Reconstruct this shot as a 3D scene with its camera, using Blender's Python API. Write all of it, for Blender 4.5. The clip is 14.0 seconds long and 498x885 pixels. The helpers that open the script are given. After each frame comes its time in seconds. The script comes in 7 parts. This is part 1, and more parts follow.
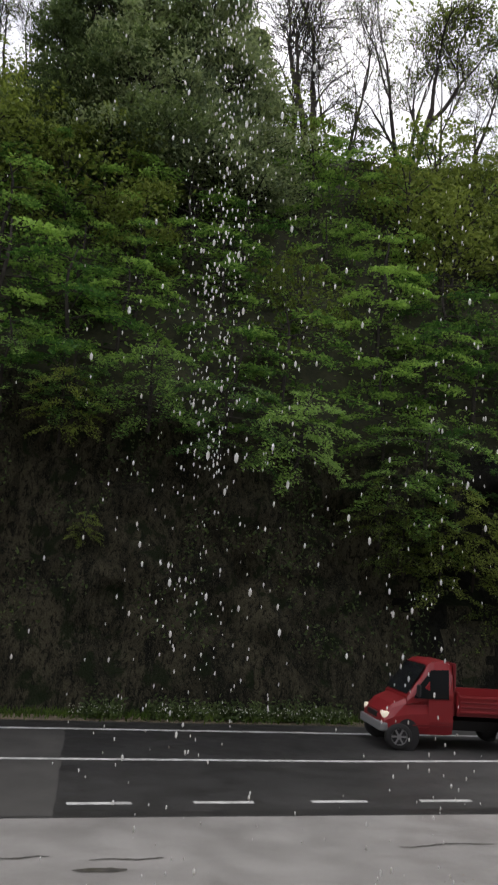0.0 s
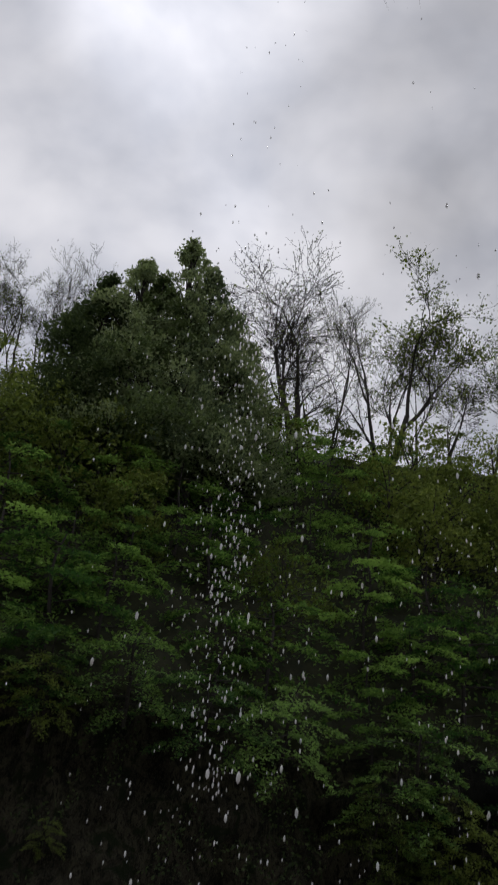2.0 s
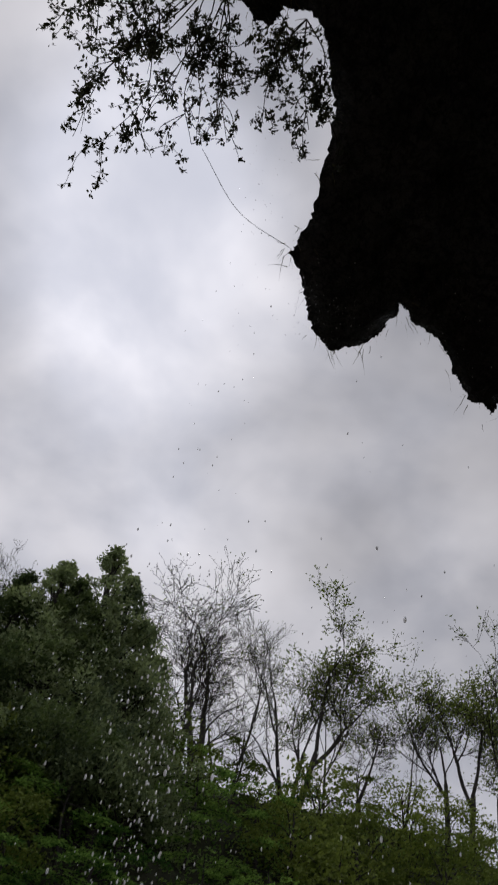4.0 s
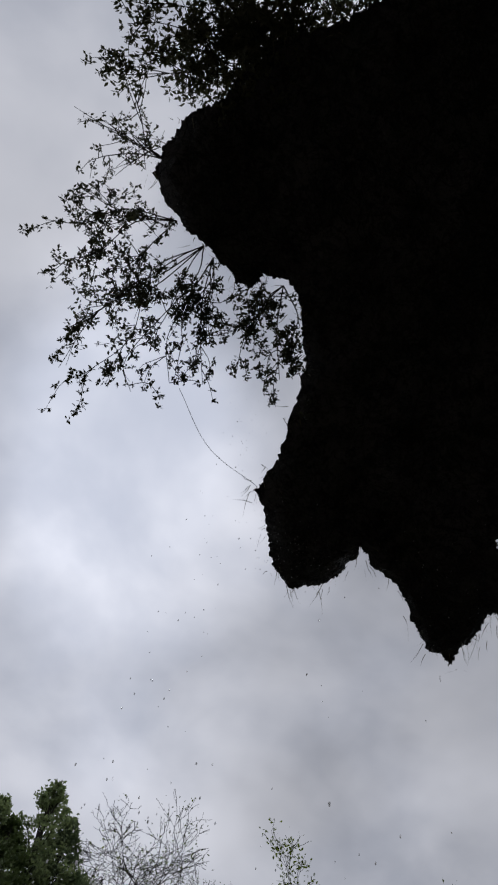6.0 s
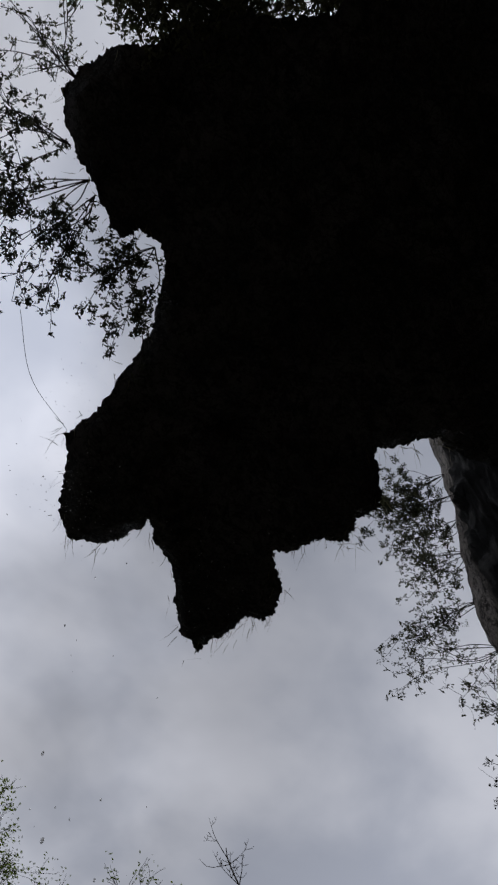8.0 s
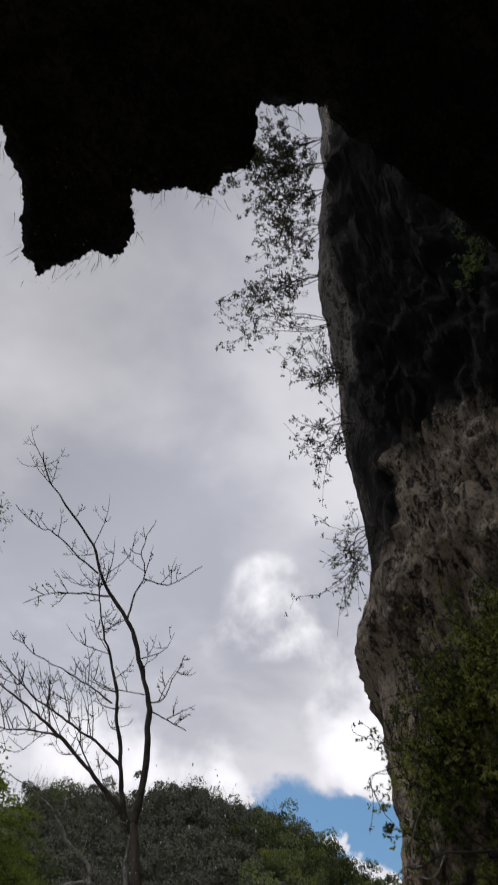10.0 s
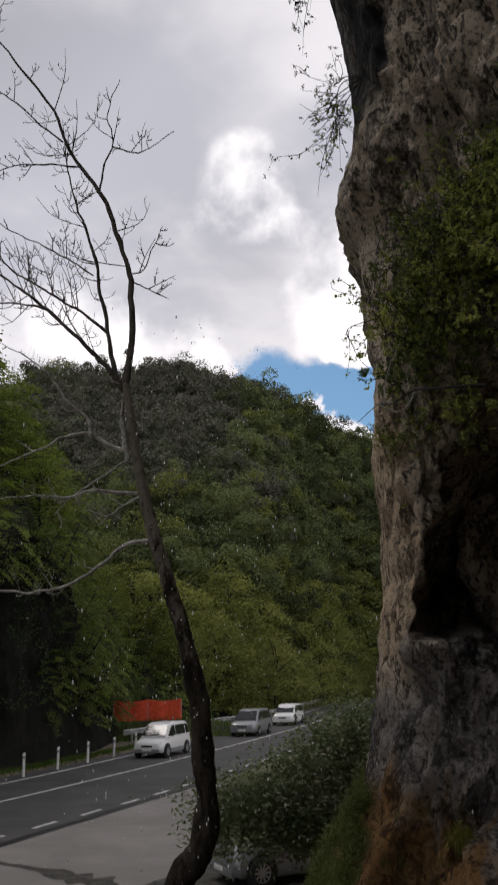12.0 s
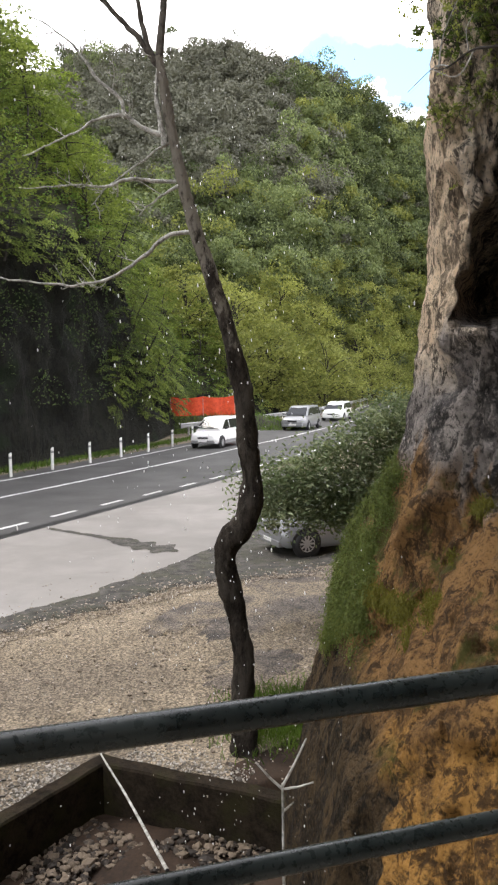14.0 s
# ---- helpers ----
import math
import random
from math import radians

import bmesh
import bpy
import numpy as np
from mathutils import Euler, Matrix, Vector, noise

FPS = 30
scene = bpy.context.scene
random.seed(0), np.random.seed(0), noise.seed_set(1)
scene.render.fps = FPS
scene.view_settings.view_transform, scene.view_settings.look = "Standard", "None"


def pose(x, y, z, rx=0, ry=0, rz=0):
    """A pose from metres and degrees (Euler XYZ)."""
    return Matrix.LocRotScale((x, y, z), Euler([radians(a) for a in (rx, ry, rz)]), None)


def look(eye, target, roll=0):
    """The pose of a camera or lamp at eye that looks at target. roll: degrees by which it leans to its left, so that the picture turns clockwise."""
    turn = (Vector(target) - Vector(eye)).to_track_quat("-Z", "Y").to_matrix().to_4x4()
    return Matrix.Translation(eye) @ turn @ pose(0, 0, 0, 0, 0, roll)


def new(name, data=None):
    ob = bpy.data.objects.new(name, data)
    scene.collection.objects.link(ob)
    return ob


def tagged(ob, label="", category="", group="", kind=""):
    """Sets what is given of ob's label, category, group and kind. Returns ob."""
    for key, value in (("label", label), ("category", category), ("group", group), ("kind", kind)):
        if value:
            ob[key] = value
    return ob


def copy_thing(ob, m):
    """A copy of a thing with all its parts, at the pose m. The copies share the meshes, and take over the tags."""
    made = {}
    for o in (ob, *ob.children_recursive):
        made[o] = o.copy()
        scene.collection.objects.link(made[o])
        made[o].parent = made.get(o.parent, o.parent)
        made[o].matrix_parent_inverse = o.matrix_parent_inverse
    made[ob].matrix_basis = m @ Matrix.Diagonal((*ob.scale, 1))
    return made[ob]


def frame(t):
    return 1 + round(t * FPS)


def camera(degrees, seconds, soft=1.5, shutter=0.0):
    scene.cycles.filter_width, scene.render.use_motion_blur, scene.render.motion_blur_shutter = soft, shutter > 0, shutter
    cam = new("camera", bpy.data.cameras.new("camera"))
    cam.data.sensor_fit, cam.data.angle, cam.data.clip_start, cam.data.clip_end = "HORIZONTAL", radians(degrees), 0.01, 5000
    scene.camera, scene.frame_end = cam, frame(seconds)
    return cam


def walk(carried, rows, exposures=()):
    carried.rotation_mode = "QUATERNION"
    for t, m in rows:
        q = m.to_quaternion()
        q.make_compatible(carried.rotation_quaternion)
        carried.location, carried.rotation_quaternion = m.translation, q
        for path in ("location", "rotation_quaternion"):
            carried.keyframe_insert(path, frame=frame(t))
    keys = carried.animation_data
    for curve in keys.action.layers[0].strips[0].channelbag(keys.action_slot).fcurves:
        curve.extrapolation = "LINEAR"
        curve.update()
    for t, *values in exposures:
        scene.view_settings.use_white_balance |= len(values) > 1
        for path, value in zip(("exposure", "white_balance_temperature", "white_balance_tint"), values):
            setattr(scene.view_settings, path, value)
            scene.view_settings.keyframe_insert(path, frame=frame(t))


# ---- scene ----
import mathutils

cam = camera(33.08, 14.0, 2.1, 0.2)
walk(cam, [
    (0.0, pose(0.164, 0.014, 3.620, 99.90, -3.67, 3.22)),
    (0.5, pose(0.130, 0.003, 3.615, 104.46, -3.78, 3.06)),
    (1.0, pose(0.058, 0.013, 3.626, 107.84, -3.78, 2.92)),
    (1.5, pose(-0.004, 0.003, 3.684, 113.13, -4.16, 2.65)),
    (2.0, pose(-0.058, 0.007, 3.771, 119.29, -4.76, 1.32)),
    (2.5, pose(-0.160, 0.070, 3.805, 125.47, -5.32, -0.60)),
    (3.0, pose(-0.168, 0.096, 3.842, 130.73, -5.65, -3.05)),
    (3.5, pose(-0.179, 0.079, 3.870, 136.12, -5.74, -4.99)),
    (4.0, pose(-0.174, 0.078, 3.898, 141.40, -5.79, -6.95)),
    (4.2, pose(-0.170, 0.067, 3.898, 143.47, -5.76, -7.74)),
    (6.3, pose(-0.095, 0.021, 3.877, 158.55, -6.62, -13.46)),
    (6.5, pose(-0.086, 0.011, 3.873, 158.96, -6.68, -15.14)),
    (7.0, pose(-0.045, -0.019, 3.860, 159.58, -4.89, -21.88)),
    (7.2, pose(-0.019, -0.024, 3.855, 159.57, -4.33, -24.56)),
    (9.3, pose(0.012, -0.095, 3.868, 144.08, -1.50, -42.89)),
    (9.5, pose(0.012, -0.103, 3.872, 140.88, -1.15, -44.59)),
    (10.0, pose(-0.043, -0.116, 3.891, 133.36, -1.09, -47.64)),
    (10.5, pose(-0.013, -0.073, 3.889, 126.59, -0.47, -48.33)),
    (11.0, pose(0.037, -0.025, 3.891, 120.30, -0.07, -48.60)),
    (11.5, pose(0.068, -0.001, 3.855, 112.36, 0.52, -48.33)),
    (12.0, pose(0.095, 0.014, 3.831, 105.36, 1.23, -47.98)),
    (12.5, pose(0.105, 0.009, 3.805, 98.96, 1.58, -47.20)),
    (13.0, pose(0.126, 0.009, 3.761, 91.94, 1.48, -45.51)),
    (13.5, pose(0.172, 0.018, 3.746, 88.22, 1.06, -44.02)),
    (14.0, pose(0.207, -0.008, 3.733, 85.36, 0.99, -44.44)),
], [(0, 0.6, 6500, 12.0), (0.5, 0.4, 6483, 12.0), (1, 0.3, 6467, 12.0), (1.5, -0.25, 6450, 12.0), (2, -0.55, 6300, 12.0), (3, -0.6, 6250, 12.0), (4.2, -0.7, 6350, 13.5), (6.5, -0.82, 6020, 11.5), (7.2, -0.85, 6020, 11.5), (9.5, -0.72, 6150, 13.0), (10.5, -0.35, 6450, 13.5), (12, -0.3, 6520, 14.0), (12.6, -0.15, 6514, 13.4), (13, 0.25, 6510, 13.0), (13.5, 1.05, 6505, 12.5), (14, 1.75, 6500, 12.0)])

# ---------------------------------------------------------------- sky and sun
def aim(az, el):
    """Unit vector at az degrees left of +y and el degrees above the horizon."""
    a, e = radians(az), radians(el)
    return Vector((-math.sin(a) * math.cos(e), math.cos(a) * math.cos(e), math.sin(e)))


SUN_AZ, SUN_EL = 10.0, 62.0


class Graph:
    """Small helper to wire shader nodes."""

    def __init__(self, tree):
        self.tree = tree

    def add(self, kind):
        return self.tree.nodes.new(kind)

    def link(self, a, b):
        self.tree.links.new(a, b)

    def put(self, socket, v):
        if hasattr(v, "node"):
            self.link(v, socket)
        else:
            socket.default_value = v

    def math(self, op, a, b=0.0, c=0.0):
        n = self.add("ShaderNodeMath")
        n.operation = op
        for i, v in enumerate((a, b, c)):
            self.put(n.inputs[i], v)
        return n.outputs[0]

    def vmath(self, op, a, b=(0, 0, 0)):
        n = self.add("ShaderNodeVectorMath")
        n.operation = op
        self.put(n.inputs[0], a)
        self.put(n.inputs[1], b)
        return n.outputs["Value" if op in ("DOT_PRODUCT", "LENGTH") else "Vector"]

    def ramp(self, v, lo, hi, a=0.0, b=1.0):
        n = self.add("ShaderNodeMapRange")
        n.interpolation_type = "SMOOTHSTEP"
        for i, x in enumerate((v, lo, hi, a, b)):
            self.put(n.inputs[i], x)
        return n.outputs[0]

    def mix(self, f, a, b, mode="MIX"):
        n = self.add("ShaderNodeMix")
        n.data_type, n.blend_type = "RGBA", mode
        self.put(n.inputs[0], f)
        for s, v in ((n.inputs[6], a), (n.inputs[7], b)):
            self.put(s, v if hasattr(v, "node") else (*v[:3], 1.0))
        return n.outputs[2]

    def noise(self, vec, scale, detail=4.0, rough=0.55, distort=0.0):
        n = self.add("ShaderNodeTexNoise")
        self.put(n.inputs["Vector"], vec)
        n.inputs["Scale"].default_value, n.inputs["Detail"].default_value = scale, detail
        n.inputs["Roughness"].default_value, n.inputs["Distortion"].default_value = rough, distort
        return n.outputs[0]


def build_sky():
    world = bpy.data.worlds.new("sky")
    scene.world = world
    world.use_nodes = True
    world.node_tree.nodes.clear()
    g = Graph(world.node_tree)
    out, bg = g.add("ShaderNodeOutputWorld"), g.add("ShaderNodeBackground")
    d = g.add("ShaderNodeTexCoord").outputs["Generated"]
    sep = g.add("ShaderNodeSeparateXYZ")
    g.link(d, sep.inputs[0])
    z = sep.outputs[2]
    # clear sky, seen through the gap in the clouds low over the hill
    sky = g.add("ShaderNodeTexSky")
    sky.sky_type, sky.sun_disc = "NISHITA", False
    sky.sun_elevation, sky.sun_rotation = radians(SUN_EL), radians(-SUN_AZ)
    blue = g.vmath("MULTIPLY", sky.outputs[0], (0.11, 0.145, 0.15))
    # cloud deck, spread out on a plane overhead
    inv = g.math("DIVIDE", 1.0, g.math("ADD", g.math("MAXIMUM", z, 0.0), 0.22))
    comb = g.add("ShaderNodeCombineXYZ")
    g.link(g.math("MULTIPLY", sep.outputs[0], inv), comb.inputs[0])
    g.link(g.math("MULTIPLY", sep.outputs[1], inv), comb.inputs[1])
    deck = comb.outputs[0]
    n1 = g.noise(deck, 1.6, 5.0, 0.5, 0.25)
    n2 = g.noise(deck, 4.6, 5.0, 0.5, 0.2)
    puff = g.noise(d, 11.0, 6.0, 0.55, 0.15)
    v = g.math("ADD", g.math("MULTIPLY", n1, 0.66), g.math("MULTIPLY", n2, 0.34))
    cloud = g.mix(g.ramp(v, 0.40, 0.60), (0.69, 0.71, 0.78), (1.12, 1.105, 1.13))
    # thin places where the sun comes near, and ragged white cumulus over the hill
    soft = g.noise(d, 3.0, 4.0, 0.5, 0.1)

    def near(az, el, size):
        dot = g.vmath("DOT_PRODUCT", d, tuple(aim(az, el)))
        off = g.math("SQRT", g.math("MAXIMUM", g.math("SUBTRACT", 2.0, g.math("MULTIPLY", dot, 2.0)), 0.0))
        return g.math("MAXIMUM", g.math("SUBTRACT", 1.0, g.math("DIVIDE", off, radians(size))), 0.0)

    thin = 0.0
    for az, el, size, amount in ((30, 65.5, 13, 0.75), (17, 61.5, 13, 0.7), (-6, 51, 22, 0.35), (14, 50, 16, 0.3)):
        thin = g.math("ADD", g.math("MULTIPLY", near(az, el, size), amount), thin)
    thin = g.math("MULTIPLY", g.ramp(g.math("ADD", thin, g.math("MULTIPLY", g.math("SUBTRACT", soft, 0.5), 1.2)), 0.02, 0.8), 0.62)
    bias = 0.0
    for az, el, size, amount in ((-48.3, 32.2, 4.4, 0.5), (-45.0, 30.6, 3.6, 0.36), (-51.0, 30.8, 3.4, 0.34), (-49, 34.5, 3.0, 0.26), (-58.2, 26.0, 7.0, 0.95), (-53.0, 23.2, 3.6, 0.75), (-58, 22.5, 5, 0.8), (-46, 21.6, 3.5, 0.55), (-40, 21.0, 6, 0.75), (-33, 21, 8, 0.7), (-53, 17.6, 2.4, 0.8), (-56.2, 15.2, 3.6, 0.95)):
        bias = g.math("ADD", g.math("MULTIPLY", near(az, el, size), amount), bias)
    heap = g.math("ADD", bias, g.math("MULTIPLY", g.math("MULTIPLY", g.math("SUBTRACT", puff, 0.5), 2.6), g.ramp(bias, 0.0, 0.3)))
    white = g.ramp(heap, 0.14, 0.98)
    thick = g.math("ADD", g.math("MULTIPLY", near(-32, 62, 30), 0.3), g.math("ADD", g.math("MULTIPLY", near(60, 62, 30), 0.2), g.math("ADD", g.math("MULTIPLY", near(-49, 27, 13), 0.15), g.math("MULTIPLY", near(-12, 46, 22), 0.38))))
    glow = g.math("SUBTRACT", thin, thick)
    lit = g.add("ShaderNodeVectorMath")
    lit.operation = "SCALE"
    g.link(cloud, lit.inputs[0])
    g.link(g.math("ADD", glow, 1.0), lit.inputs[3])
    heaps = g.mix(white, lit.outputs[0], (1.48, 1.46, 1.46))
    # the blue gap, with ragged borders
    el_n = g.math("ADD", z, g.math("MULTIPLY", g.math("SUBTRACT", puff, 0.5), 0.10))
    low = g.ramp(el_n, 0.365, 0.345)
    side = g.ramp(g.vmath("DOT_PRODUCT", d, tuple(aim(-57, 10))), math.cos(radians(17)), math.cos(radians(13)))
    gap = g.math("MULTIPLY", g.math("MULTIPLY", low, side), g.math("SUBTRACT", 1.0, g.ramp(heap, 0.38, 0.52)))
    colour = g.mix(gap, heaps, blue)
    g.link(colour, bg.inputs[0])
    bg.inputs[1].default_value = 1.0
    g.link(bg.outputs[0], out.inputs[0])


build_sky()
sun = new("sun", bpy.data.lights.new("sun", "SUN"))
sun.data.energy, sun.data.angle, sun.data.color = 0.7, radians(14), (1.0, 0.96, 0.9)
sun.matrix_world = look(aim(SUN_AZ, SUN_EL) * 100, (0, 0, 0))


# ---------------------------------------------------------------- materials
def material(name, a, b, rough=0.8, scale=4.0, fine=40.0, bump=0.3, depth=0.02, metal=0.0, spec=0.3, c=None, third=1.0, island=0.0, stretch=(1, 1, 1)):
    """Two colours mixed by noise at two scales, with bump. c: a third colour in large patches."""
    m = bpy.data.materials.new(name)
    m.use_nodes = True
    g = Graph(m.node_tree)
    p = m.node_tree.nodes["Principled BSDF"]
    co = g.add("ShaderNodeTexCoord").outputs["Object"]
    if stretch != (1, 1, 1):
        co = g.vmath("MULTIPLY", co, stretch)
    big, small = g.noise(co, scale, 6.0, 0.6, 0.4), g.noise(co, fine, 4.0, 0.6)
    v = g.math("ADD", g.math("MULTIPLY", big, 0.6), g.math("MULTIPLY", small, 0.4))
    if island:
        rnd = g.add("ShaderNodeNewGeometry").outputs["Random Per Island"]
        v = g.math("ADD", v, g.math("MULTIPLY", g.math("SUBTRACT", rnd, 0.5), island))
    col = g.mix(g.ramp(v, 0.33, 0.67), a, b)
    if c:
        col = g.mix(g.ramp(g.noise(co, scale * 0.37, 5.0, 0.6, 0.6), 0.45, 0.62, 0.0, third), col, c)
    g.link(col, p.inputs["Base Color"])
    g.put(p.inputs["Roughness"], g.ramp(small, 0.2, 0.8, max(rough - 0.12, 0.03), min(rough + 0.12, 1.0)))
    p.inputs["Metallic"].default_value = metal
    p.inputs["Specular IOR Level"].default_value = spec
    if bump:
        bn = g.add("ShaderNodeBump")
        bn.inputs["Strength"].default_value, bn.inputs["Distance"].default_value = bump, depth
        g.link(v, bn.inputs["Height"])
        g.link(bn.outputs[0], p.inputs["Normal"])
    return m


def foliage(name, dark, light, glow=0.35, patch=0.25):
    """Leaves: every leaf its own tint, some light passing through."""
    m = bpy.data.materials.new(name)
    m.use_nodes = True
    g = Graph(m.node_tree)
    m.node_tree.nodes.clear()
    rnd = g.add("ShaderNodeNewGeometry").outputs["Random Per Island"]
    co = g.add("ShaderNodeTexCoord").outputs["Object"]
    one = g.add("ShaderNodeObjectInfo").outputs["Random"]
    v = g.math("ADD", g.math("MULTIPLY", rnd, 0.40), g.math("MULTIPLY", g.math("SUBTRACT", g.noise(co, 0.9, 4.0), 0.22), 1.0))
    v = g.math("ADD", v, g.math("MULTIPLY", g.math("SUBTRACT", one, 0.5), patch * 2))
    col = g.mix(g.ramp(v, 0.15, 0.85), dark, light)
    p = g.add("ShaderNodeBsdfPrincipled")
    g.link(col, p.inputs["Base Color"])
    p.inputs["Roughness"].default_value, p.inputs["Specular IOR Level"].default_value = 0.55, 0.16
    t = g.add("ShaderNodeBsdfTranslucent")
    g.link(g.mix(1.0, col, (1.0, 1.0, 0.7), "MULTIPLY"), t.inputs[0])
    s = g.add("ShaderNodeMixShader")
    s.inputs[0].default_value = glow
    g.link(p.outputs[0], s.inputs[1])
    g.link(t.outputs[0], s.inputs[2])
    g.link(s.outputs[0], g.add("ShaderNodeOutputMaterial").inputs[0])
    return m


def plain(name, col, rough=0.5, metal=0.0, trans=0.0, coat=0.0, emit=0.0):
    m = bpy.data.materials.new(name)
    m.use_nodes = True
    p = m.node_tree.nodes["Principled BSDF"]
    p.inputs["Base Color"].default_value = (*col, 1)
    p.inputs["Roughness"].default_value, p.inputs["Metallic"].default_value = rough, metal
    p.inputs["Transmission Weight"].default_value, p.inputs["IOR"].default_value = trans, 1.45 if not trans else 1.33
    p.inputs["Coat Weight"].default_value = coat
    if emit:
        p.inputs["Emission Color"].default_value, p.inputs["Emission Strength"].default_value = (*col, 1), emit
    return m


def rock(name, light, mid, dark, stain, moss=None, scale=1.0, streak=0.75, rough=0.85, wet=0.0, cracks=0.55, zones=()):
    """Craggy stone: patches of two tones, dark pits and cracks, streaks that run down, strong relief.
    zones: (attribute, light, mid, dark, stain) of other kinds of stone, and of painted shade, that take over where the
    attribute is high."""
    m = bpy.data.materials.new(name)
    m.use_nodes = True
    g = Graph(m.node_tree)
    p = m.node_tree.nodes["Principled BSDF"]
    co = g.add("ShaderNodeTexCoord").outputs["Object"]
    big = g.noise(co, 0.9 * scale, 6.0, 0.6, 0.5)
    mid_n = g.noise(g.vmath("MULTIPLY", co, (1.0, 1.0, 0.5)), 4.2 * scale, 9.0, 0.7, 0.5)
    fine = g.noise(g.vmath("MULTIPLY", co, (1.0, 1.0, 0.75)), 34 * scale, 6.0, 0.75, 0.0)
    border = g.math("ADD", g.math("MULTIPLY", big, 0.9), g.math("MULTIPLY", mid_n, 0.7))
    border = g.math("MULTIPLY", g.math("SUBTRACT", border, 0.8), 1.1)
    over = {}
    for key, *cols in zones:
        at = g.add("ShaderNodeAttribute")
        at.attribute_name = key
        f = g.ramp(g.math("ADD", at.outputs["Fac"], border), 0.30, 0.70)
        light, mid, dark, stain = [g.mix(f, a, b) for a, b in zip((light, mid, dark, stain), cols)]
        over[key] = f
    vor = g.add("ShaderNodeTexVoronoi")
    vor.feature = "DISTANCE_TO_EDGE"
    vor.inputs["Scale"].default_value = 3.4 * scale
    shift = g.add("ShaderNodeVectorMath")
    shift.operation = "MULTIPLY_ADD"
    nz = g.add("ShaderNodeTexNoise")
    nz.inputs["Scale"].default_value, nz.inputs["Detail"].default_value = 2.5 * scale, 6.0
    g.link(co, nz.inputs["Vector"])
    g.link(nz.outputs[1], shift.inputs[0])
    shift.inputs[1].default_value = (0.7, 0.7, 0.7)
    g.link(g.vmath("MULTIPLY", co, (1.0, 1.0, 0.7)), shift.inputs[2])
    g.link(shift.outputs[0], vor.inputs["Vector"])
    crack = g.ramp(vor.outputs["Distance"], 0.0, 0.09)
    run = g.noise(g.vmath("MULTIPLY", co, (2.9, 2.9, 0.24)), 1.0 * scale, 6.0, 0.62, 0.4)
    col = g.mix(g.ramp(big, 0.32, 0.58), mid, light)
    col = g.mix(g.ramp(run, 0.52, 0.62, 0.0, streak), col, stain)
    pits = g.noise(g.vmath("MULTIPLY", co, (1.0, 1.0, 0.5)), 9.0 * scale, 8.0, 0.72, 0.7)
    col = g.mix(g.ramp(mid_n, 0.505, 0.41, 0.0, 0.75), col, dark)
    col = g.mix(g.ramp(pits, 0.485, 0.42, 0.0, 0.9), col, dark)
    col = g.mix(g.ramp(pits, 0.56, 0.68, 0.0, 0.6), col, light)
    col = g.mix(g.ramp(fine, 0.52, 0.62, 0.0, 0.75), col, light)
    col = g.mix(g.ramp(fine, 0.48, 0.38, 0.0, 0.7), col, dark)
    col = g.mix(g.ramp(crack, 1.0, 0.0, 0.0, cracks), col, dark)
    if moss:
        f = g.ramp(g.math("ADD", g.noise(co, 1.7 * scale, 6.0, 0.65, 0.4), g.math("MULTIPLY", fine, 0.12)), 0.60, 0.68, 0.0, 0.9)
        if "tufa" in over:
            f = g.math("MULTIPLY", f, g.math("SUBTRACT", over["tufa"], over["foot"]))
        col = g.mix(f, col, moss)
    g.link(col, p.inputs["Base Color"])
    g.put(p.inputs["Roughness"], g.ramp(run, 0.45, 0.7, rough, rough - wet))
    p.inputs["Specular IOR Level"].default_value = 0.18
    h = g.math("ADD", g.math("ADD", g.math("MULTIPLY", mid_n, 0.6), g.math("MULTIPLY", pits, 0.4)), g.math("ADD", g.math("MULTIPLY", fine, 0.36), g.math("MULTIPLY", crack, 0.3 * cracks)))
    bn = g.add("ShaderNodeBump")
    bn.inputs["Strength"].default_value, bn.inputs["Distance"].default_value = 1.0, 0.22 / scale
    g.link(h, bn.inputs["Height"])
    g.link(bn.outputs[0], p.inputs["Normal"])
    return m


M_ASPHALT = material("asphalt", (0.038, 0.037, 0.0355), (0.074, 0.072, 0.069), 0.7, 0.5, 60, 0.25, 0.01)
M_OLDASPHALT = material("old_asphalt", (0.034, 0.033, 0.031), (0.066, 0.063, 0.058), 0.75, 0.7, 60, 0.25, 0.01)
M_WETEDGE = material("wet_asphalt", (0.010, 0.010, 0.010), (0.030, 0.029, 0.028), 0.45, 1.5, 60, 0.25, 0.01)
M_SLAB = material("worn_concrete", (0.172, 0.160, 0.146), (0.225, 0.210, 0.192), 0.85, 0.8, 50, 0.2, 0.01, spec=0.5, c=(0.142, 0.131, 0.118), third=0.5)
M_PATCH = material("asphalt_patch", (0.014, 0.013, 0.011), (0.095, 0.088, 0.076), 0.9, 5, 55, 0.8, 0.02, c=(0.045, 0.045, 0.024), third=0.5)
M_GRAVEL = material("gravel_ground", (0.120, 0.096, 0.064), (0.27, 0.220, 0.155), 0.95, 0.9, 24, 0.7, 0.03, c=(0.13, 0.106, 0.078), third=0.7)
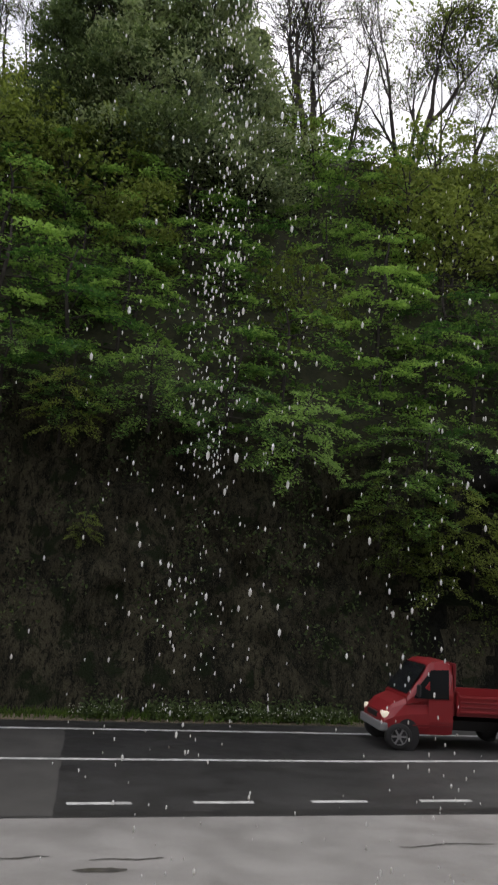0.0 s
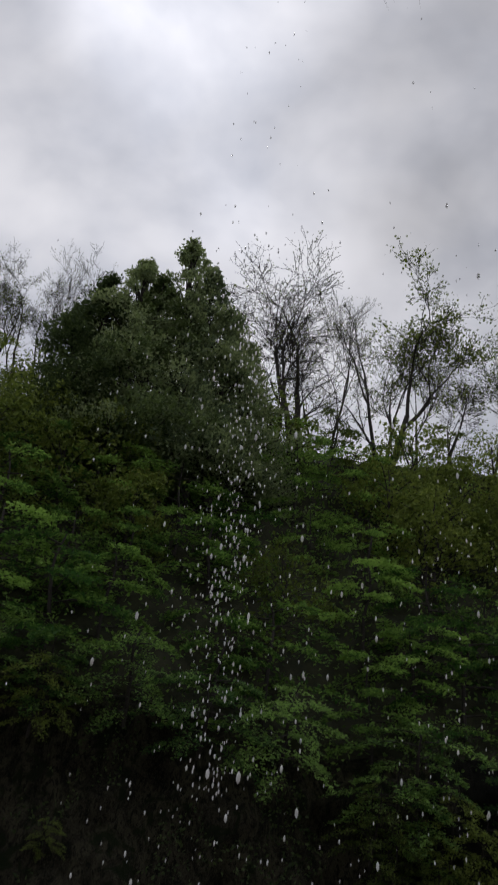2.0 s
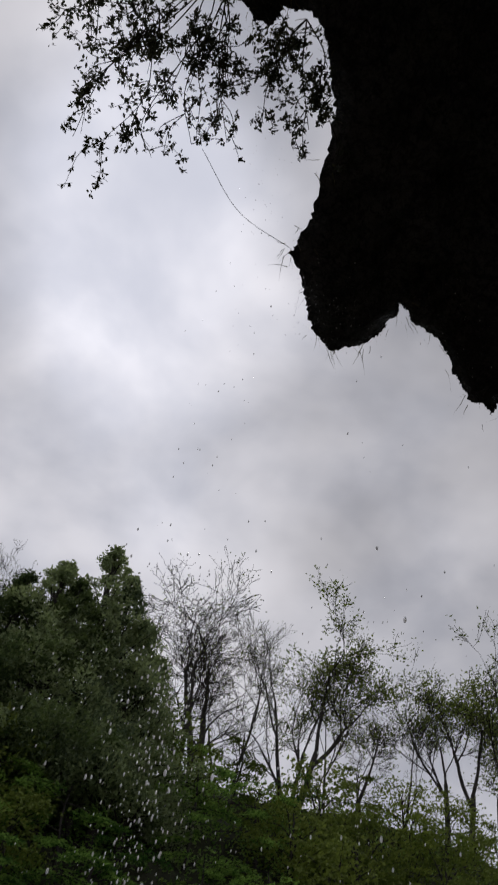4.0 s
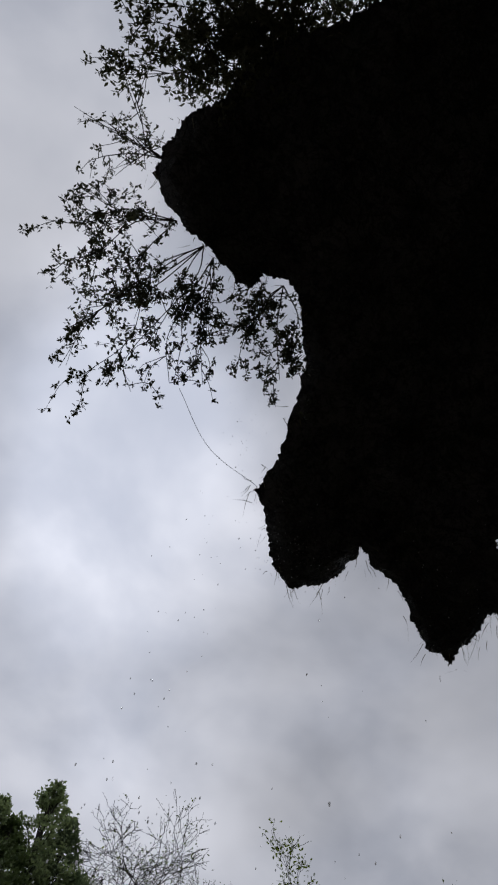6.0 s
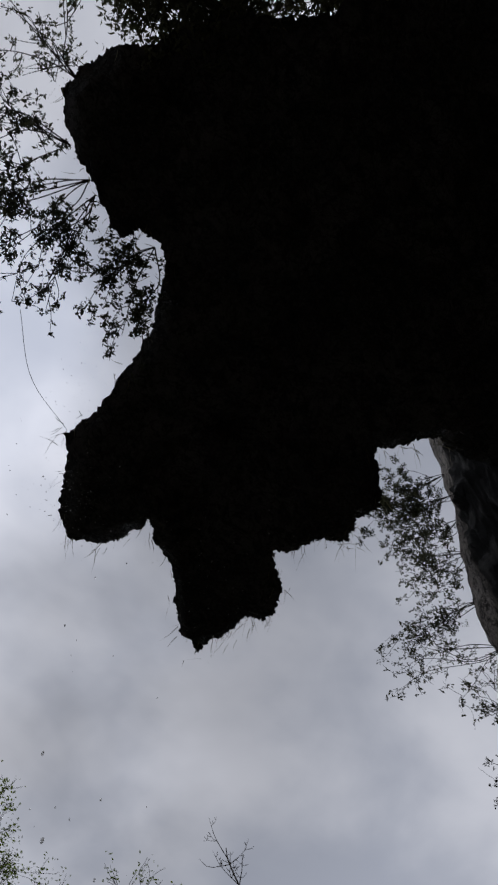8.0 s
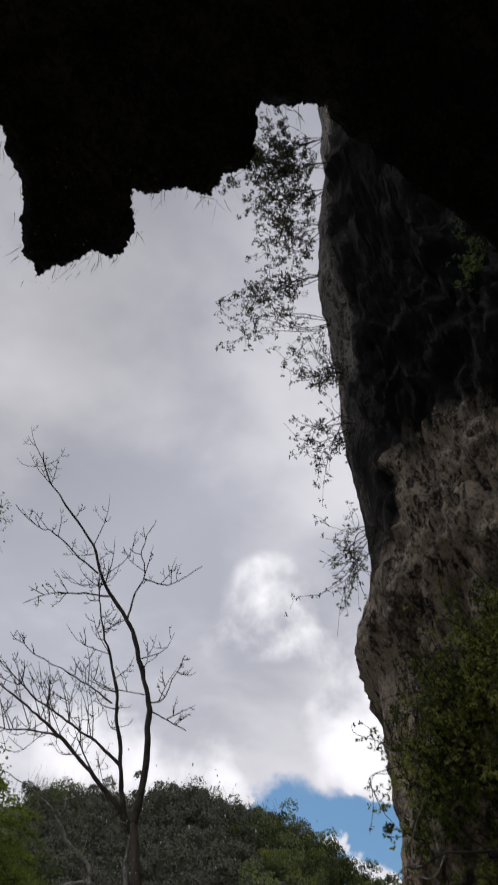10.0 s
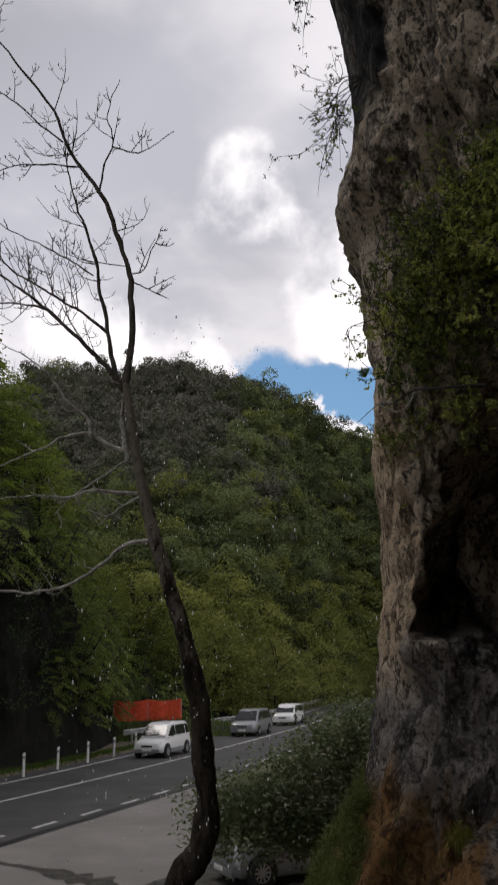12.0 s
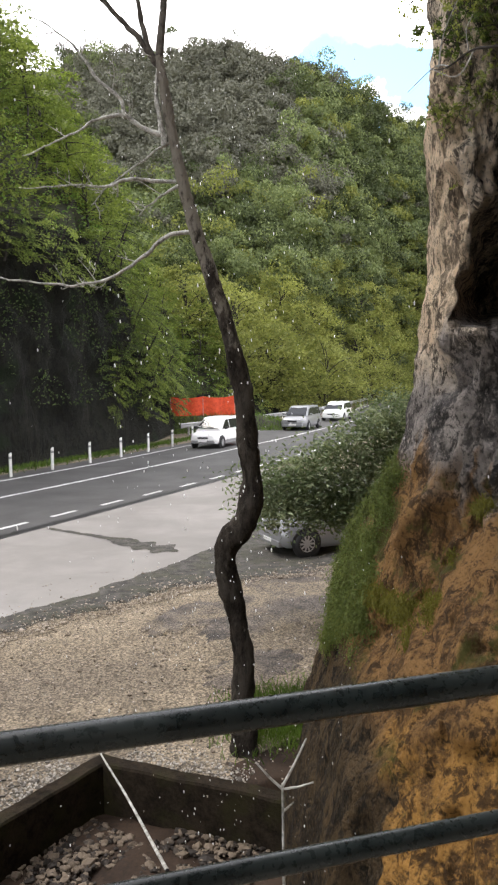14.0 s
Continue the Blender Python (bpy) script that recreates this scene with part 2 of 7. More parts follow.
def wet_and_sheen(m, shade, rough):
    """Spray from the fall keeps the stretch of pavement in front of the terrace wet: another tone (a darker one, or a
    painted sky sheen), smoother, with a ragged end.
    """
    g = Graph(m.node_tree)
    p = m.node_tree.nodes["Principled BSDF"]
    co = g.add("ShaderNodeTexCoord").outputs["Object"]
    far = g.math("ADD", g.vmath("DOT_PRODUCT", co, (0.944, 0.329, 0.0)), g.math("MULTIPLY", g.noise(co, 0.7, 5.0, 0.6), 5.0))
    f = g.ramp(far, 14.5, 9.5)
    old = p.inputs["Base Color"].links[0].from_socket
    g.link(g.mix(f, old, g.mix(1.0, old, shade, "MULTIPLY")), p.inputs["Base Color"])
    dry = p.inputs["Roughness"].links[0].from_socket
    g.link(g.math("ADD", g.math("MULTIPLY", dry, g.math("SUBTRACT", 1.0, f)), g.math("MULTIPLY", g.ramp(g.noise(co, 1.3, 5.0, 0.6), 0.35, 0.65, rough - 0.1, rough + 0.1), f)), p.inputs["Roughness"])


wet_and_sheen(M_ASPHALT, (0.42, 0.42, 0.43), 0.55)
# lighter and bluer: the sky's sheen on the wet slab, put into its colour
wet_and_sheen(M_SLAB, (1.26, 1.30, 1.36), 0.42)


def add_lichen(m, pale):
    """Pale lichen where the mesh carries the attribute, broken up by noise."""
    g = Graph(m.node_tree)
    p = m.node_tree.nodes["Principled BSDF"]
    old = p.inputs["Base Color"].links[0].from_socket
    co = g.add("ShaderNodeTexCoord").outputs["Object"]
    at = g.add("ShaderNodeAttribute")
    at.attribute_name = "lichen"
    spots = g.math("ADD", g.noise(g.vmath("MULTIPLY", co, (1.0, 1.0, 0.45)), 14.0, 6.0, 0.65, 0.3), g.math("MULTIPLY", at.outputs["Fac"], 0.22))
    g.link(g.mix(g.ramp(spots, 0.52, 0.72, 0.0, 0.9), old, pale), p.inputs["Base Color"])


def add_pebbles(m, scale, strength):
    """Breaks the ground's colour into small stones of differing tone."""
    g = Graph(m.node_tree)
    p = m.node_tree.nodes["Principled BSDF"]
    old = p.inputs["Base Color"].links[0].from_socket
    vor = g.add("ShaderNodeTexVoronoi")
    vor.inputs["Scale"].default_value = scale
    g.link(g.add("ShaderNodeTexCoord").outputs["Object"], vor.inputs["Vector"])
    sep = g.add("ShaderNodeSeparateColor")
    g.link(vor.outputs["Color"], sep.inputs[0])
    tone = g.ramp(sep.outputs[0], 0.0, 1.0, 1 - strength, 1 + strength)
    gap = g.ramp(vor.outputs["Distance"], 0.8, 0.35, 0.6, 1.0)
    sc = g.add("ShaderNodeVectorMath")
    sc.operation = "SCALE"
    g.link(old, sc.inputs[0])
    g.link(g.math("MULTIPLY", tone, gap), sc.inputs[3])
    g.link(sc.outputs[0], p.inputs["Base Color"])
    bn = g.add("ShaderNodeBump")
    bn.inputs["Strength"].default_value, bn.inputs["Distance"].default_value = 0.8, 0.012
    g.link(gap, bn.inputs["Height"])
    g.link(bn.outputs[0], p.inputs["Normal"])


add_pebbles(M_GRAVEL, 42.0, 0.55)
M_WETGRIT = material("wet_grit", (0.035, 0.030, 0.026), (0.15, 0.125, 0.10), 0.8, 2.2, 26, 0.7, 0.03, c=(0.22, 0.175, 0.115), third=0.7)
add_pebbles(M_WETGRIT, 48.0, 0.6)
M_PEBBLE = material("pebble", (0.12, 0.095, 0.07), (0.36, 0.31, 0.25), 0.9, 3, 30, 0.3, 0.005, island=0.8)
M_PALEPEBBLE = material("pale_pebble", (0.09, 0.080, 0.066), (0.33, 0.305, 0.265), 0.8, 3, 30, 0.3, 0.005, island=0.9)
M_RUBBLE = material("wet_rubble", (0.018, 0.013, 0.009), (0.130, 0.100, 0.070), 0.75, 3, 30, 0.3, 0.005, island=0.9)
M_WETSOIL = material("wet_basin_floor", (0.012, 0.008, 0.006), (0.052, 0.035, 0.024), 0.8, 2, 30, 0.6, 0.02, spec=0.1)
M_LINE = material("road_paint", (0.30, 0.30, 0.29), (0.66, 0.66, 0.64), 0.7, 3, 40, 0.1, 0.003)
M_ROCK = rock("limestone", (0.88, 0.75, 0.58), (0.62, 0.515, 0.395), (0.032, 0.027, 0.022), (0.15, 0.14, 0.135), (0.075, 0.080, 0.016), 1.0, 0.75, 0.85, 0.1, 0.12, (
    ("pale", (0.86, 0.68, 0.47), (0.62, 0.48, 0.33), (0.09, 0.068, 0.048), (0.24, 0.20, 0.165)),
    ("seep", (0.43, 0.385, 0.345), (0.215, 0.195, 0.182), (0.038, 0.036, 0.034), (0.075, 0.073, 0.075)),
    ("tufa", (0.33, 0.185, 0.070), (0.190, 0.103, 0.036), (0.056, 0.032, 0.013), (0.095, 0.054, 0.024)),
    ("ochre", (0.56, 0.300, 0.080), (0.290, 0.150, 0.043), (0.062, 0.035, 0.014), (0.095, 0.056, 0.026)),
    ("foot", (0.105, 0.070, 0.034), (0.040, 0.028, 0.015), (0.010, 0.008, 0.005), (0.018, 0.015, 0.008)),
    # near-black: the overhang's shade put into the colour, and the wet corner
    ("shade_wet", (0.014, 0.0135, 0.013), (0.008, 0.008, 0.0075), (0.004, 0.004, 0.004), (0.005, 0.005, 0.005)),
))
# wet rock, blackened further: the underside's shade is put into the colour
M_SHADEDROCK = rock("shaded_wet_rock", (0.085, 0.080, 0.078), (0.028, 0.027, 0.026), (0.008, 0.008, 0.008), (0.015, 0.015, 0.016), None, 1.6, 0.5, 0.7, 0.2)
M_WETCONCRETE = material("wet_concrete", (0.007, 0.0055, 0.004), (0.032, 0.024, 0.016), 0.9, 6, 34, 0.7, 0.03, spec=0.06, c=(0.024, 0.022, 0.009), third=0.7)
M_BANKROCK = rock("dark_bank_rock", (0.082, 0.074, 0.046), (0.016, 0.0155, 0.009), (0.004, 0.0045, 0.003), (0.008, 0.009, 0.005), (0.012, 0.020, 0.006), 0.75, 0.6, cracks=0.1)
M_BANKDARK = rock("darker_bank_rock", (0.016, 0.0155, 0.010), (0.006, 0.006, 0.004), (0.004, 0.004, 0.003), (0.006, 0.007, 0.005), (0.010, 0.016, 0.006), 0.45, 0.6, cracks=0.05)
M_SOIL = material("forest_floor", (0.012, 0.014, 0.007), (0.040, 0.042, 0.020), 0.95, 1.5, 9, 0.8, 0.1)
M_CANOPY = material("wood_canopy", (0.055, 0.066, 0.026), (0.115, 0.126, 0.046), 0.95, 0.25, 1.4, 1.0, 1.2)
M_BARK = material("bark", (0.010, 0.008, 0.006), (0.044, 0.035, 0.027), 0.95, 6, 34, 1.0, 0.03, stretch=(1, 1, 0.3))
M_PALEBARK = material("pale_bark", (0.10, 0.095, 0.080), (0.52, 0.51, 0.46), 0.9, 14, 60, 0.8, 0.01)
M_DRYBARK = material("rough_bark", (0.005, 0.004, 0.003), (0.036, 0.029, 0.022), 0.95, 16, 70, 1.0, 0.05, spec=0.12, c=(0.11, 0.098, 0.08), third=0.3, stretch=(1, 1, 0.45))
add_lichen(M_DRYBARK, (0.19, 0.172, 0.14))
M_LIMB = material("limb_bark", (0.040, 0.035, 0.029), (0.125, 0.112, 0.094), 0.95, 9, 45, 0.6, 0.01, spec=0.12)
M_TWIG = material("twig_bark", (0.014, 0.012, 0.010), (0.046, 0.040, 0.034), 0.9, 3, 20, 0.3, 0.01)
M_CONCRETE = material("kerb_concrete", (0.16, 0.145, 0.12), (0.30, 0.28, 0.24), 0.9, 2.5, 30, 0.5, 0.02, c=(0.09, 0.085, 0.06))
M_PIPE = material("painted_pipe", (0.004, 0.006, 0.006), (0.015, 0.020, 0.019), 0.30, 9, 70, 0.35, 0.004, spec=0.45, c=(0.026, 0.031, 0.029), third=0.4)
M_STEEL = material("guardrail_steel", (0.28, 0.28, 0.28), (0.42, 0.42, 0.41), 0.5, 2, 30, 0.1, 0.004, metal=0.6)
M_WHITEPOST = material("white_post", (0.5, 0.5, 0.47), (0.72, 0.72, 0.69), 0.7, 4, 40, 0.15, 0.003)
M_ORANGE = material("orange_net", (0.38, 0.035, 0.012), (0.70, 0.095, 0.03), 0.7, 5, 25, 0.3, 0.02)
M_RED = plain("red_paint", (0.24, 0.016, 0.02), 0.4, coat=0.3)
M_REDDARK = plain("dark_red_paint", (0.16, 0.012, 0.015), 0.55)
M_WHITE = plain("white_paint", (0.72, 0.72, 0.70), 0.35, coat=0.4)
M_SILVER = plain("silver_paint", (0.24, 0.245, 0.25), 0.35, metal=0.4, coat=0.4)
M_GREYP = plain("grey_plastic", (0.20, 0.20, 0.20), 0.6)
M_BLACK = plain("black_plastic", (0.015, 0.015, 0.016), 0.6)
M_GLASS = plain("car_glass", (0.012, 0.014, 0.016), 0.06)
M_TYRE = plain("tyre_rubber", (0.02, 0.02, 0.02), 0.85)
M_RIM = plain("wheel_rim", (0.45, 0.45, 0.46), 0.35, metal=0.7)
M_LAMP = plain("headlight", (0.75, 0.74, 0.68), 0.1, coat=1.0)
M_HEADON = plain("headlight_on", (1.0, 0.9, 0.72), 0.2, emit=0.2)
M_TAIL = plain("tail_light", (0.35, 0.01, 0.01), 0.2, coat=1.0)
def water():
    """Drops: part clear, part translucent white that puts their glare against the sky into the colour."""
    m = plain("water", (1.0, 1.0, 1.0), 0.1, trans=0.6)
    g = Graph(m.node_tree)
    t, x = g.add("ShaderNodeBsdfTranslucent"), g.add("ShaderNodeMixShader")
    t.inputs[0].default_value, x.inputs[0].default_value = (0.95, 0.95, 0.95, 1), 0.6
    out = m.node_tree.nodes["Material Output"]
    g.link(m.node_tree.nodes["Principled BSDF"].outputs[0], x.inputs[1])
    g.link(t.outputs[0], x.inputs[2])
    g.link(x.outputs[0], out.inputs[0])
    return m


M_WATER = water()
M_LEAF = foliage("spring_leaf", (0.042, 0.108, 0.030), (0.300, 0.475, 0.125), 0.55)
M_LEAFDARK = foliage("evergreen_leaf", (0.100, 0.138, 0.082), (0.28, 0.345, 0.185), 0.55)
M_HOLM = foliage("holm_leaf", (0.055, 0.084, 0.036), (0.15, 0.205, 0.08), 0.5)
M_LEAFYELLOW = foliage("young_leaf", (0.088, 0.124, 0.027), (0.215, 0.270, 0.066), 0.5)
M_GROVE = foliage("grove_leaf", (0.14, 0.158, 0.045), (0.32, 0.345, 0.110), 0.5)
M_LEAFGLOSS = foliage("glossy_leaf", (0.10, 0.135, 0.065), (0.42, 0.47, 0.29), 0.35)
M_FIG = foliage("shade_leaf", (0.060, 0.095, 0.020), (0.19, 0.25, 0.055), 0.45)
M_OLIVE = foliage("olive_leaf", (0.060, 0.092, 0.022), (0.245, 0.310, 0.070), 0.5)
# dark as silhouettes against the sky: the backlight is put into the leaf colour
M_LEAFSILHOUETTE = foliage("silhouette_leaf", (0.026, 0.030, 0.020), (0.100, 0.104, 0.066), 0.35)
M_IVY = foliage("cliff_leaf", (0.13, 0.16, 0.045), (0.44, 0.48, 0.14), 0.45)
M_WOODS = foliage("far_woods", (0.088, 0.116, 0.050), (0.225, 0.270, 0.112), 0.4, 0.0)
M_WOODSGREY = foliage("far_bare_woods", (0.076, 0.080, 0.058), (0.160, 0.160, 0.118), 0.15, 0.0)
M_WOODSYOUNG = foliage("far_young_woods", (0.125, 0.150, 0.040), (0.270, 0.290, 0.085), 0.45, 0.0)
M_WOODSDARK = foliage("far_dark_woods", (0.038, 0.052, 0.022), (0.095, 0.120, 0.045), 0.3, 0.0)
M_GRASS = foliage("grass_blade", (0.035, 0.070, 0.012), (0.11, 0.17, 0.03), 0.35)
M_MOSS = foliage("moss", (0.048, 0.058, 0.018), (0.20, 0.225, 0.058), 0.4)
M_HERB = foliage("herb_leaf", (0.032, 0.048, 0.014), (0.130, 0.165, 0.046), 0.35)
M_YELLOWMOSS = foliage("yellow_moss", (0.050, 0.048, 0.010), (0.150, 0.142, 0.025), 0.3)
M_FLOWER = foliage("flower_white", (0.35, 0.38, 0.30), (0.6, 0.62, 0.55), 0.3)
M_DRY = foliage("dry_grass", (0.09, 0.08, 0.05), (0.2, 0.18, 0.11), 0.3)


# ---------------------------------------------------------------- mesh helpers
rng = np.random.default_rng(7)


def data_mesh(name, verts, faces, mats, index=None, smooth=False):
    """A mesh from arrays: verts n x 3, faces m x 3 or m x 4."""
    verts, faces = np.asarray(verts, np.float32), np.asarray(faces, np.int32)
    me = bpy.data.meshes.new(name)
    m, k = faces.shape
    me.vertices.add(len(verts))
    me.vertices.foreach_set("co", verts.ravel())
    keep = np.ones(faces.shape, bool)
    if k == 4:
        keep[:, 3] = faces[:, 3] != faces[:, 2]  # a repeated last corner makes a triangle
    corners = keep.sum(1)
    me.loops.add(int(corners.sum()))
    me.loops.foreach_set("vertex_index", faces[keep])
    me.polygons.add(m)
    me.polygons.foreach_set("loop_start", np.concatenate([[0], np.cumsum(corners)[:-1]]).astype(np.int32))
    if index is not None:
        me.polygons.foreach_set("material_index", np.asarray(index, np.int32))
    me.polygons.foreach_set("use_smooth", np.full(m, smooth))
    for mt in mats if isinstance(mats, (list, tuple)) else [mats]:
        me.materials.append(mt)
    me.update(calc_edges=True)
    me.validate()
    return me


def data_part(name, me, parent=None, label=""):
    ob = new(name, me)
    if parent:
        ob.parent = parent
    return tagged(ob, label)


def part(name, bm, mat, parent=None, label="", smooth=False):
    """Links a bmesh as one mesh object under parent."""
    me = bpy.data.meshes.new(name)
    bmesh.ops.recalc_face_normals(bm, faces=bm.faces)
    for f in bm.faces:
        f.smooth = smooth
    bm.to_mesh(me)
    bm.free()
    me.materials.append(mat)
    return data_part(name, me, parent, label)


def thing(name, m, label, category, group="", kind=""):
    ob = new(name)
    ob.matrix_world = m
    return tagged(ob, label, category, group, kind)


def box(bm, lo, hi, bevel=0.0):
    r = bmesh.ops.create_cube(bm, size=1)
    c, s = [(a + b) / 2 for a, b in zip(lo, hi)], [b - a for a, b in zip(lo, hi)]
    for v in r["verts"]:
        v.co = Vector((c[0] + v.co.x * s[0], c[1] + v.co.y * s[1], c[2] + v.co.z * s[2]))
    if bevel:
        es = list({e for v in r["verts"] for e in v.link_edges})
        bmesh.ops.bevel(bm, geom=es, offset=bevel, segments=2, affect="EDGES", profile=0.6)
    return bm


def grid_faces(rows_, cols, wrap=False):
    i, j = np.meshgrid(np.arange(rows_ - 1), np.arange(cols if wrap else cols - 1), indexing="ij")
    a, b = i * cols + j, i * cols + (j + 1) % cols
    return np.stack([a, b, b + cols, a + cols], -1).reshape(-1, 4)


def tube(path, radii, sides=8, wob=0.0):
    """Verts and faces of a tube along a path."""
    path, radii = np.asarray(path, float), np.asarray(radii, float)
    t = np.gradient(path, axis=0)
    t /= np.linalg.norm(t, axis=1, keepdims=True) + 1e-9
    u = np.empty_like(t)
    ref = np.array([1.0, 0, 0]) if abs(t[0, 2]) > 0.9 else np.array([0, 0, 1.0])
    for i in range(len(t)):
        ref = ref - t[i] * (ref @ t[i])
        ref = ref / (np.linalg.norm(ref) + 1e-9)
        u[i] = ref
    w = np.cross(t, u)
    a = np.linspace(0, 2 * np.pi, sides, endpoint=False)
    r = radii[:, None] * (1 + wob * rng.normal(size=(len(path), sides)))
    v = path[:, None] + r[..., None] * (np.cos(a)[None, :, None] * u[:, None] + np.sin(a)[None, :, None] * w[:, None])
    return v.reshape(-1, 3), grid_faces(len(path), sides, True)


def joined(pieces):
    vs, fs, k = [], [], 0
    for v, f in pieces:
        vs.append(v)
        fs.append(np.asarray(f) + k)
        k += len(v)
    return np.concatenate(vs), np.concatenate(fs)


def spline(pts, n):
    """Catmull-Rom through pts, n samples."""
    p = np.asarray(pts, float)
    p = np.vstack([2 * p[0] - p[1], p, 2 * p[-1] - p[-2]])
    u = np.linspace(0, len(p) - 3 - 1e-6, n)
    i = u.astype(int)
    f = (u - i)[:, None]
    a, b, c, d = p[i], p[i + 1], p[i + 2], p[i + 3]
    return 0.5 * (2 * b + (c - a) * f + (2 * a - 5 * b + 4 * c - d) * f ** 2 + (3 * b - a - 3 * c + d) * f ** 3)


def leaves(P, size, flat=0.5, ratio=0.55, out=None, droop=0.0):
    """Folded four-cornered leaves at the points P; size: length each; flat: how level they lie."""
    P = np.asarray(P, float)
    n = len(P)
    size = np.broadcast_to(np.asarray(size, float), (n,)) * rng.uniform(0.7, 1.3, n)
    d = rng.normal(size=(n, 3))
    d[:, 2] = d[:, 2] * (1 - flat) - droop
    if out is not None:
        d += out
    d /= np.linalg.norm(d, axis=1, keepdims=True) + 1e-9
    up = rng.normal(size=(n, 3)) * (1 - flat) + [0, 0, flat * 1.6]
    s = np.cross(d, up)
    s /= np.linalg.norm(s, axis=1, keepdims=True) + 1e-9
    nn = np.cross(s, d)
    L, w = size[:, None], (size * ratio / 2)[:, None]
    a = P
    b = P + d * L * 0.45 + s * w + nn * w * 0.35
    c = P + d * L
    e = P + d * L * 0.45 - s * w + nn * w * 0.35
    v = np.stack([a, b, c, e], 1).reshape(-1, 3)
    return v, np.arange(n * 4).reshape(n, 4)


def noise2(x, y, scale, seed=0.0, octaves=4):
    """Fractal noise at arrays x, y (-1 to 1)."""
    f = np.frompyfunc(lambda a, b: noise.fractal(Vector((a * scale + seed, b * scale - seed, seed)), 1.0, 2.0, octaves), 2, 1)
    return np.asarray(f(x, y), float)


def noise3(P, scale, seed=0.0, octaves=4):
    return np.array([noise.fractal(Vector((p[0] * scale + seed, p[1] * scale, p[2] * scale)), 1.0, 2.0, octaves) for p in P])


# ---------------------------------------------------------------- road frame: s along the road, n across it
U, N = np.array([0.944, 0.329]), np.array([-0.329, 0.944])


def bend(s):
    return 0.0012 * np.maximum(0, np.asarray(s, float) - 12) ** 2


def along(s, n, z=0.0):
    """World place of a point s metres along the road, n metres across, at height z."""
    s, n = np.asarray(s, float), np.asarray(n, float)
    q = n + bend(s)
    return np.stack([s * U[0] + q * N[0], s * U[1] + q * N[1], np.broadcast_to(np.asarray(z, float), np.broadcast(s, n).shape)], -1)


ROAD_YAW = math.degrees(math.atan2(U[1], U[0]))


def road_turn(s):
    return ROAD_YAW + math.degrees(math.atan(0.0024 * max(0, s - 12)))


# ---------------------------------------------------------------- ground
PIT = np.array([(4.57, 6.53), (5.06, 5.28), (6.6, 4.9), (6.3, 3.2), (3.9, 3.2), (2.2, 4.9), (3.0, 6.14)])

WET = np.array([(5.15, 5.35), (5.5, 5.75), (6.3, 5.7), (7.4, 5.4), (7.2, 3.0), (5.2, 3.0)])  # wet earth between basin and cliff


def inside(px, py, poly):
    r = np.zeros(np.shape(px), bool)
    for (x0, y0), (x1, y1) in zip(poly, np.roll(poly, -1, 0)):
        r ^= ((y0 > py) != (y1 > py)) & (px < (x1 - x0) * (py - y0) / (y1 - y0 + 1e-12) + x0)
    return r


def build_ground():
    fine_x = np.concatenate([np.arange(-8, 2, 0.16), np.arange(2.0, 7.2, 0.07), np.arange(7.2, 20.01, 0.16)])
    fine_y = np.concatenate([np.arange(1, 3.3, 0.16), np.arange(3.3, 7.1, 0.07), np.arange(7.1, 15.01, 0.16)])
    far = np.array([1, 3, 7, 15, 30, 60, 120, 300, 800, 2500.0])
    xs = np.concatenate([-8 - far[::-1], fine_x, 20 + far])
    ys = np.concatenate([1 - far[::-1], fine_y, 15 + far])
    X, Y = np.meshgrid(xs, ys)
    near = (np.abs(X - 6) < 14.1) & (np.abs(Y - 8) < 7.1)
    Z = np.where(near, 0.02 * noise2(X, Y, 0.5, 3.1), 0.0) - 0.042
    ins = inside(X, Y, PIT.mean(0) + (PIT - PIT.mean(0)) * 1.12)
    Z = np.where(ins, -0.42 + 0.07 * noise2(X, Y, 1.3, 9.0), Z)
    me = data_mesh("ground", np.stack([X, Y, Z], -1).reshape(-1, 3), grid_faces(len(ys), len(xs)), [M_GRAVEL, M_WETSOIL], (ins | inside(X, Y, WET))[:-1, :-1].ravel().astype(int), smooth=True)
    tagged(new("ground", me), "pale brown gravel and earth ground beside the road", "ground", kind="structure")


def strip(name, s0, s1, n0, n1, z, mat, label, category, kind="structure", step=1.0, parent=None, ragged=0.0, thick=0.06):
    """A sheet along the road between n0 and n1, with an edge that drops into the ground."""
    k = max(2, int((s1 - s0) / step) + 1)
    s = np.linspace(s0, s1, k)
    wob = ragged * noise2(s, s * 0, 0.35, 5.0) if ragged else 0
    n0 = np.broadcast_to(n0, s.shape) + wob
    cols = [along(s, n0, z - thick), along(s, n0 + 0.004, z), along(s, np.broadcast_to(n1, s.shape) - 0.004, z), along(s, np.broadcast_to(n1, s.shape), z - thick)]
    me = data_mesh(name, np.stack(cols, 1).reshape(-1, 3), grid_faces(k, 4)[:, ::-1], mat)
    ob = new(name, me)
    if parent:
        ob.parent = parent
        return ob
    return tagged(ob, label, category, kind=kind)


def border_width(s):
    """Width of the broken asphalt along the lay-by."""
    return np.interp(s, [-40, 10.5, 11.8, 13, 15, 17, 30], [0.45, 0.55, 0.8, 1.5, 2.6, 5.0, 5.0])


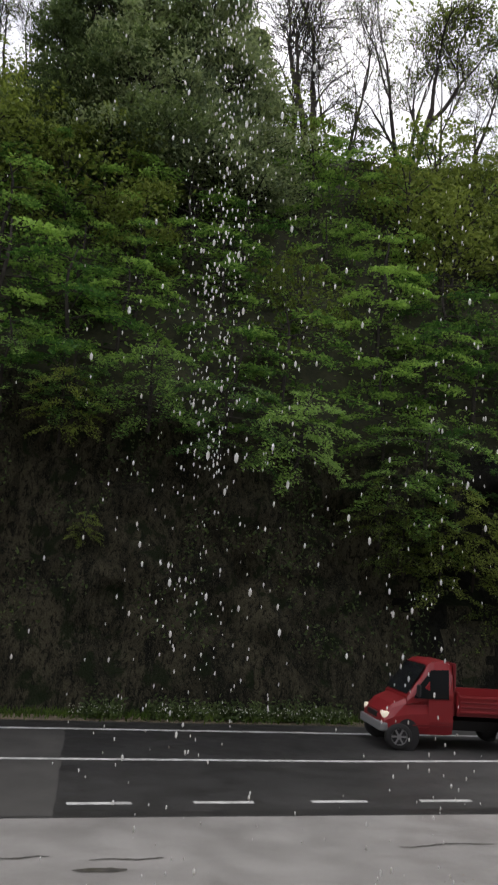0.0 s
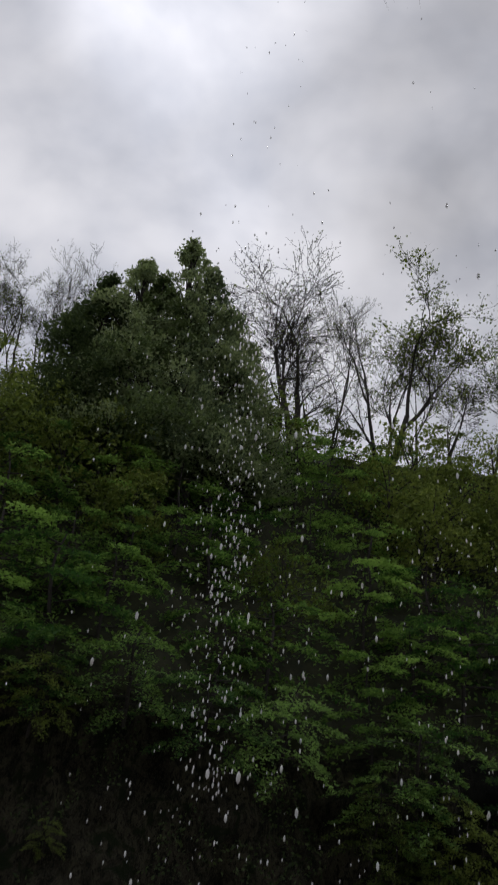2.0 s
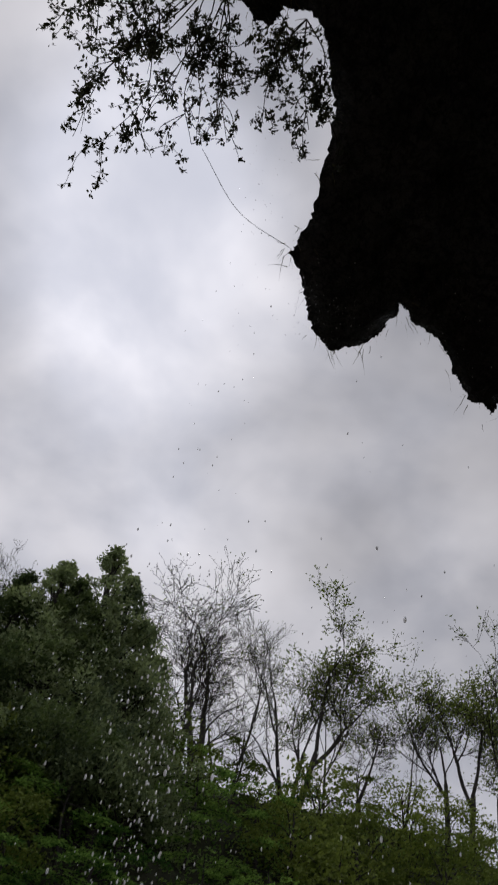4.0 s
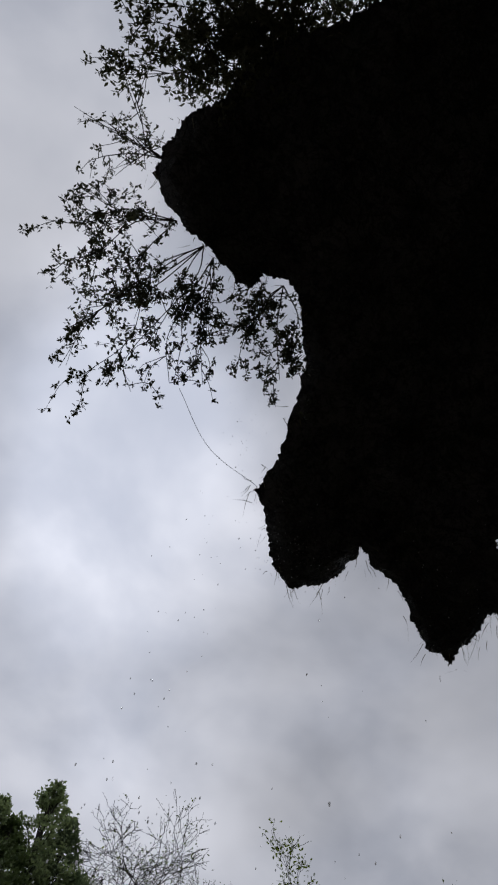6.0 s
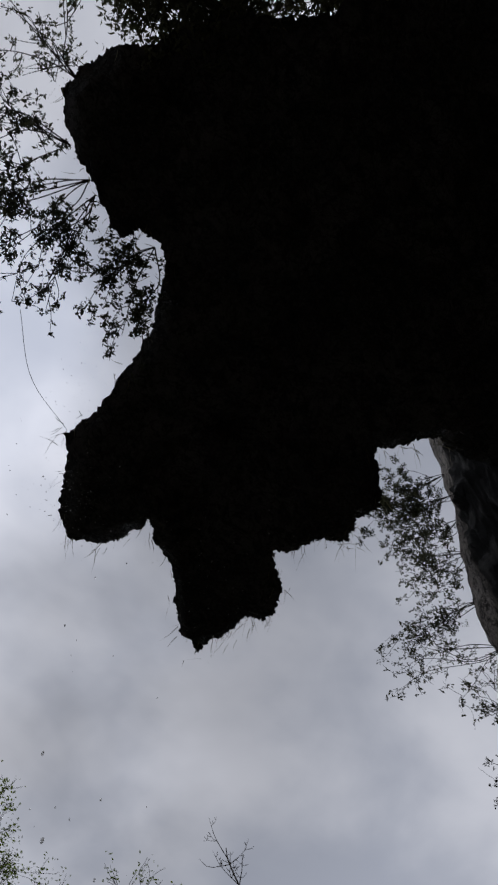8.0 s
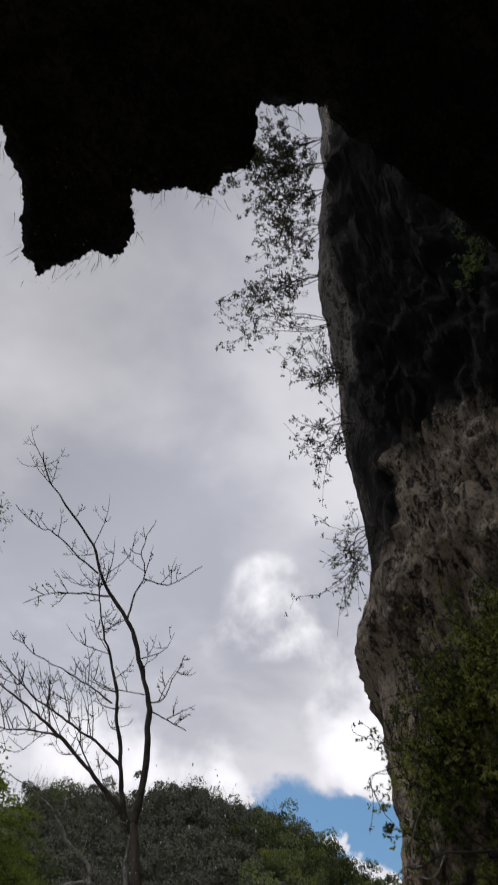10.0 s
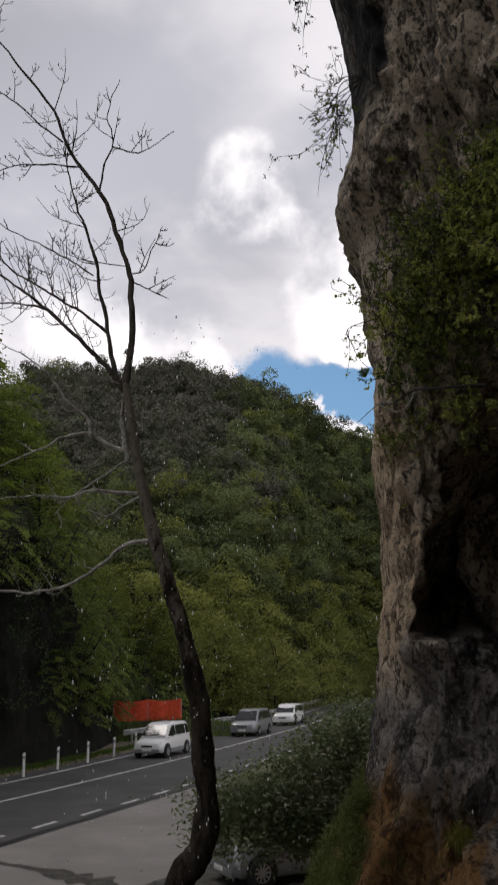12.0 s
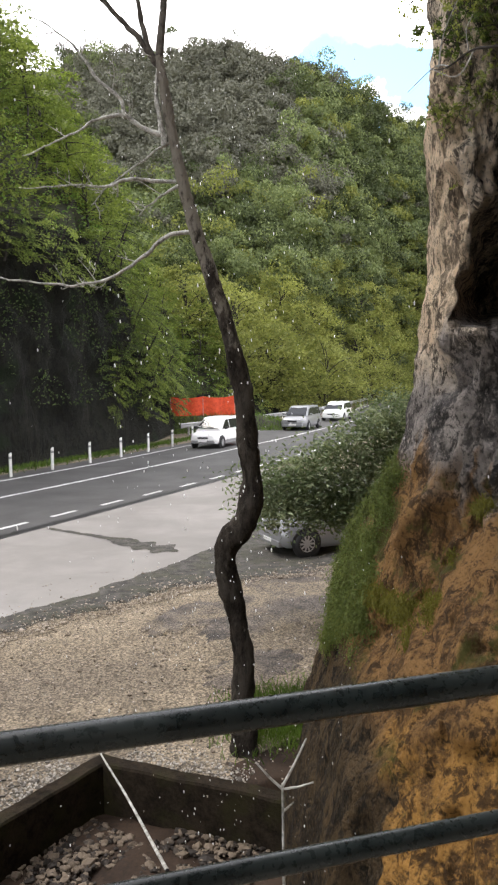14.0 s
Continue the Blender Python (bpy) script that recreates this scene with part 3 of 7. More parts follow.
def build_road():
    road = strip("road", -70, 170, 13.75, 22.75, 0.0, M_ASPHALT, "dark wet asphalt road with white markings", "road", step=1.5)
    far = np.interp(np.linspace(-70, 170, 161), [-70, 8, 30, 50, 170], [21.35, 21.5, 21.4, 22.3, 22.3])
    mid = np.interp(np.linspace(-70, 170, 161), [-70, 8, 18, 170], [18.0, 18.05, 18.55, 18.55])
    strip("edge_line", -70, 170, far, far + 0.14, 0.005, M_LINE, "", "", step=1.5, parent=road, thick=0.003)
    strip("centre_line", -70, 170, mid - 0.07, mid + 0.08, 0.005, M_LINE, "", "", step=1.5, parent=road, thick=0.003)
    for k in range(-8, 24):
        s0 = float(np.interp(k, [-8, 0, 3, 8, 24], [-15.5, 1.5, 7.88, 17.85, 52.2]))
        q = float(np.interp(s0, [0, 10, 17, 25, 40], [14.50, 14.62, 14.62, 14.22, 14.3]))
        strip("dash", s0, s0 + 1.06, q, q + 0.14, 0.005, M_LINE, "", "", step=0.4, parent=road, thick=0.003)
    strip("edge_line", 54.4, 170, 14.52, 14.66, 0.005, M_LINE, "", "", step=1.5, parent=road, thick=0.003)
    strip("wet_edge", -60, 48, 13.78, 14.12, 0.0022, M_WETEDGE, "", "", step=0.5, parent=road, ragged=0.12, thick=0.002)
    # older, paler asphalt that ends in a slanting seam
    q = np.linspace(13.85, 21.3, 24)
    end = 1.25 + (q - 13.85) * 0.09 + 0.06 * noise2(q, q * 0, 1.1, 2.0)
    me = data_mesh("old_asphalt", np.stack([along(q * 0 - 60, q, 0.0025), along(end, q, 0.0025)], 1).reshape(-1, 3), grid_faces(24, 2), M_OLDASPHALT)
    data_part("old_asphalt", me, road, "older grey asphalt beyond a seam")
    # concrete lay-by with a worn border
    s = np.concatenate([np.linspace(-40, 4, 90), np.linspace(4.05, 20, 420), np.linspace(20.1, 30, 40)])
    inner = np.interp(s, [-40, 0, 9.8, 11.5, 14.7, 16, 18.5, 22, 30], [9.6, 9.6, 9.15, 8.75, 8.6, 8.5, 8.7, 10.8, 12.8])
    inner = inner + 0.12 * noise2(s, s * 0, 0.6, 2.0) + 0.03 * noise2(s, s * 0, 4.0, 2.0)
    outer = np.full_like(s, 13.76)
    cols = [along(s, inner, -0.05), along(s, inner + 0.02, -0.008)] + [along(s, inner + (outer - inner) * f, -0.004 + 0.002 * math.sin(f * 9)) for f in (0.25, 0.5, 0.75, 1.0)]
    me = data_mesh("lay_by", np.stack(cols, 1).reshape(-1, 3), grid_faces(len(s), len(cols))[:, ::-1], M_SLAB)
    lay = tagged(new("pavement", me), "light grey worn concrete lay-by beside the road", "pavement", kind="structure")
    # dark strip of broken asphalt along its border
    edge = inner - border_width(s) - 0.5 * noise2(s, s * 0, 0.5, 8.0) - 0.16 * noise2(s, s * 0, 3.0, 8.0) - 0.05 * noise2(s, s * 0, 9.0, 5.0)
    cols = [along(s, edge, -0.04), along(s, edge + 0.12, -0.004), along(s, inner + 0.12 * noise2(s, s * 0, 1.5, 4.0) + 0.06, 0.006)]
    me = data_mesh("asphalt_border", np.stack(cols, 1).reshape(-1, 3), grid_faces(len(s), 3)[:, ::-1], M_PATCH)
    data_part("asphalt_border", me, lay)
    # dark wet grit that thins out into the gravel
    for cs, cn, rs, rn, seed in ((12.4, 5.7, 2.0, 0.9, 2.0), (11.2, 6.6, 1.0, 0.4, 6.0), (9.6, 4.6, 0.9, 0.5, 9.0), (13.6, 4.7, 1.6, 1.0, 11.0), (14.6, 5.9, 1.7, 0.9, 4.0)):
        th = np.linspace(0, 2 * math.pi, 140, endpoint=False)
        k = 1 + 0.35 * noise2(np.cos(th) * 2, np.sin(th) * 2, 1.0, seed) + 0.16 * noise2(np.cos(th) * 9, np.sin(th) * 9, 1.0, seed)
        ring = [along(cs + rs * k * f * np.cos(th), cn + rn * k * f * np.sin(th), z) for f, z in ((1.0, -0.045), (0.93, -0.018), (0.5, -0.012), (0.02, -0.012))]
        data_part("wet_grit", data_mesh("wet_grit", np.concatenate(ring), grid_faces(4, 140, True), M_WETGRIT, smooth=True), lay, "dark wet grit")
    # repairs and cracks
    for s0, s1, n0, w, seed in ( (0.2, 1.1, 11.9, 0.05, 3.0), (1.35, 2.05, 11.35, 0.16, 4.0), (1.6, 2.6, 11.75, 0.05, 4.5), (6.2, 7.8, 12.05, 0.05, 5.0)):
        q = np.linspace(s0, s1, 50)
        mid = n0 + (q - s0) * (-0.28 if seed < 3 else 0.05) + 0.10 * noise2(q, q * 0, 1.2, seed)
        half = w * (0.6 + 0.5 * noise2(q, q * 0, 2.5, seed + 7)) * np.sin(np.linspace(0.05, math.pi - 0.05, 50)) ** 0.4 / 1.2
        half = np.maximum(half, 0.01)
        me = data_mesh("patch", np.stack([along(q, mid - half, 0.002), along(q, mid + half, 0.002)], 1).reshape(-1, 3), grid_faces(50, 2)[:, ::-1], M_PATCH)
        data_part("patch", me, lay)
    # a crack across the slab that widens into a dark repair
    k = np.linspace(0, 1, 60)
    mid_s = np.interp(k, [0, 0.5, 0.75, 1], [16.45, 15.9, 15.5, 15.3]) + 0.08 * noise2(k * 6, k * 0, 1.2, 3.0)
    mid_n = np.interp(k, [0, 0.5, 1], [13.6, 11.2, 9.15])
    half = np.interp(k, [0, 0.46, 0.56, 0.9, 1], [0.09, 0.12, 0.33, 0.36, 0.05]) * (1 + 0.5 * noise2(k * 14, k * 0, 1.0, 6.0))
    me = data_mesh("patch", np.stack([along(mid_s - half, mid_n, 0.003), along(mid_s + half, mid_n, 0.003)], 1).reshape(-1, 3), grid_faces(60, 2), M_PATCH)
    data_part("patch", me, lay)


build_ground()
build_road()


# ---------------------------------------------------------------- the wooded bank across the road
def ridge(s):
    return np.interp(s, [-60, 8, 27, 36, 44, 50, 75, 120], [24.4, 25.2, 27.2, 27.0, 22.5, 16.5, 10, 8])


def toe(s):
    return np.interp(s, [-60, 34, 42, 52, 62, 120], [24.0, 24.0, 25.5, 29.0, 26.5, 26.5])


def bank_z(s, d):
    """Height of the bank d metres behind its toe."""
    r = ridge(s)
    face = np.interp(s, [-60, 2, 10, 17, 23, 38, 46, 60], [8.5, 9.0, 7.3, 8.2, 10.5, 10.5, 3.0, 1.5])
    return np.where(d < 1.8, face * np.clip(d / 1.8, 0, 1) ** 0.8,
           np.where(d < 13.5, face + (r - face) * np.clip((d - 1.8) / 11.7, 0, 1) ** 0.9, r + (d - 13.5) * 0.05))


def build_bank():
    s = np.concatenate([np.arange(-60, -18, 1.0), np.arange(-18, 50, 0.28), np.arange(50, 121, 0.8)])
    d = np.concatenate([np.linspace(-0.4, 1.8, 40), np.linspace(2.2, 14, 26), [18, 25, 40]])
    S, D = np.meshgrid(s, d, indexing="ij")
    Z = bank_z(S, D) - 0.05
    rough = noise3(np.stack([S, D * 2, Z], -1).reshape(-1, 3), 0.35, 1.0, 5).reshape(S.shape)
    fine = noise3(np.stack([S, D * 2, Z * 0.6], -1).reshape(-1, 3), 1.3, 4.0, 4).reshape(S.shape)
    blocks = np.array([noise.voronoi(Vector((a * 0.55, b * 0.5, c * 0.30)))[0][1] for a, b, c in np.stack([S, D, Z], -1).reshape(-1, 3)]).reshape(S.shape)
    rough = rough + 1.1 * (blocks - 0.6)
    Nn = toe(S) + D + (0.75 * rough + 0.3 * fine) * np.clip(D * 2, 0, 1)
    P = along(S, Nn, np.maximum(Z + 0.25 * fine * (D > 1.8), -0.3))
    f = grid_faces(len(s), len(d))
    # the rock is darker from about s = 14 on
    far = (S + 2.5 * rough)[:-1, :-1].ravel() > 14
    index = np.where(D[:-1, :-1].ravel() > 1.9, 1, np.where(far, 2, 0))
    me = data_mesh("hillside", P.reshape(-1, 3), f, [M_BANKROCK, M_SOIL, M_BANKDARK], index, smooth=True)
    tagged(new("hillside", me), "steep dark rock bank with woodland soil above", "hillside", kind="structure")


build_bank()


def bank_place(s, d):
    z = float(bank_z(np.array(s), np.array(d)))
    return along(s, float(toe(s)) + d, z)


def blob_tree(h, r, count, leaf, mat, layered=0.5, clumps=34, trunk_r=0.12, low=0.25, seed=0):
    """Meshes of a broadleaf tree: trunk with limbs, and a crown of leaves in clumps."""
    global rng
    rng = np.random.default_rng(seed)
    th = rng.uniform(0, 2 * np.pi, clumps)
    u = rng.uniform(-1, 1, clumps)
    rad = rng.uniform(0.45, 1.0, clumps) ** 0.6
    base = h * low
    cz = base + (h - base) * 0.5
    prof = np.sqrt(np.maximum(1 - u ** 2, 0.05))
    C = np.stack([np.cos(th) * prof * r * rad, np.sin(th) * prof * r * rad, cz + u * (h - base) * 0.5 * (0.6 + 0.4 * rad)], 1)
    pieces = [tube(spline([(0, 0, -0.4), (0.1 * r * 0.3, 0, h * 0.3), (0, 0.1 * r, h * 0.62), (0, 0, h * 0.86)], 9), np.linspace(trunk_r, trunk_r * 0.25, 9), 7)]
    for c in C[: clumps // 2]:
        z0 = max(0.12 * h, min(c[2] * 0.72, h * 0.8))
        pieces.append(tube(spline([(0, 0, z0), (c[0] * 0.5, c[1] * 0.5, (z0 + c[2]) / 2 + 0.05 * h), c], 5), np.linspace(trunk_r * 0.4, 0.012, 5), 4))
    v, f = joined(pieces)
    wood = data_mesh("trunk", v, f, M_TWIG)
    per = count // clumps
    sz = rng.uniform(0.75, 1.3, (clumps, 1, 1)) * r * 0.17
    off = rng.normal(size=(clumps, per, 3)) * sz * np.array([1, 1, 0.16 + 0.7 * (1 - layered)])
    off[:, :, 2] -= 0.35 * (off[:, :, 0] ** 2 + off[:, :, 1] ** 2) / (r + 0.1)
    P = (C[:, None] + off).reshape(-1, 3)
    v, f = leaves(P, leaf, flat=0.25 + 0.35 * layered)
    crown = data_mesh("crown", v, f, mat)
    return wood, crown


def spray_tree(h, r, sprays, per, leaf, mat, seed, trunk_r=0.09):
    """Meshes of a shrub whose leaves lie in flat, drooping fans, one above another."""
    global rng
    rng = np.random.default_rng(seed)
    pieces = [tube(spline([(0, 0, -0.4), (0.05 * r, 0, h * 0.35), (0, 0.08 * r, h * 0.7), (0, 0, h * 0.92)], 9), np.linspace(trunk_r, trunk_r * 0.25, 9), 6)]
    P = []
    for i in range(sprays):
        z0 = h * (0.02 + 0.86 * (i + rng.uniform(0, 1)) / sprays)
        th = i * 2.4 + rng.uniform(-0.5, 0.5)
        reach = r * rng.uniform(0.6, 1.1) * (1.0 - 0.55 * max(0.0, z0 / h - 0.45))
        d = np.array([math.cos(th), math.sin(th), 0.0])
        side = np.array([-d[1], d[0], 0.0])
        lift = rng.uniform(0.05, 0.30)
        u = rng.uniform(0.18, 1.0, per) ** 0.8
        # leaves gather along side twigs, so that the fan has a feathered border
        rib = np.round(u * 7) / 7
        w = rng.uniform(-1, 1, per)
        u2 = 0.55 * u + 0.45 * rib + 0.16 * np.abs(w)
        w = w * 0.42 * (1.15 - u)
        z = z0 + reach * (lift * u2 - 0.38 * u2 ** 2 - 0.25 * w ** 2) + rng.normal(size=per) * 0.02 * r
        P.append(d * (u2 * reach)[:, None] + side * (w * reach)[:, None] + np.array([0, 0, 1.0]) * z[:, None])
        e = np.linspace(0, 1, 5)
        pieces.append(tube(d * (e * reach)[:, None] + np.array([0, 0, 1.0]) * (z0 + reach * (lift * e - 0.38 * e ** 2))[:, None], np.linspace(trunk_r * 0.35, 0.008, 5), 4))
    v, f = joined(pieces)
    wood = data_mesh("trunk", v, f, M_TWIG)
    v, f = leaves(np.concatenate(P), leaf, flat=0.72)
    return wood, data_mesh("crown", v, f, mat)


def pointed_tree(h, r, clumps, per, leaf, mat, seed, trunk_r=0.22):
    """Meshes of a tall evergreen: an uneven pointed crown of tufted boughs."""
    global rng
    rng = np.random.default_rng(seed)
    t = np.sort(rng.uniform(0, 1, clumps) ** 1.15)
    th = rng.uniform(0, 6.283, clumps)
    lobe = 1 + 0.28 * np.sin(th * 2 + t * 9) + 0.16 * np.sin(th * 3 - t * 15)
    rad = r * (1 - t) ** 0.75 * lobe * np.sqrt(rng.uniform(0.2, 1.05, clumps)) * np.where(rng.random(clumps) < 0.22, 1.32, 1.0)
    C = np.stack([np.cos(th) * rad, np.sin(th) * rad, h * (0.04 + 0.95 * t) + 0.25 * rad], 1)
    pieces = [tube(spline([(0, 0, -0.5), (0.1, 0, h * 0.35), (0, 0.1, h * 0.7), (0, 0, h * 0.97)], 9), np.linspace(trunk_r, 0.02, 9), 7)]
    for c in C[::3]:
        pieces.append(tube(spline([(0, 0, c[2] * 0.86), (c[0] * 0.5, c[1] * 0.5, c[2] * 0.95), c], 5), np.linspace(0.05, 0.01, 5), 4))
    v, f = joined(pieces)
    wood = data_mesh("trunk", v, f, M_TWIG)
    sz = rng.uniform(0.4, 1.2, (clumps, 1, 1)) * (0.46 - 0.33 * t)[:, None, None]
    off = rng.normal(size=(clumps, per, 3)) * sz * [1, 1, 0.55]
    out = C * [1, 1, 0] / (np.linalg.norm(C[:, :2], axis=1, keepdims=True) + 0.2)
    v, f = leaves((C[:, None] + off).reshape(-1, 3), leaf, flat=0.35, ratio=0.5, out=(out * 0.5 + [0, 0, 0.5]).repeat(per, 0))
    return wood, data_mesh("crown", v, f, mat)


def plant_tree(name, meshes, m, label, category="tree", group=""):
    t = thing(name, m, label, category, group)
    data_part("trunk", meshes[0], t)
    data_part("crown", meshes[1], t)
    return t


def scaled(p, turn, k, kz=None):
    return Matrix.LocRotScale(Vector(p), Euler((0, 0, turn)), Vector((k, k, kz or k)))


SHRUBS = [spray_tree(4.6, 2.8, 15, 230, 0.155, M_LEAF, 20 + i) for i in range(4)]
SHRUBS_Y = [blob_tree(5.0, 2.3, 2300, 0.205, M_LEAFYELLOW, layered=0.6, clumps=40, trunk_r=0.09, low=0.0, seed=30 + i) for i in range(2)]
SHRUBS_G = [(wood, crown.copy()) for wood, crown in SHRUBS_Y]
for _, crown in SHRUBS_G:
    crown.materials[0] = M_GROVE
SHRUBS_O = [spray_tree(4.8, 2.6, 18, 180, 0.15, M_OLIVE, 50 + i) for i in range(3)]
EVERGREEN = [pointed_tree(12.0, 2.8, 230, 80, 0.18, mat, 40 + i) for i, mat in enumerate((M_LEAFDARK, M_HOLM))]


def build_bank_woods():
    r = random.Random(4)
    # overhanging and slope shrubs, in rough rows up the bank
    for row, (d, step) in enumerate(((1.1, 2.3), (2.6, 2.4), (4.6, 2.6), (6.9, 2.9), (9.4, 3.1), (12.2, 3.3))):
        s = -6.5 + row * 0.5
        while s < 62:
            q = s + r.uniform(-0.7, 0.7)
            dd = d + r.uniform(-0.5, 0.5)
            bright = r.random() < (0.08 + 0.03 * row + (0.22 if q > 16 else 0))
            k = r.uniform(0.75, 1.15) * (0.8 if row == 0 else 1.0)
            p = bank_place(q, dd)
            if row == 0:
                p = along(q, float(toe(q)) + 0.9, float(bank_z(np.array(q), np.array(1.7))) - (r.uniform(0.9, 1.7) if q > 9 else r.uniform(-0.3, 0.4)))
            bright = bright and row > 0
            meshes = r.choice(SHRUBS_Y if bright else SHRUBS_O if q > 19 or (row > 3 and r.random() < 0.4) else SHRUBS)
            if row == 0:
                m = Matrix.Translation((p[0], p[1], p[2])) @ Matrix.Rotation(radians(road_turn(q)), 4, "Z") @ Matrix.Rotation(radians(r.uniform(16, 34)), 4, "X") @ Matrix.Rotation(r.uniform(0, 6.28), 4, "Z") @ Matrix.Diagonal((k, k, k * 0.85, 1))
                plant_tree("shrub", meshes, m, "leafy shrub leaning out over the rock bank", "shrub", "shrubs on the bank")
                s += step * r.uniform(0.75, 1.25)
                continue
            plant_tree("shrub", meshes, scaled((p[0], p[1], p[2] - 0.5), r.uniform(0, 6.28), k), "yellow-green leafy shrub on the steep bank" if bright else "green leafy shrub with layered sprays on the steep bank", "shrub", "shrubs on the bank")
            s += step * r.uniform(0.75, 1.25)
    # bright young trees near the top of the bank
    for q, d, k in ((0.8, 6.2, 1.0), (2.3, 7.4, 1.05), (3.6, 5.6, 0.8), (-0.8, 8.2, 1.0), (15.8, 8.4, 1.0), (17.0, 6.4, 1.05), (17.6, 9.8, 1.1), (10.4, 11.2, 1.1), (18.6, 7.6, 1.0)):
        p = bank_place(q, d)
        plant_tree("shrub", r.choice(SHRUBS_Y), scaled((p[0], p[1], p[2] - 0.3), q, k), "bright yellow-green young shrub on the upper bank", "shrub", "shrubs on the bank")
    # taller growth where the bank ends at the bend
    for q, d, top in ((42.0, 9.5, 25.5), (43.6, 10.5, 26.5), (45.2, 9.8, 26.0), (46.8, 10.8, 25.0), (48.4, 9.6, 23.5)):
        p = bank_place(q, d)
        plant_tree("shrub", r.choice(SHRUBS_O), scaled((p[0], p[1], p[2] - 0.4), q, min(max((top - p[2]) / 4.8, 0.8), 1.7)), "tall green leafy shrub on the bank's end", "shrub", "shrubs on the bank")
    # sprays that hang lower on the rock
    for q, z, k in ((12.0, 5.4, 0.5), (13.4, 4.6, 0.55), (14.8, 5.2, 0.6), (15.9, 3.9, 0.55), (17.0, 5.0, 0.6), (13.9, 5.9, 0.6), (11.4, 6.3, 0.5), (16.4, 3.4, 0.4), (2.2, 5.6, 0.22), (1.2, 8.6, 0.5),
                    (36.0, 4.0, 0.5), (37.2, 5.6, 0.65), (38.4, 3.2, 0.6), (39.5, 4.6, 0.65), (40.5, 2.2, 0.6), (35.4, 3.0, 0.45), (41.5, 3.6, 0.6)):
        p = along(q, float(toe(q)) + 0.6, z - 1.0)
        m = Matrix.Translation(p) @ Matrix.Rotation(radians(road_turn(q)), 4, "Z") @ Matrix.Rotation(radians(20), 4, "X") @ Matrix.Rotation(q, 4, "Z") @ Matrix.Scale(k, 4)
        plant_tree("shrub", r.choice(SHRUBS_O), m, "small leafy shrub growing out of the rock bank", "shrub", "shrubs on the bank")
    # one broad evergreen group with several tops
    for q, top, k, g in ((4.95, 33.4, 1.0, 0), (2.74, 31.3, 1.0, 0), (1.28, 29.9, 0.95, 1), (7.2, 29.6, 1.0, 0), (0.2, 27.7, 0.9, 1), (6.15, 32.0, 0.9, 0), (3.7, 30.6, 1.1, 1), (8.3, 28.0, 0.85, 0)):
        p = bank_place(q, 8.5)
        plant_tree("evergreen_tree", EVERGREEN[g], scaled(p, q * 2.3, 1.08 * k, (top - p[2]) / 12.0), "tall dense dark evergreen tree on the bank", "tree", "evergreens on the bank")


build_bank_woods()


def bare_tree(h, seed, spread=0.5, depth=5, leaf=0, leaf_size=0.12, r0=0.11, kids=(2, 3, 3), thin=0.62):
    """Wood and sparse leaves of a tree still mostly bare; branches fork again and again."""
    q = random.Random(seed)
    pieces, tips = [], []

    def grow(p, d, length, rad, level):
        n = 4 if level < 4 else 3
        pts = [np.array(p)]
        dd = Vector(d)
        for _ in range(n):
            dd = (dd + Vector((q.gauss(0, 0.05 + 0.03 * level), q.gauss(0, 0.05 + 0.03 * level), q.gauss(0.02, 0.10)))).normalized()
            pts.append(pts[-1] + np.array(dd) * length / n)
        pieces.append(tube(np.array(pts), np.maximum(np.linspace(rad, rad * thin, n + 1), 0.010), 6 if level < 2 else 3))
        if level >= depth:
            tips.extend(pts[1:])
            return
        for k in range(q.choice(kids) if level < 4 else 3):
            ax = Vector((q.gauss(0, 1), q.gauss(0, 1), q.gauss(0, 0.35))).normalized()
            wide = spread * (1.0 if level < 3 else 1.5)
            nd = (dd + ax * wide * (q.uniform(0.1, 0.45) if k == 0 else q.uniform(0.6, 1.3))).normalized()
            at = pts[-1] if k < 1 else pts[q.randint(1, n)]
            grow(at, nd, length * q.uniform(0.60, 0.84), rad * thin * q.uniform(0.65, 0.95), level + 1)

    grow((0, 0, -0.3), (0, 0, 1), h * 0.34, r0, 0)
    v, f = joined(pieces)
    v = np.asarray(v)
    wood = data_mesh("trunk", v, f, M_TWIG)
    tips = np.array(tips)
    crown = None
    if leaf:
        P = tips[rng.integers(0, len(tips), leaf)] + rng.normal(size=(leaf, 3)) * 0.16
        crown = data_mesh("crown", *leaves(P, leaf_size, 0.3), M_LEAFYELLOW)
    return wood, crown


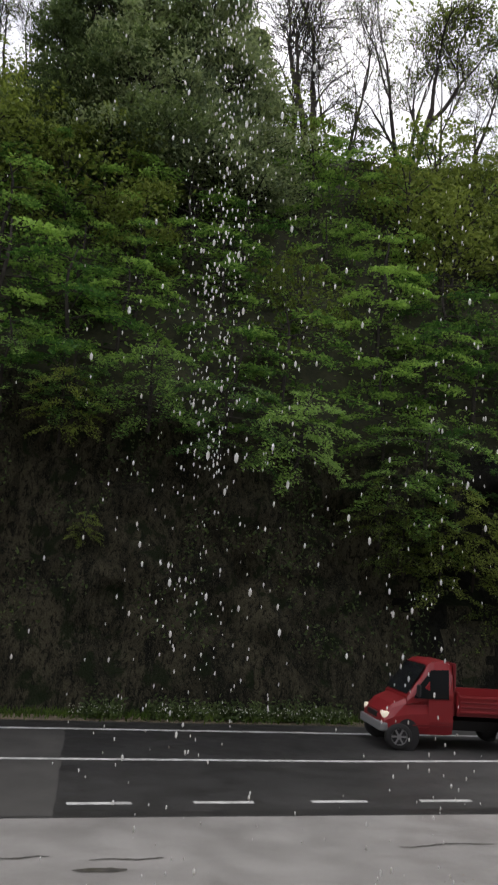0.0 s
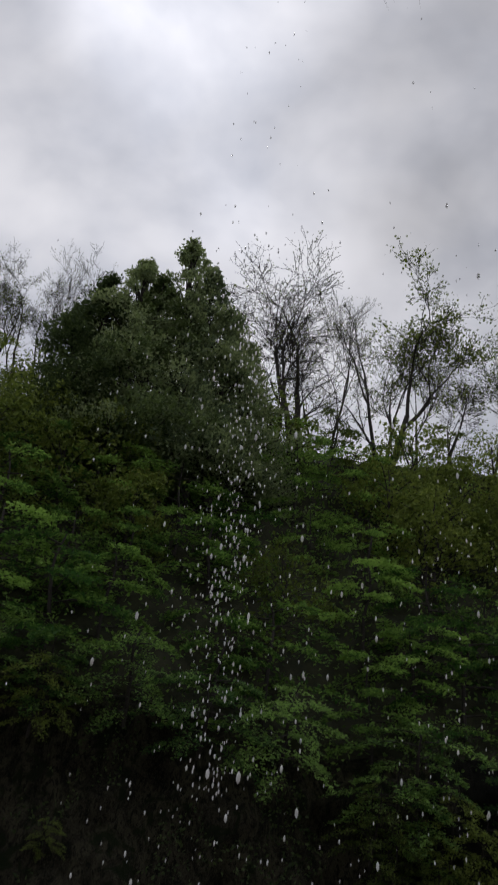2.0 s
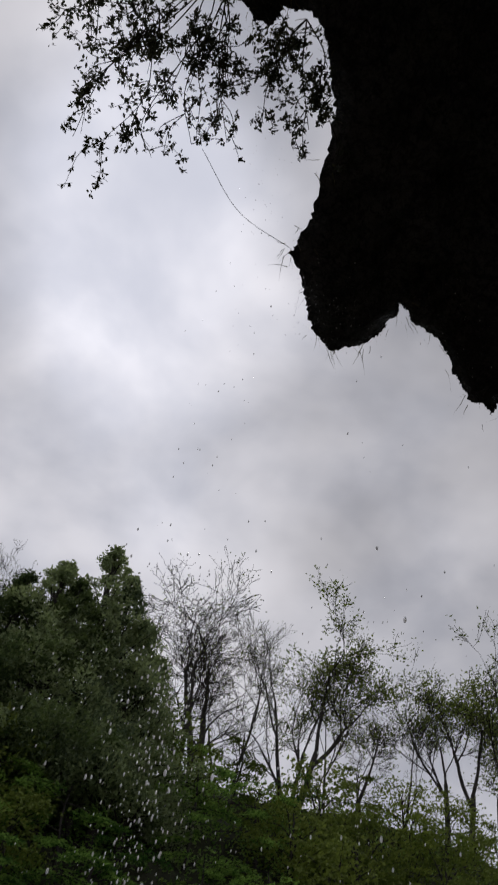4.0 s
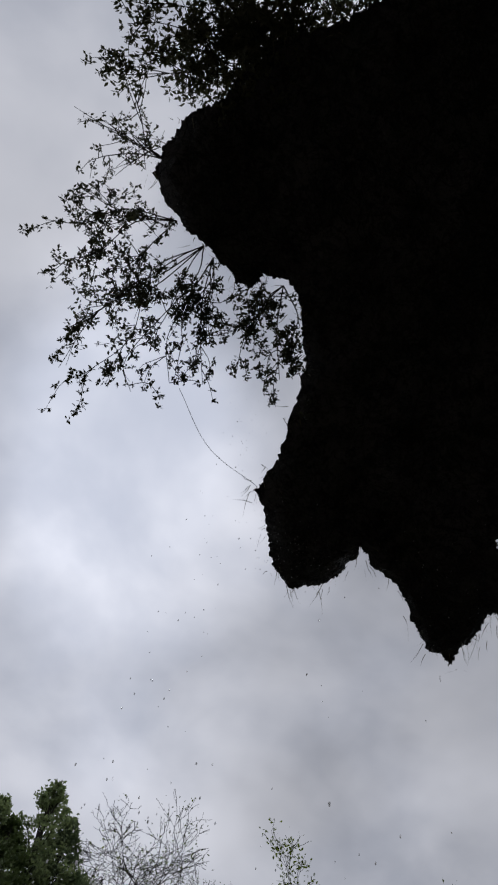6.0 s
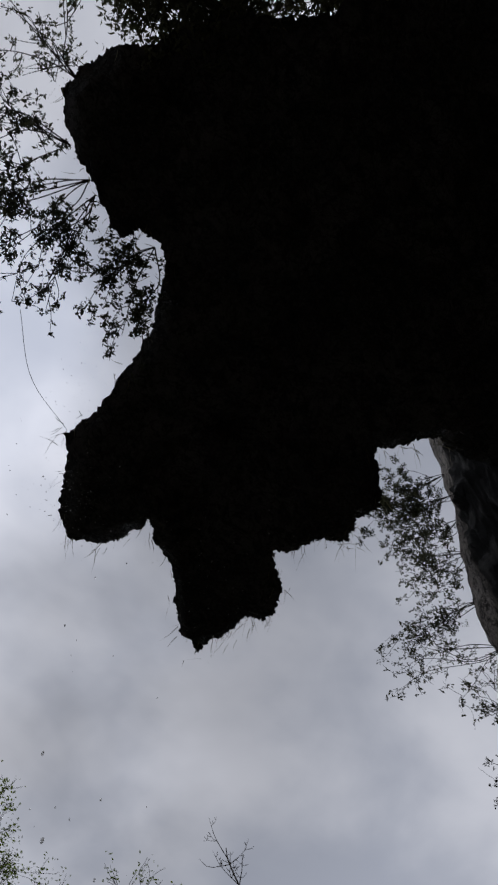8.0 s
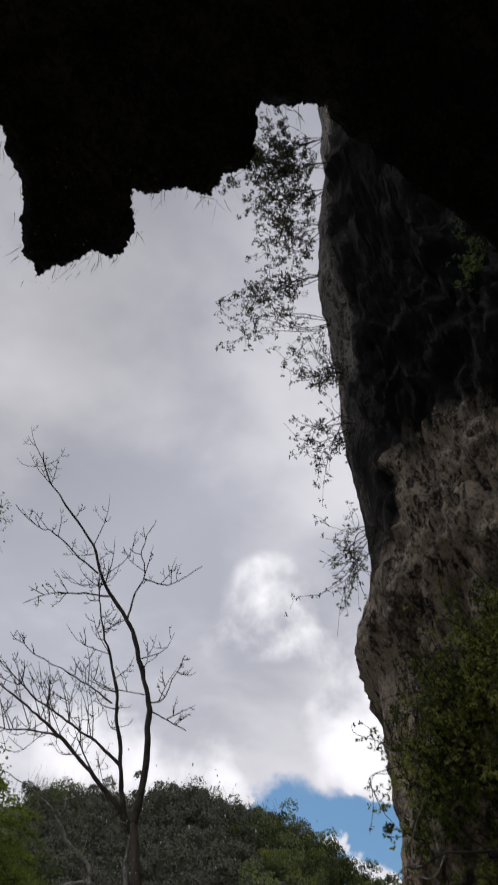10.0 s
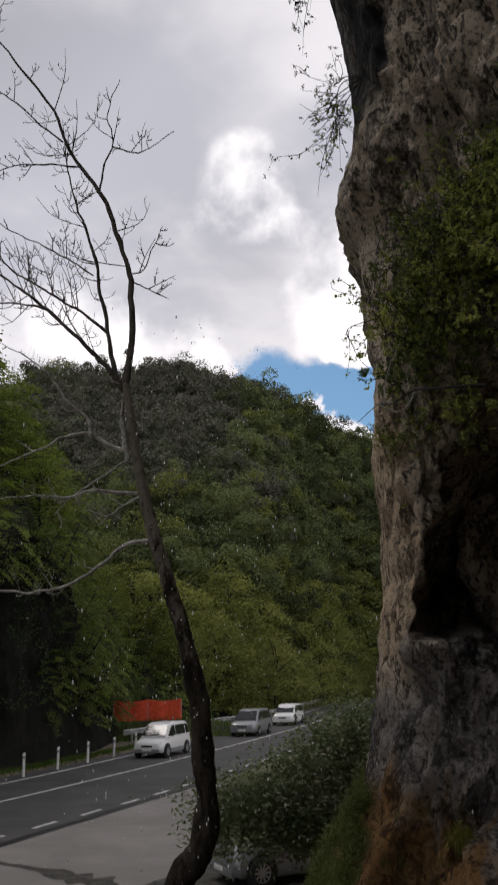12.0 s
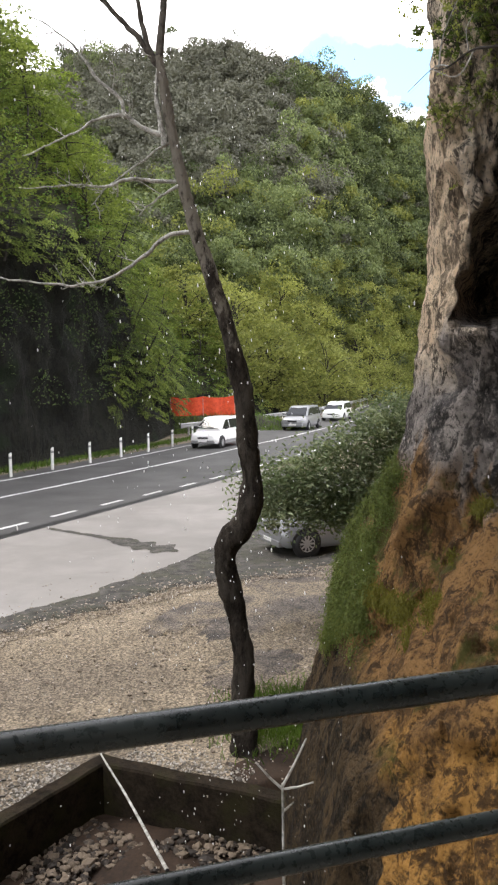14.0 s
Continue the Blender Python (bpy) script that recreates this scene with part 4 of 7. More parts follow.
def build_ridge_trees():
    kinds = [bare_tree(11.4, 3, 0.50, 6, 900, 0.11, 0.15, thin=0.68), bare_tree(10.8, 8, 0.55, 6, 3400, 0.15, 0.15, thin=0.68), bare_tree(11.0, 12, 0.55, 7, 500, 0.10, 0.14, thin=0.70), bare_tree(10.0, 17, 0.58, 6, 2600, 0.14, 0.14, thin=0.68)]
    # root and tip along the ridge, height of the tip, width, kind
    spots = ((12.84, 10.6, 40.4, 1.25, 2), (13.7, 12.7, 34.5, 0.8, 2), (14.45, 15.3, 36.0, 0.8, 0), (17.25, 14.8, 37.4, 0.95, 0), (18.4, 22.4, 36.4, 1.4, 1), (12.2, 11.3, 39.0, 1.2, 0), (11.6, 9.9, 37.6, 1.1, 2), (18.0, 18.9, 36.4, 0.9, 3), (21.5, 23.7, 36.6, 1.0, 2), (19.8, 20.6, 35.0, 0.7, 3), (25.0, 27.2, 38.2, 0.6, 2),
             (27.4, 27.6, 38.6, 1.0, 3), (29.3, 29.6, 40.0, 1.15, 1), (31.6, 32.1, 40.3, 1.15, 3), (33.5, 33.0, 37.5, 1.0, 1), (36, 36, 34, 0.9, 3), (39, 39, 31, 0.9, 1),
             (-2.27, -3.0, 34.0, 0.85, 2), (-0.4, -1.3, 34.4, 0.8, 0), (0.7, 1.2, 35.3, 0.8, 2), (-3.8, -4.7, 33.2, 0.8, 2), (-5.4, -5.9, 33.0, 0.8, 0), (-1.4, -2.1, 33.0, 0.8, 2), (2.2, 2.8, 34.0, 0.7, 2), (-3.0, -3.9, 32.6, 0.8, 3))
    tall = [max(v.co.z for v in k[0].vertices) for k in kinds]
    for i, (s0, s1, top, wide, g) in enumerate(spots):
        a = Vector(along(s0, 37.0 + 0.4 * math.sin(i * 2.1), float(ridge(s0)) - 0.4))
        b = Vector(along(s1, 37.0 + 0.4 * math.sin(i * 2.1), top))
        k = (b - a).length / tall[g]
        m = Matrix.Translation(a) @ (b - a).to_track_quat("Z", "Y").to_matrix().to_4x4() @ Matrix.Rotation(i * 1.9, 4, "Z") @ Matrix.Diagonal((k * wide, k * wide, k, 1))
        leafy = g in (1, 3)
        t = thing("tree", m, "slender tree with sparse young yellow-green leaves" if leafy else "slender nearly bare grey tree on the ridge", "tree", "bare trees on the ridge")
        data_part("trunk", kinds[g][0], t)
        data_part("crown", kinds[g][1], t)


build_ridge_trees()


# ---------------------------------------------------------------- far wooded hill
def hill_top(az):
    """Height of the far ridge, 165 m away, by direction."""
    el = np.interp(az, [-80, -66, -58, -55.5, -53, -50.5, -47.5, -44, -40, -34, -20], [11, 12.5, 13.2, 14.4, 15.9, 17.6, 18.8, 19.4, 19.0, 19.0, 19.0])
    return 165 * np.tan(np.radians(el)) + 3.0


def hill_foot(az):
    """Distance at which the hill begins, beyond the bend of the road."""
    return np.interp(az, [-60, -56, -54, -52, -50, -47.5, -30], [126, 126, 118, 101, 93, 80, 78])


def hill_point(az, r):
    a = np.radians(az)
    foot = hill_foot(az)
    f = np.clip((r - foot) / (165 - foot), 0, 1)
    z = hill_top(az) * (0.25 * f + 0.75 * f ** 0.8) * np.where(r > 165, 1 - (r - 165) / 300, 1)
    return np.stack([-np.sin(a) * r, np.cos(a) * r, z - 0.3], -1)


def build_hill():
    az, r = np.linspace(-85, -12, 110), np.concatenate([np.linspace(74, 165, 40), np.linspace(170, 300, 12)])
    A, R = np.meshgrid(az, r, indexing="ij")
    P = hill_point(A, R)
    P[..., 2] += 2.2 * noise2(A * 2, R, 0.05, 2.0) * np.clip((R - hill_foot(A)) / 20, 0, 1)
    me = data_mesh("hill", P.reshape(-1, 3), grid_faces(len(az), len(r)), M_CANOPY, smooth=True)
    tagged(new("hillside", me), "high far hill under spring woodland", "hill", kind="structure")
    q = np.random.default_rng(11)
    V, F, I, k = [], [], [], 0
    n = 1150
    az = q.uniform(-58.5, -33, n)
    r = hill_foot(az) + (170 - hill_foot(az)) * q.uniform(0, 1, n) ** 0.85
    base = hill_point(az, r)
    grey = noise2(az, r, 0.045, 6.0) + q.normal(size=n) * 0.2
    grey += 0.75 * np.exp(-((az + 44) / 7) ** 2 - ((r - 134) / 26) ** 2) - 0.5 * (r - hill_foot(az) < 20)
    sv = base[:, :2] @ N - bend(base[:, :2] @ U)
    for b, gv, rr, a, off in zip(base, grey, r, az, sv):
        if off < 25 and rr < 106:
            continue
        up = rr - hill_foot(a)
        pick = q.random()
        tone = 1 if gv > 0.2 else 2 if pick < (0.7 if up < 9 else 0.16 if up < 30 else 0.07) else 3 if pick > (0.66 if a > -50 else 0.5) else 0
        R = q.uniform(1.8, 3.8)
        H = R * q.uniform(1.0, 1.7)
        # every crown is several uneven lumps, leaves facing outwards
        c, m = 7, 150 if rr < 104 else 110
        centre = q.normal(size=(c, 3)) * [R * 0.45, R * 0.45, H * 0.32] + b + [0, 0, H * 0.75]
        d = q.normal(size=(c, m, 3))
        d[..., 2] = np.abs(d[..., 2]) - 0.25
        d /= np.linalg.norm(d, axis=-1, keepdims=True)
        P = (centre[:, None] + d * q.uniform(0.24, 0.55, (c, 1, 1)) * R * q.uniform(0.7, 1.15, (c, m, 1))).reshape(-1, 3)
        d = d.reshape(-1, 3) + q.normal(size=(c * m, 3)) * 0.5
        e1 = np.cross(d, q.normal(size=(c * m, 3)))
        e1 *= 0.215 * min(1.0, rr / 128) / np.linalg.norm(e1, axis=1, keepdims=True)
        e2 = np.cross(d / np.linalg.norm(d, axis=1, keepdims=True), e1)
        v = np.stack([P + e1, P - 0.5 * e1 + 0.87 * e2, P - 0.5 * e1 - 0.87 * e2], 1).reshape(-1, 3)
        m = c * m
        f = np.arange(m * 3).reshape(m, 3)
        f = np.column_stack([f, f[:, 2]])
        if rr > 148 and a > -49:
            # bare tops against the sky
            k2 = 46
            root = b + [0, 0, H * 0.8] + q.normal(size=(k2, 3)) * [R * 0.6, R * 0.6, H * 0.3]
            tip = root + q.normal(size=(k2, 3)) * [0.9, 0.9, 0.7] + [0, 0, 2.6]
            tv = np.stack([root - [0.08, 0.08, 0], root + [0.08, 0.08, 0], tip], 1).reshape(-1, 3)
            tf = np.arange(k2 * 3).reshape(k2, 3)
            V.append(tv)
            F.append(np.column_stack([tf, tf[:, 2]]) + k)
            I.append(np.full(k2, 1))
            k += len(tv)
        V.append(v)
        F.append(f + k)
        k += len(v)
        I.append(np.full(len(f), tone))
    me = data_mesh("woods", np.concatenate(V), np.concatenate(F), [M_WOODS, M_WOODSGREY, M_WOODSYOUNG, M_WOODSDARK], np.concatenate(I))
    tagged(new("woods", me), "spring woodland covering the far hill", "woods", kind="stuff")
    # a bright young grove at the foot of the hill
    for i in range(58):
        a = q.uniform(-55.8, -44.5) if i < 32 else q.uniform(-57.0, -49.5)
        rr = float(hill_foot(a)) + (q.uniform(-5, 7) if i < 32 else q.uniform(-9, 14))
        p = (-math.sin(radians(a)) * rr, math.cos(radians(a)) * rr, float(hill_point(np.array(a), np.array(rr))[2]) - 0.2)
        plant_tree("tree", SHRUBS_G[i % 2], scaled(p, i, q.uniform(0.9, 1.55)), "bright yellow-green young tree at the foot of the hill", "tree", "young grove below the hill")
    # young trees along the valley road
    for i in range(26):
        a, rr = q.uniform(-56, -38), q.uniform(72, 84)
        p = (-math.sin(radians(a)) * rr, math.cos(radians(a)) * rr, 0)
        sv = np.array(p[:2]) @ N - bend(np.array(p[:2]) @ U)
        if sv < 26:
            continue
        plant_tree("tree", SHRUBS_G[i % 2], scaled(p, i, q.uniform(0.85, 1.3)), "bright yellow-green young tree beside the road", "tree", "young trees by the road")
    for i in range(34):
        p = bank_place(61 + i * 1.5 + q.uniform(-1, 1), q.uniform(0.6, 3.0) if i % 2 else q.uniform(3, 9))
        plant_tree("tree", SHRUBS_G[i % 2], scaled((p[0], p[1], p[2] - 0.4), i, q.uniform(1.0, 1.5)), "bright yellow-green young tree beside the road", "tree", "young trees by the road")


build_hill()


# ---------------------------------------------------------------- cliff beside the terrace
NOSE_BACK = 0.35


def nose(z):
    """Direction of the cliff's far corner by height."""
    return np.interp(z, [0, 0.4, 0.9, 1.2, 1.6, 2.1, 2.46, 2.75, 2.95, 3.6, 4.4, 5.6, 6.2, 7.3, 7.6, 8.0, 8.8, 9.2, 10, 11.6, 12.8, 15, 18], [-47.4, -48.0, -49.0, -49.7, -50.7, -51.9, -52.9, -54.3, -55.2, -56.3, -56.6, -56.2, -57.0, -56.7, -55.2, -55.9, -57, -57, -56.4, -55.8, -54.2, -54.8, -56.2]) - NOSE_BACK


CLIFF_PICK = np.unique(np.concatenate([np.linspace(0, 999, 140), np.linspace(200, 610, 360)]).astype(int))
CLIFF_N = len(CLIFF_PICK)


def cliff_curve(z):
    """Plan of the cliff at height z, from behind the corner round to behind the camera."""
    a0 = nose(z)
    low = np.clip((3.0 - z) / 2.2, 0, 1)
    cave = math.exp(-((z - 4.6) / 0.75) ** 2)
    top = np.clip((z - 7.5) / 4, 0, 1)
    pts = [(a0 - 26, 28), (a0 - 11, 17), (a0 - 3.5, 11), (a0 - 1.1, 8.0), (a0, 6.75), (a0 - 1.2, 6.25 - 0.5 * low), (a0 - 3.4, 5.72 - 1.4 * low), (a0 - 6.5, 5.5 - 1.9 * low + 1.0 * cave),
           (-67, 5.2 - 1.9 * low + 2.6 * cave), (-78, 4.3 - 1.4 * low + 2.2 * cave), (-95, 3.6 - 0.9 * low - 1.5 * top), (-120, 3.1 - 1.7 * top), (-150, 2.8 - 1.5 * top), (-185, 2.9 - 1.0 * top), (-215, 4.2), (-235, 9), (-240, 22)]
    xy = [(-math.sin(radians(a)) * r, math.cos(radians(a)) * r) for a, r in pts]
    return spline(xy, 1000)[CLIFF_PICK]


CLIFF_SPOTS = []


def build_cliff():
    zs = np.concatenate([np.arange(-0.9, 8.6, 0.048), np.arange(8.6, 12, 0.09), np.arange(12, 19, 0.18)])
    C = np.stack([np.column_stack([cliff_curve(z), np.full(CLIFF_N, z)]) for z in zs])
    t = np.gradient(C[..., :2], axis=1)
    nrm = np.stack([-t[..., 1], t[..., 0]], -1)
    nrm /= np.linalg.norm(nrm, axis=-1, keepdims=True)
    flat = (C * [1, 1, 0.6]).reshape(-1, 3)
    shape = C.shape[:2]
    zz = C[..., 2]
    inward = nose(zz) - np.degrees(np.arctan2(-C[..., 0], C[..., 1]))
    big = noise3(flat, 0.8, 2.0, 4).reshape(shape)
    warp = np.stack([noise3(flat, 1.7, 30.0 + 9 * k, 3) for k in range(3)], 1) * 0.35
    crag = np.array([noise.ridged_multi_fractal(Vector(p), 0.9, 2.15, 6, 1.0, 2.0) for p in (flat + warp) * 2.1]).reshape(shape)
    ribs = noise3((C * [1, 1, 0.22]).reshape(-1, 3) + warp * 0.5, 2.4, 12.0, 4).reshape(shape)
    small = noise3(C.reshape(-1, 3), 8.0, 5.0, 4).reshape(shape)
    chips = np.array([noise.voronoi(Vector((p[0] * 4.2, p[1] * 4.2, p[2] * 4.2)))[0][:2] for p in flat + warp])
    chip = (chips[:, 1] - chips[:, 0]).reshape(shape)
    calm = np.clip(0.45 * np.abs(inward) - 0.25, 0.03, 1.0) * np.where(zz < 2.6, 0.6, 1.0)
    disp = 0.13 * big - 0.15 * calm * (crag - 1.0) + 0.12 * ribs * calm + 0.13 * calm * (np.minimum(chip, 0.35) - 0.17) + 0.05 * small * np.maximum(calm, 0.5)
    # the dark hollow under the bulge, with a shelf of seep-stained rock below it
    edge = inward - (2.5 + 3.9 * np.clip(zz - 4.3, 0, 3)) + 0.6 * big
    hollow = np.clip(edge / 1.6, 0, 1) * np.clip((zz - 4.05 - 0.15 * big) / 0.22, 0, 1) * np.clip((5.75 - zz) / 0.8, 0, 1) * np.clip((60 - inward) / 20, 0, 1)
    out = C[..., :2] / np.linalg.norm(C[..., :2], axis=-1, keepdims=True)
    C[..., :2] += nrm * disp[..., None] * -1 + out * (2.0 * hollow ** 0.7 * (np.hypot(C[..., 0], C[..., 1]) < 6.6))[..., None]
    t = inward - (0.8 + 4.5 * (zz - 1.74)) + 0.5 * big
    ease = np.clip(t / 1.6, 0, 1)
    swell = 0.34 * ease * ease * (3 - 2 * ease) - 0.13 * np.exp(-(t / 0.45) ** 2)
    C[..., :2] -= out * (swell * np.clip((3.1 - zz) / 0.7, 0, 1) * np.clip((32 - inward) / 10, 0, 1) * np.clip(inward / 1.5, 0, 1))[..., None]
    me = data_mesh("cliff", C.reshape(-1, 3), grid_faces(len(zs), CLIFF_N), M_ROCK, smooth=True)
    # the near-black upper zone paints the overhang's shade; its corner strip is wet rock
    for key, val in (("pale", 0.5 + np.minimum(np.minimum((zz - 3.9) / 0.7, (5.9 - zz) / 0.7), (3.0 - inward) / 1.5)), ("seep", 0.5 + np.maximum(np.minimum((4.1 - zz) / 1.1, (inward - 2.3) / 2.0), np.maximum(np.minimum((3.7 - zz) / 0.6, 0.35), np.minimum(np.minimum((zz - 9.8) / 0.8, 0.3), (3.0 - inward) / 1.2)))), ("shade_wet", 0.5 + np.maximum(np.minimum((zz - 9.5 + 0.06 * inward) / 1.1, (inward - 1.9) / 2.2), np.maximum(np.minimum(np.minimum(np.minimum((zz - 8.2) / 1.4, (10.9 - zz) / 0.8), (2.4 - inward) / 1.5), 0.15), -1.0))), ("foot", 0.5 + np.minimum((1.7 - zz) / 0.5, (4.8 - inward) / 1.6)), ("ochre", 0.5 + np.minimum((1.75 + 0.03 * inward - zz) / 0.5, (inward - 3.6) / 1.6)), ("tufa", 0.5 + (3.22 - 0.045 * np.clip(inward, 0, 10) + 0.35 * noise2(inward, zz * 0, 1.1, 3.0) - zz) / 0.95)):
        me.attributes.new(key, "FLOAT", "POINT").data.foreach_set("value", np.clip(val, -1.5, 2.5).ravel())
    fx = C[:-1, :-1].reshape(-1, 3)
    fz, fi = fx[:, 2], inward[:-1, :-1].ravel()
    wob = noise3(fx, 0.9, 3.0, 3) + 0.45 * noise3(fx, 6.0, 1.0, 3)
    pick = (fi > -2.5) & (fi < 0.5 + 0.5 * (3 - fz) + 0.8 * wob) & (fz < 3.0) & (wob > -0.35 + 0.14 * fi) & (fz > 1.6 + 0.35 * wob)
    CLIFF_SPOTS.append(fx[pick])
    seam = fi - (0.8 + 4.5 * (fz - 1.74)) + 1.2 * wob
    CLIFF_SPOTS.append(fx[(np.abs(seam) < 0.8) & (fz > 2.15) & (fz < 2.9) & (wob > -0.25)])
    tagged(new("cliff", me), "weathered limestone cliff with orange tufa at its foot", "cliff", kind="structure")


build_cliff()

LIP = [(-0.4, -2.9), (-0.05, -1.3), (-0.04, -0.48), (-0.28, -0.31), (-0.56, -0.15), (-0.8, 0.18), (-1.0, 0.33), (-1.1, 0.5), (-1.14, 0.68), (-0.98, 0.87), (-0.77, 1.01), (-0.61, 1.12), (-0.53, 1.21), (-0.43, 1.22), (-0.37, 1.12), (-0.23, 1.12), (-0.1, 1.3), (0.01, 1.61), (-0.02, 1.99), (-0.06, 2.4), (-0.12, 2.56), (0.02, 2.85), (0.14, 3.14), (0.3, 3.27), (0.48, 3.17), (0.6, 3.03), (0.67, 2.8), (0.77, 2.92), (0.99, 3.03), (1.17, 3.29), (1.34, 3.48), (1.54, 3.58), (1.56, 3.41), (1.62, 3.36), (1.66, 3.22), (1.67, 3.09), (1.8, 3.05), (1.83, 2.94), (1.77, 2.76), (1.62, 2.63), (1.54, 2.52), (1.67, 2.4), (1.72, 2.28), (1.8, 2.23), (1.93, 2.16), (1.89, 2.04), (1.86, 1.98), (1.95, 1.81), (1.9, 1.73), (1.69, 1.54), (1.67, 1.47), (1.82, 1.34), (1.96, 1.19)]
ROOF_Z = 9.0


def build_overhang():
    q = np.random.default_rng(5)
    p = np.array(LIP + [(3.2, 1.0), (5.5, 0.8), (7.5, -1.0), (5.5, -4.5)])
    for level in range(4):
        nx = np.roll(p, -1, 0)
        dv = nx - p
        L = np.linalg.norm(dv, axis=1, keepdims=True)
        mid = (p + nx) / 2 + np.stack([-dv[:, 1], dv[:, 0]], 1) * np.clip(q.normal(size=(len(p), 1)) * 0.085, -0.13, 0.13) * np.minimum(1, 0.25 / L)
        p = np.stack([p, mid], 1).reshape(-1, 2)
    p = p + q.normal(size=p.shape) * 0.006
    # points over the whole slab, then a rough underside and a domed top that meet at the lip
    xs, ys = np.meshgrid(np.arange(p[:, 0].min(), p[:, 0].max(), 0.09), np.arange(p[:, 1].min(), p[:, 1].max(), 0.09))
    inner = np.column_stack([xs.ravel(), ys.ravel()]) + q.uniform(-0.04, 0.04, (xs.size, 2))
    inner = inner[inside(inner[:, 0], inner[:, 1], p)]

    def rim_distance(P):
        a, d = p, np.roll(p, -1, 0) - p
        k = np.clip(((P[:, None] - a) * d).sum(-1) / np.maximum((d * d).sum(-1), 1e-9), 0, 1)
        return np.sqrt((((P[:, None] - a) - k[..., None] * d) ** 2).sum(-1).min(1))

    inner = inner[np.concatenate([rim_distance(block) for block in np.array_split(inner, 20)]) > 0.03]
    flat = np.concatenate([p, inner])
    n = len(p)
    verts2, _, tris, *_ = mathutils.geometry.delaunay_2d_cdt([Vector(v) for v in flat], [(i, (i + 1) % n) for i in range(n)], [], 1, 1e-5)
    P = np.array([tuple(v) for v in verts2])
    dist = np.concatenate([rim_distance(block) for block in np.array_split(P, 20)])
    P3 = np.column_stack([P, np.full(len(P), ROOF_Z)])
    nz, nf = noise3(P3, 0.7, 8.0, 4), noise3(P3, 3.5, 8.0, 3)
    low, high = P3.copy(), P3.copy()
    low[:, 2] += 0.10 * dist - 0.24 * (1 - np.exp(-dist / 0.13)) + (0.35 * np.abs(nz) + 0.15 * np.abs(nf)) * np.clip(dist * 4, 0, 1) + 0.008 * nf
    high[:, 2] = np.maximum(low[:, 2] + 0.008, ROOF_Z) + 0.75 * dist + 0.12 * np.clip(dist * 6, 0, 1) * (1 + nf)
    faces = [tuple(t) for t in tris]
    faces += [tuple(i + len(P) for i in reversed(t)) for t in faces]
    me = data_mesh("overhang", np.concatenate([low, high]), faces, M_SHADEDROCK, smooth=True)
    tagged(new("overhang", me), "jagged dark rock overhang above the terrace", "overhang", kind="structure")


build_overhang()


# ---------------------------------------------------------------- terrace and railing
RAIL_DIR = Vector((0.73, -0.38, 0)).normalized()


def pipe(name, a, b, r, mat, parent, sides=14):
    v, f = tube(np.linspace(a, b, 6), np.full(6, r), sides)
    return data_part(name, data_mesh(name, v, f, mat, smooth=True), parent)


def build_terrace():
    bm = bmesh.new()
    c = Vector((1.11, 0.905, 0))
    left, right = c - RAIL_DIR * 0.50, c + RAIL_DIR * 1.35
    out = Vector((0.40, 0.73, 0)).normalized() * 0.14
    pts = [left + out, right + out, Vector((2.9, -1.8, 0)), Vector((0.4, -2.9, 0)), Vector((-2.0, -2.2, 0)), Vector((-0.95, 0.68, 0))]
    top = [bm.verts.new((p.x, p.y, 2.15)) for p in pts]
    bot = [bm.verts.new((p.x, p.y, -0.3)) for p in pts]
    bm.faces.new(top)
    bm.faces.new(bot[::-1])
    for i in range(len(pts)):
        j = (i + 1) % len(pts)
        bm.faces.new((top[i], bot[i], bot[j], top[j]))
    tagged(part("terrace", bm, M_CONCRETE), "rough concrete viewing terrace under the overhang", "terrace", kind="structure")
    rail = thing("railing", Matrix.Translation((0, 0, 2.15)), "dark galvanised pipe railing round the terrace", "railing")
    far = Vector((-0.9, 0.55, 0))
    for z, r in ((1.05, 0.0245), (0.795, 0.0190), (0.45, 0.0190)):
        up = Vector((0, 0, z))
        pipe("rail", left + up, right + RAIL_DIR * 0.5 + up, r, M_PIPE, rail)
        pipe("rail", left + up, far + up, r, M_PIPE, rail)
    for p in (left, far, right + RAIL_DIR * 0.45):
        pipe("post", p, p + Vector((0, 0, 1.06)), 0.022, M_PIPE, rail)


build_terrace()


def build_pit():
    wall = thing("basin_wall", Matrix.Identity(4), "weathered concrete kerb wall round a stony basin", "wall", kind="structure")
    pts = [Vector((*p, 0)) for p in PIT]
    for a, b in ((pts[6], pts[0]), (pts[0], pts[0].lerp(pts[1], 1.3)), (pts[5], pts[6])):
        d = (b - a).normalized()
        nrm = Vector((-d.y, d.x, 0))
        bm = bmesh.new()
        a2, b2 = a - d * 0.03, b + d * 0.16
        k = 14
        ring = []
        for i in range(k + 1):
            p = a2.lerp(b2, i / k)
            w = 0.012 * noise.noise(p * 3)
            ring.append([bm.verts.new(p + nrm * (x + w) + Vector((0, 0, z + w))) for x, z in ((-0.03, -0.75), (-0.02, 0.045), (-0.005, 0.065), (0.14, 0.07), (0.16, 0.05), (0.17, -0.75))])
        for r0, r1 in zip(ring, ring[1:]):
            for j in range(6):
                bm.faces.new((r0[j], r1[j], r1[(j + 1) % 6], r0[(j + 1) % 6]))
        bm.faces.new(ring[0])
        bm.faces.new(ring[-1][::-1])
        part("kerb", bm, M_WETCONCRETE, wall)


build_pit()


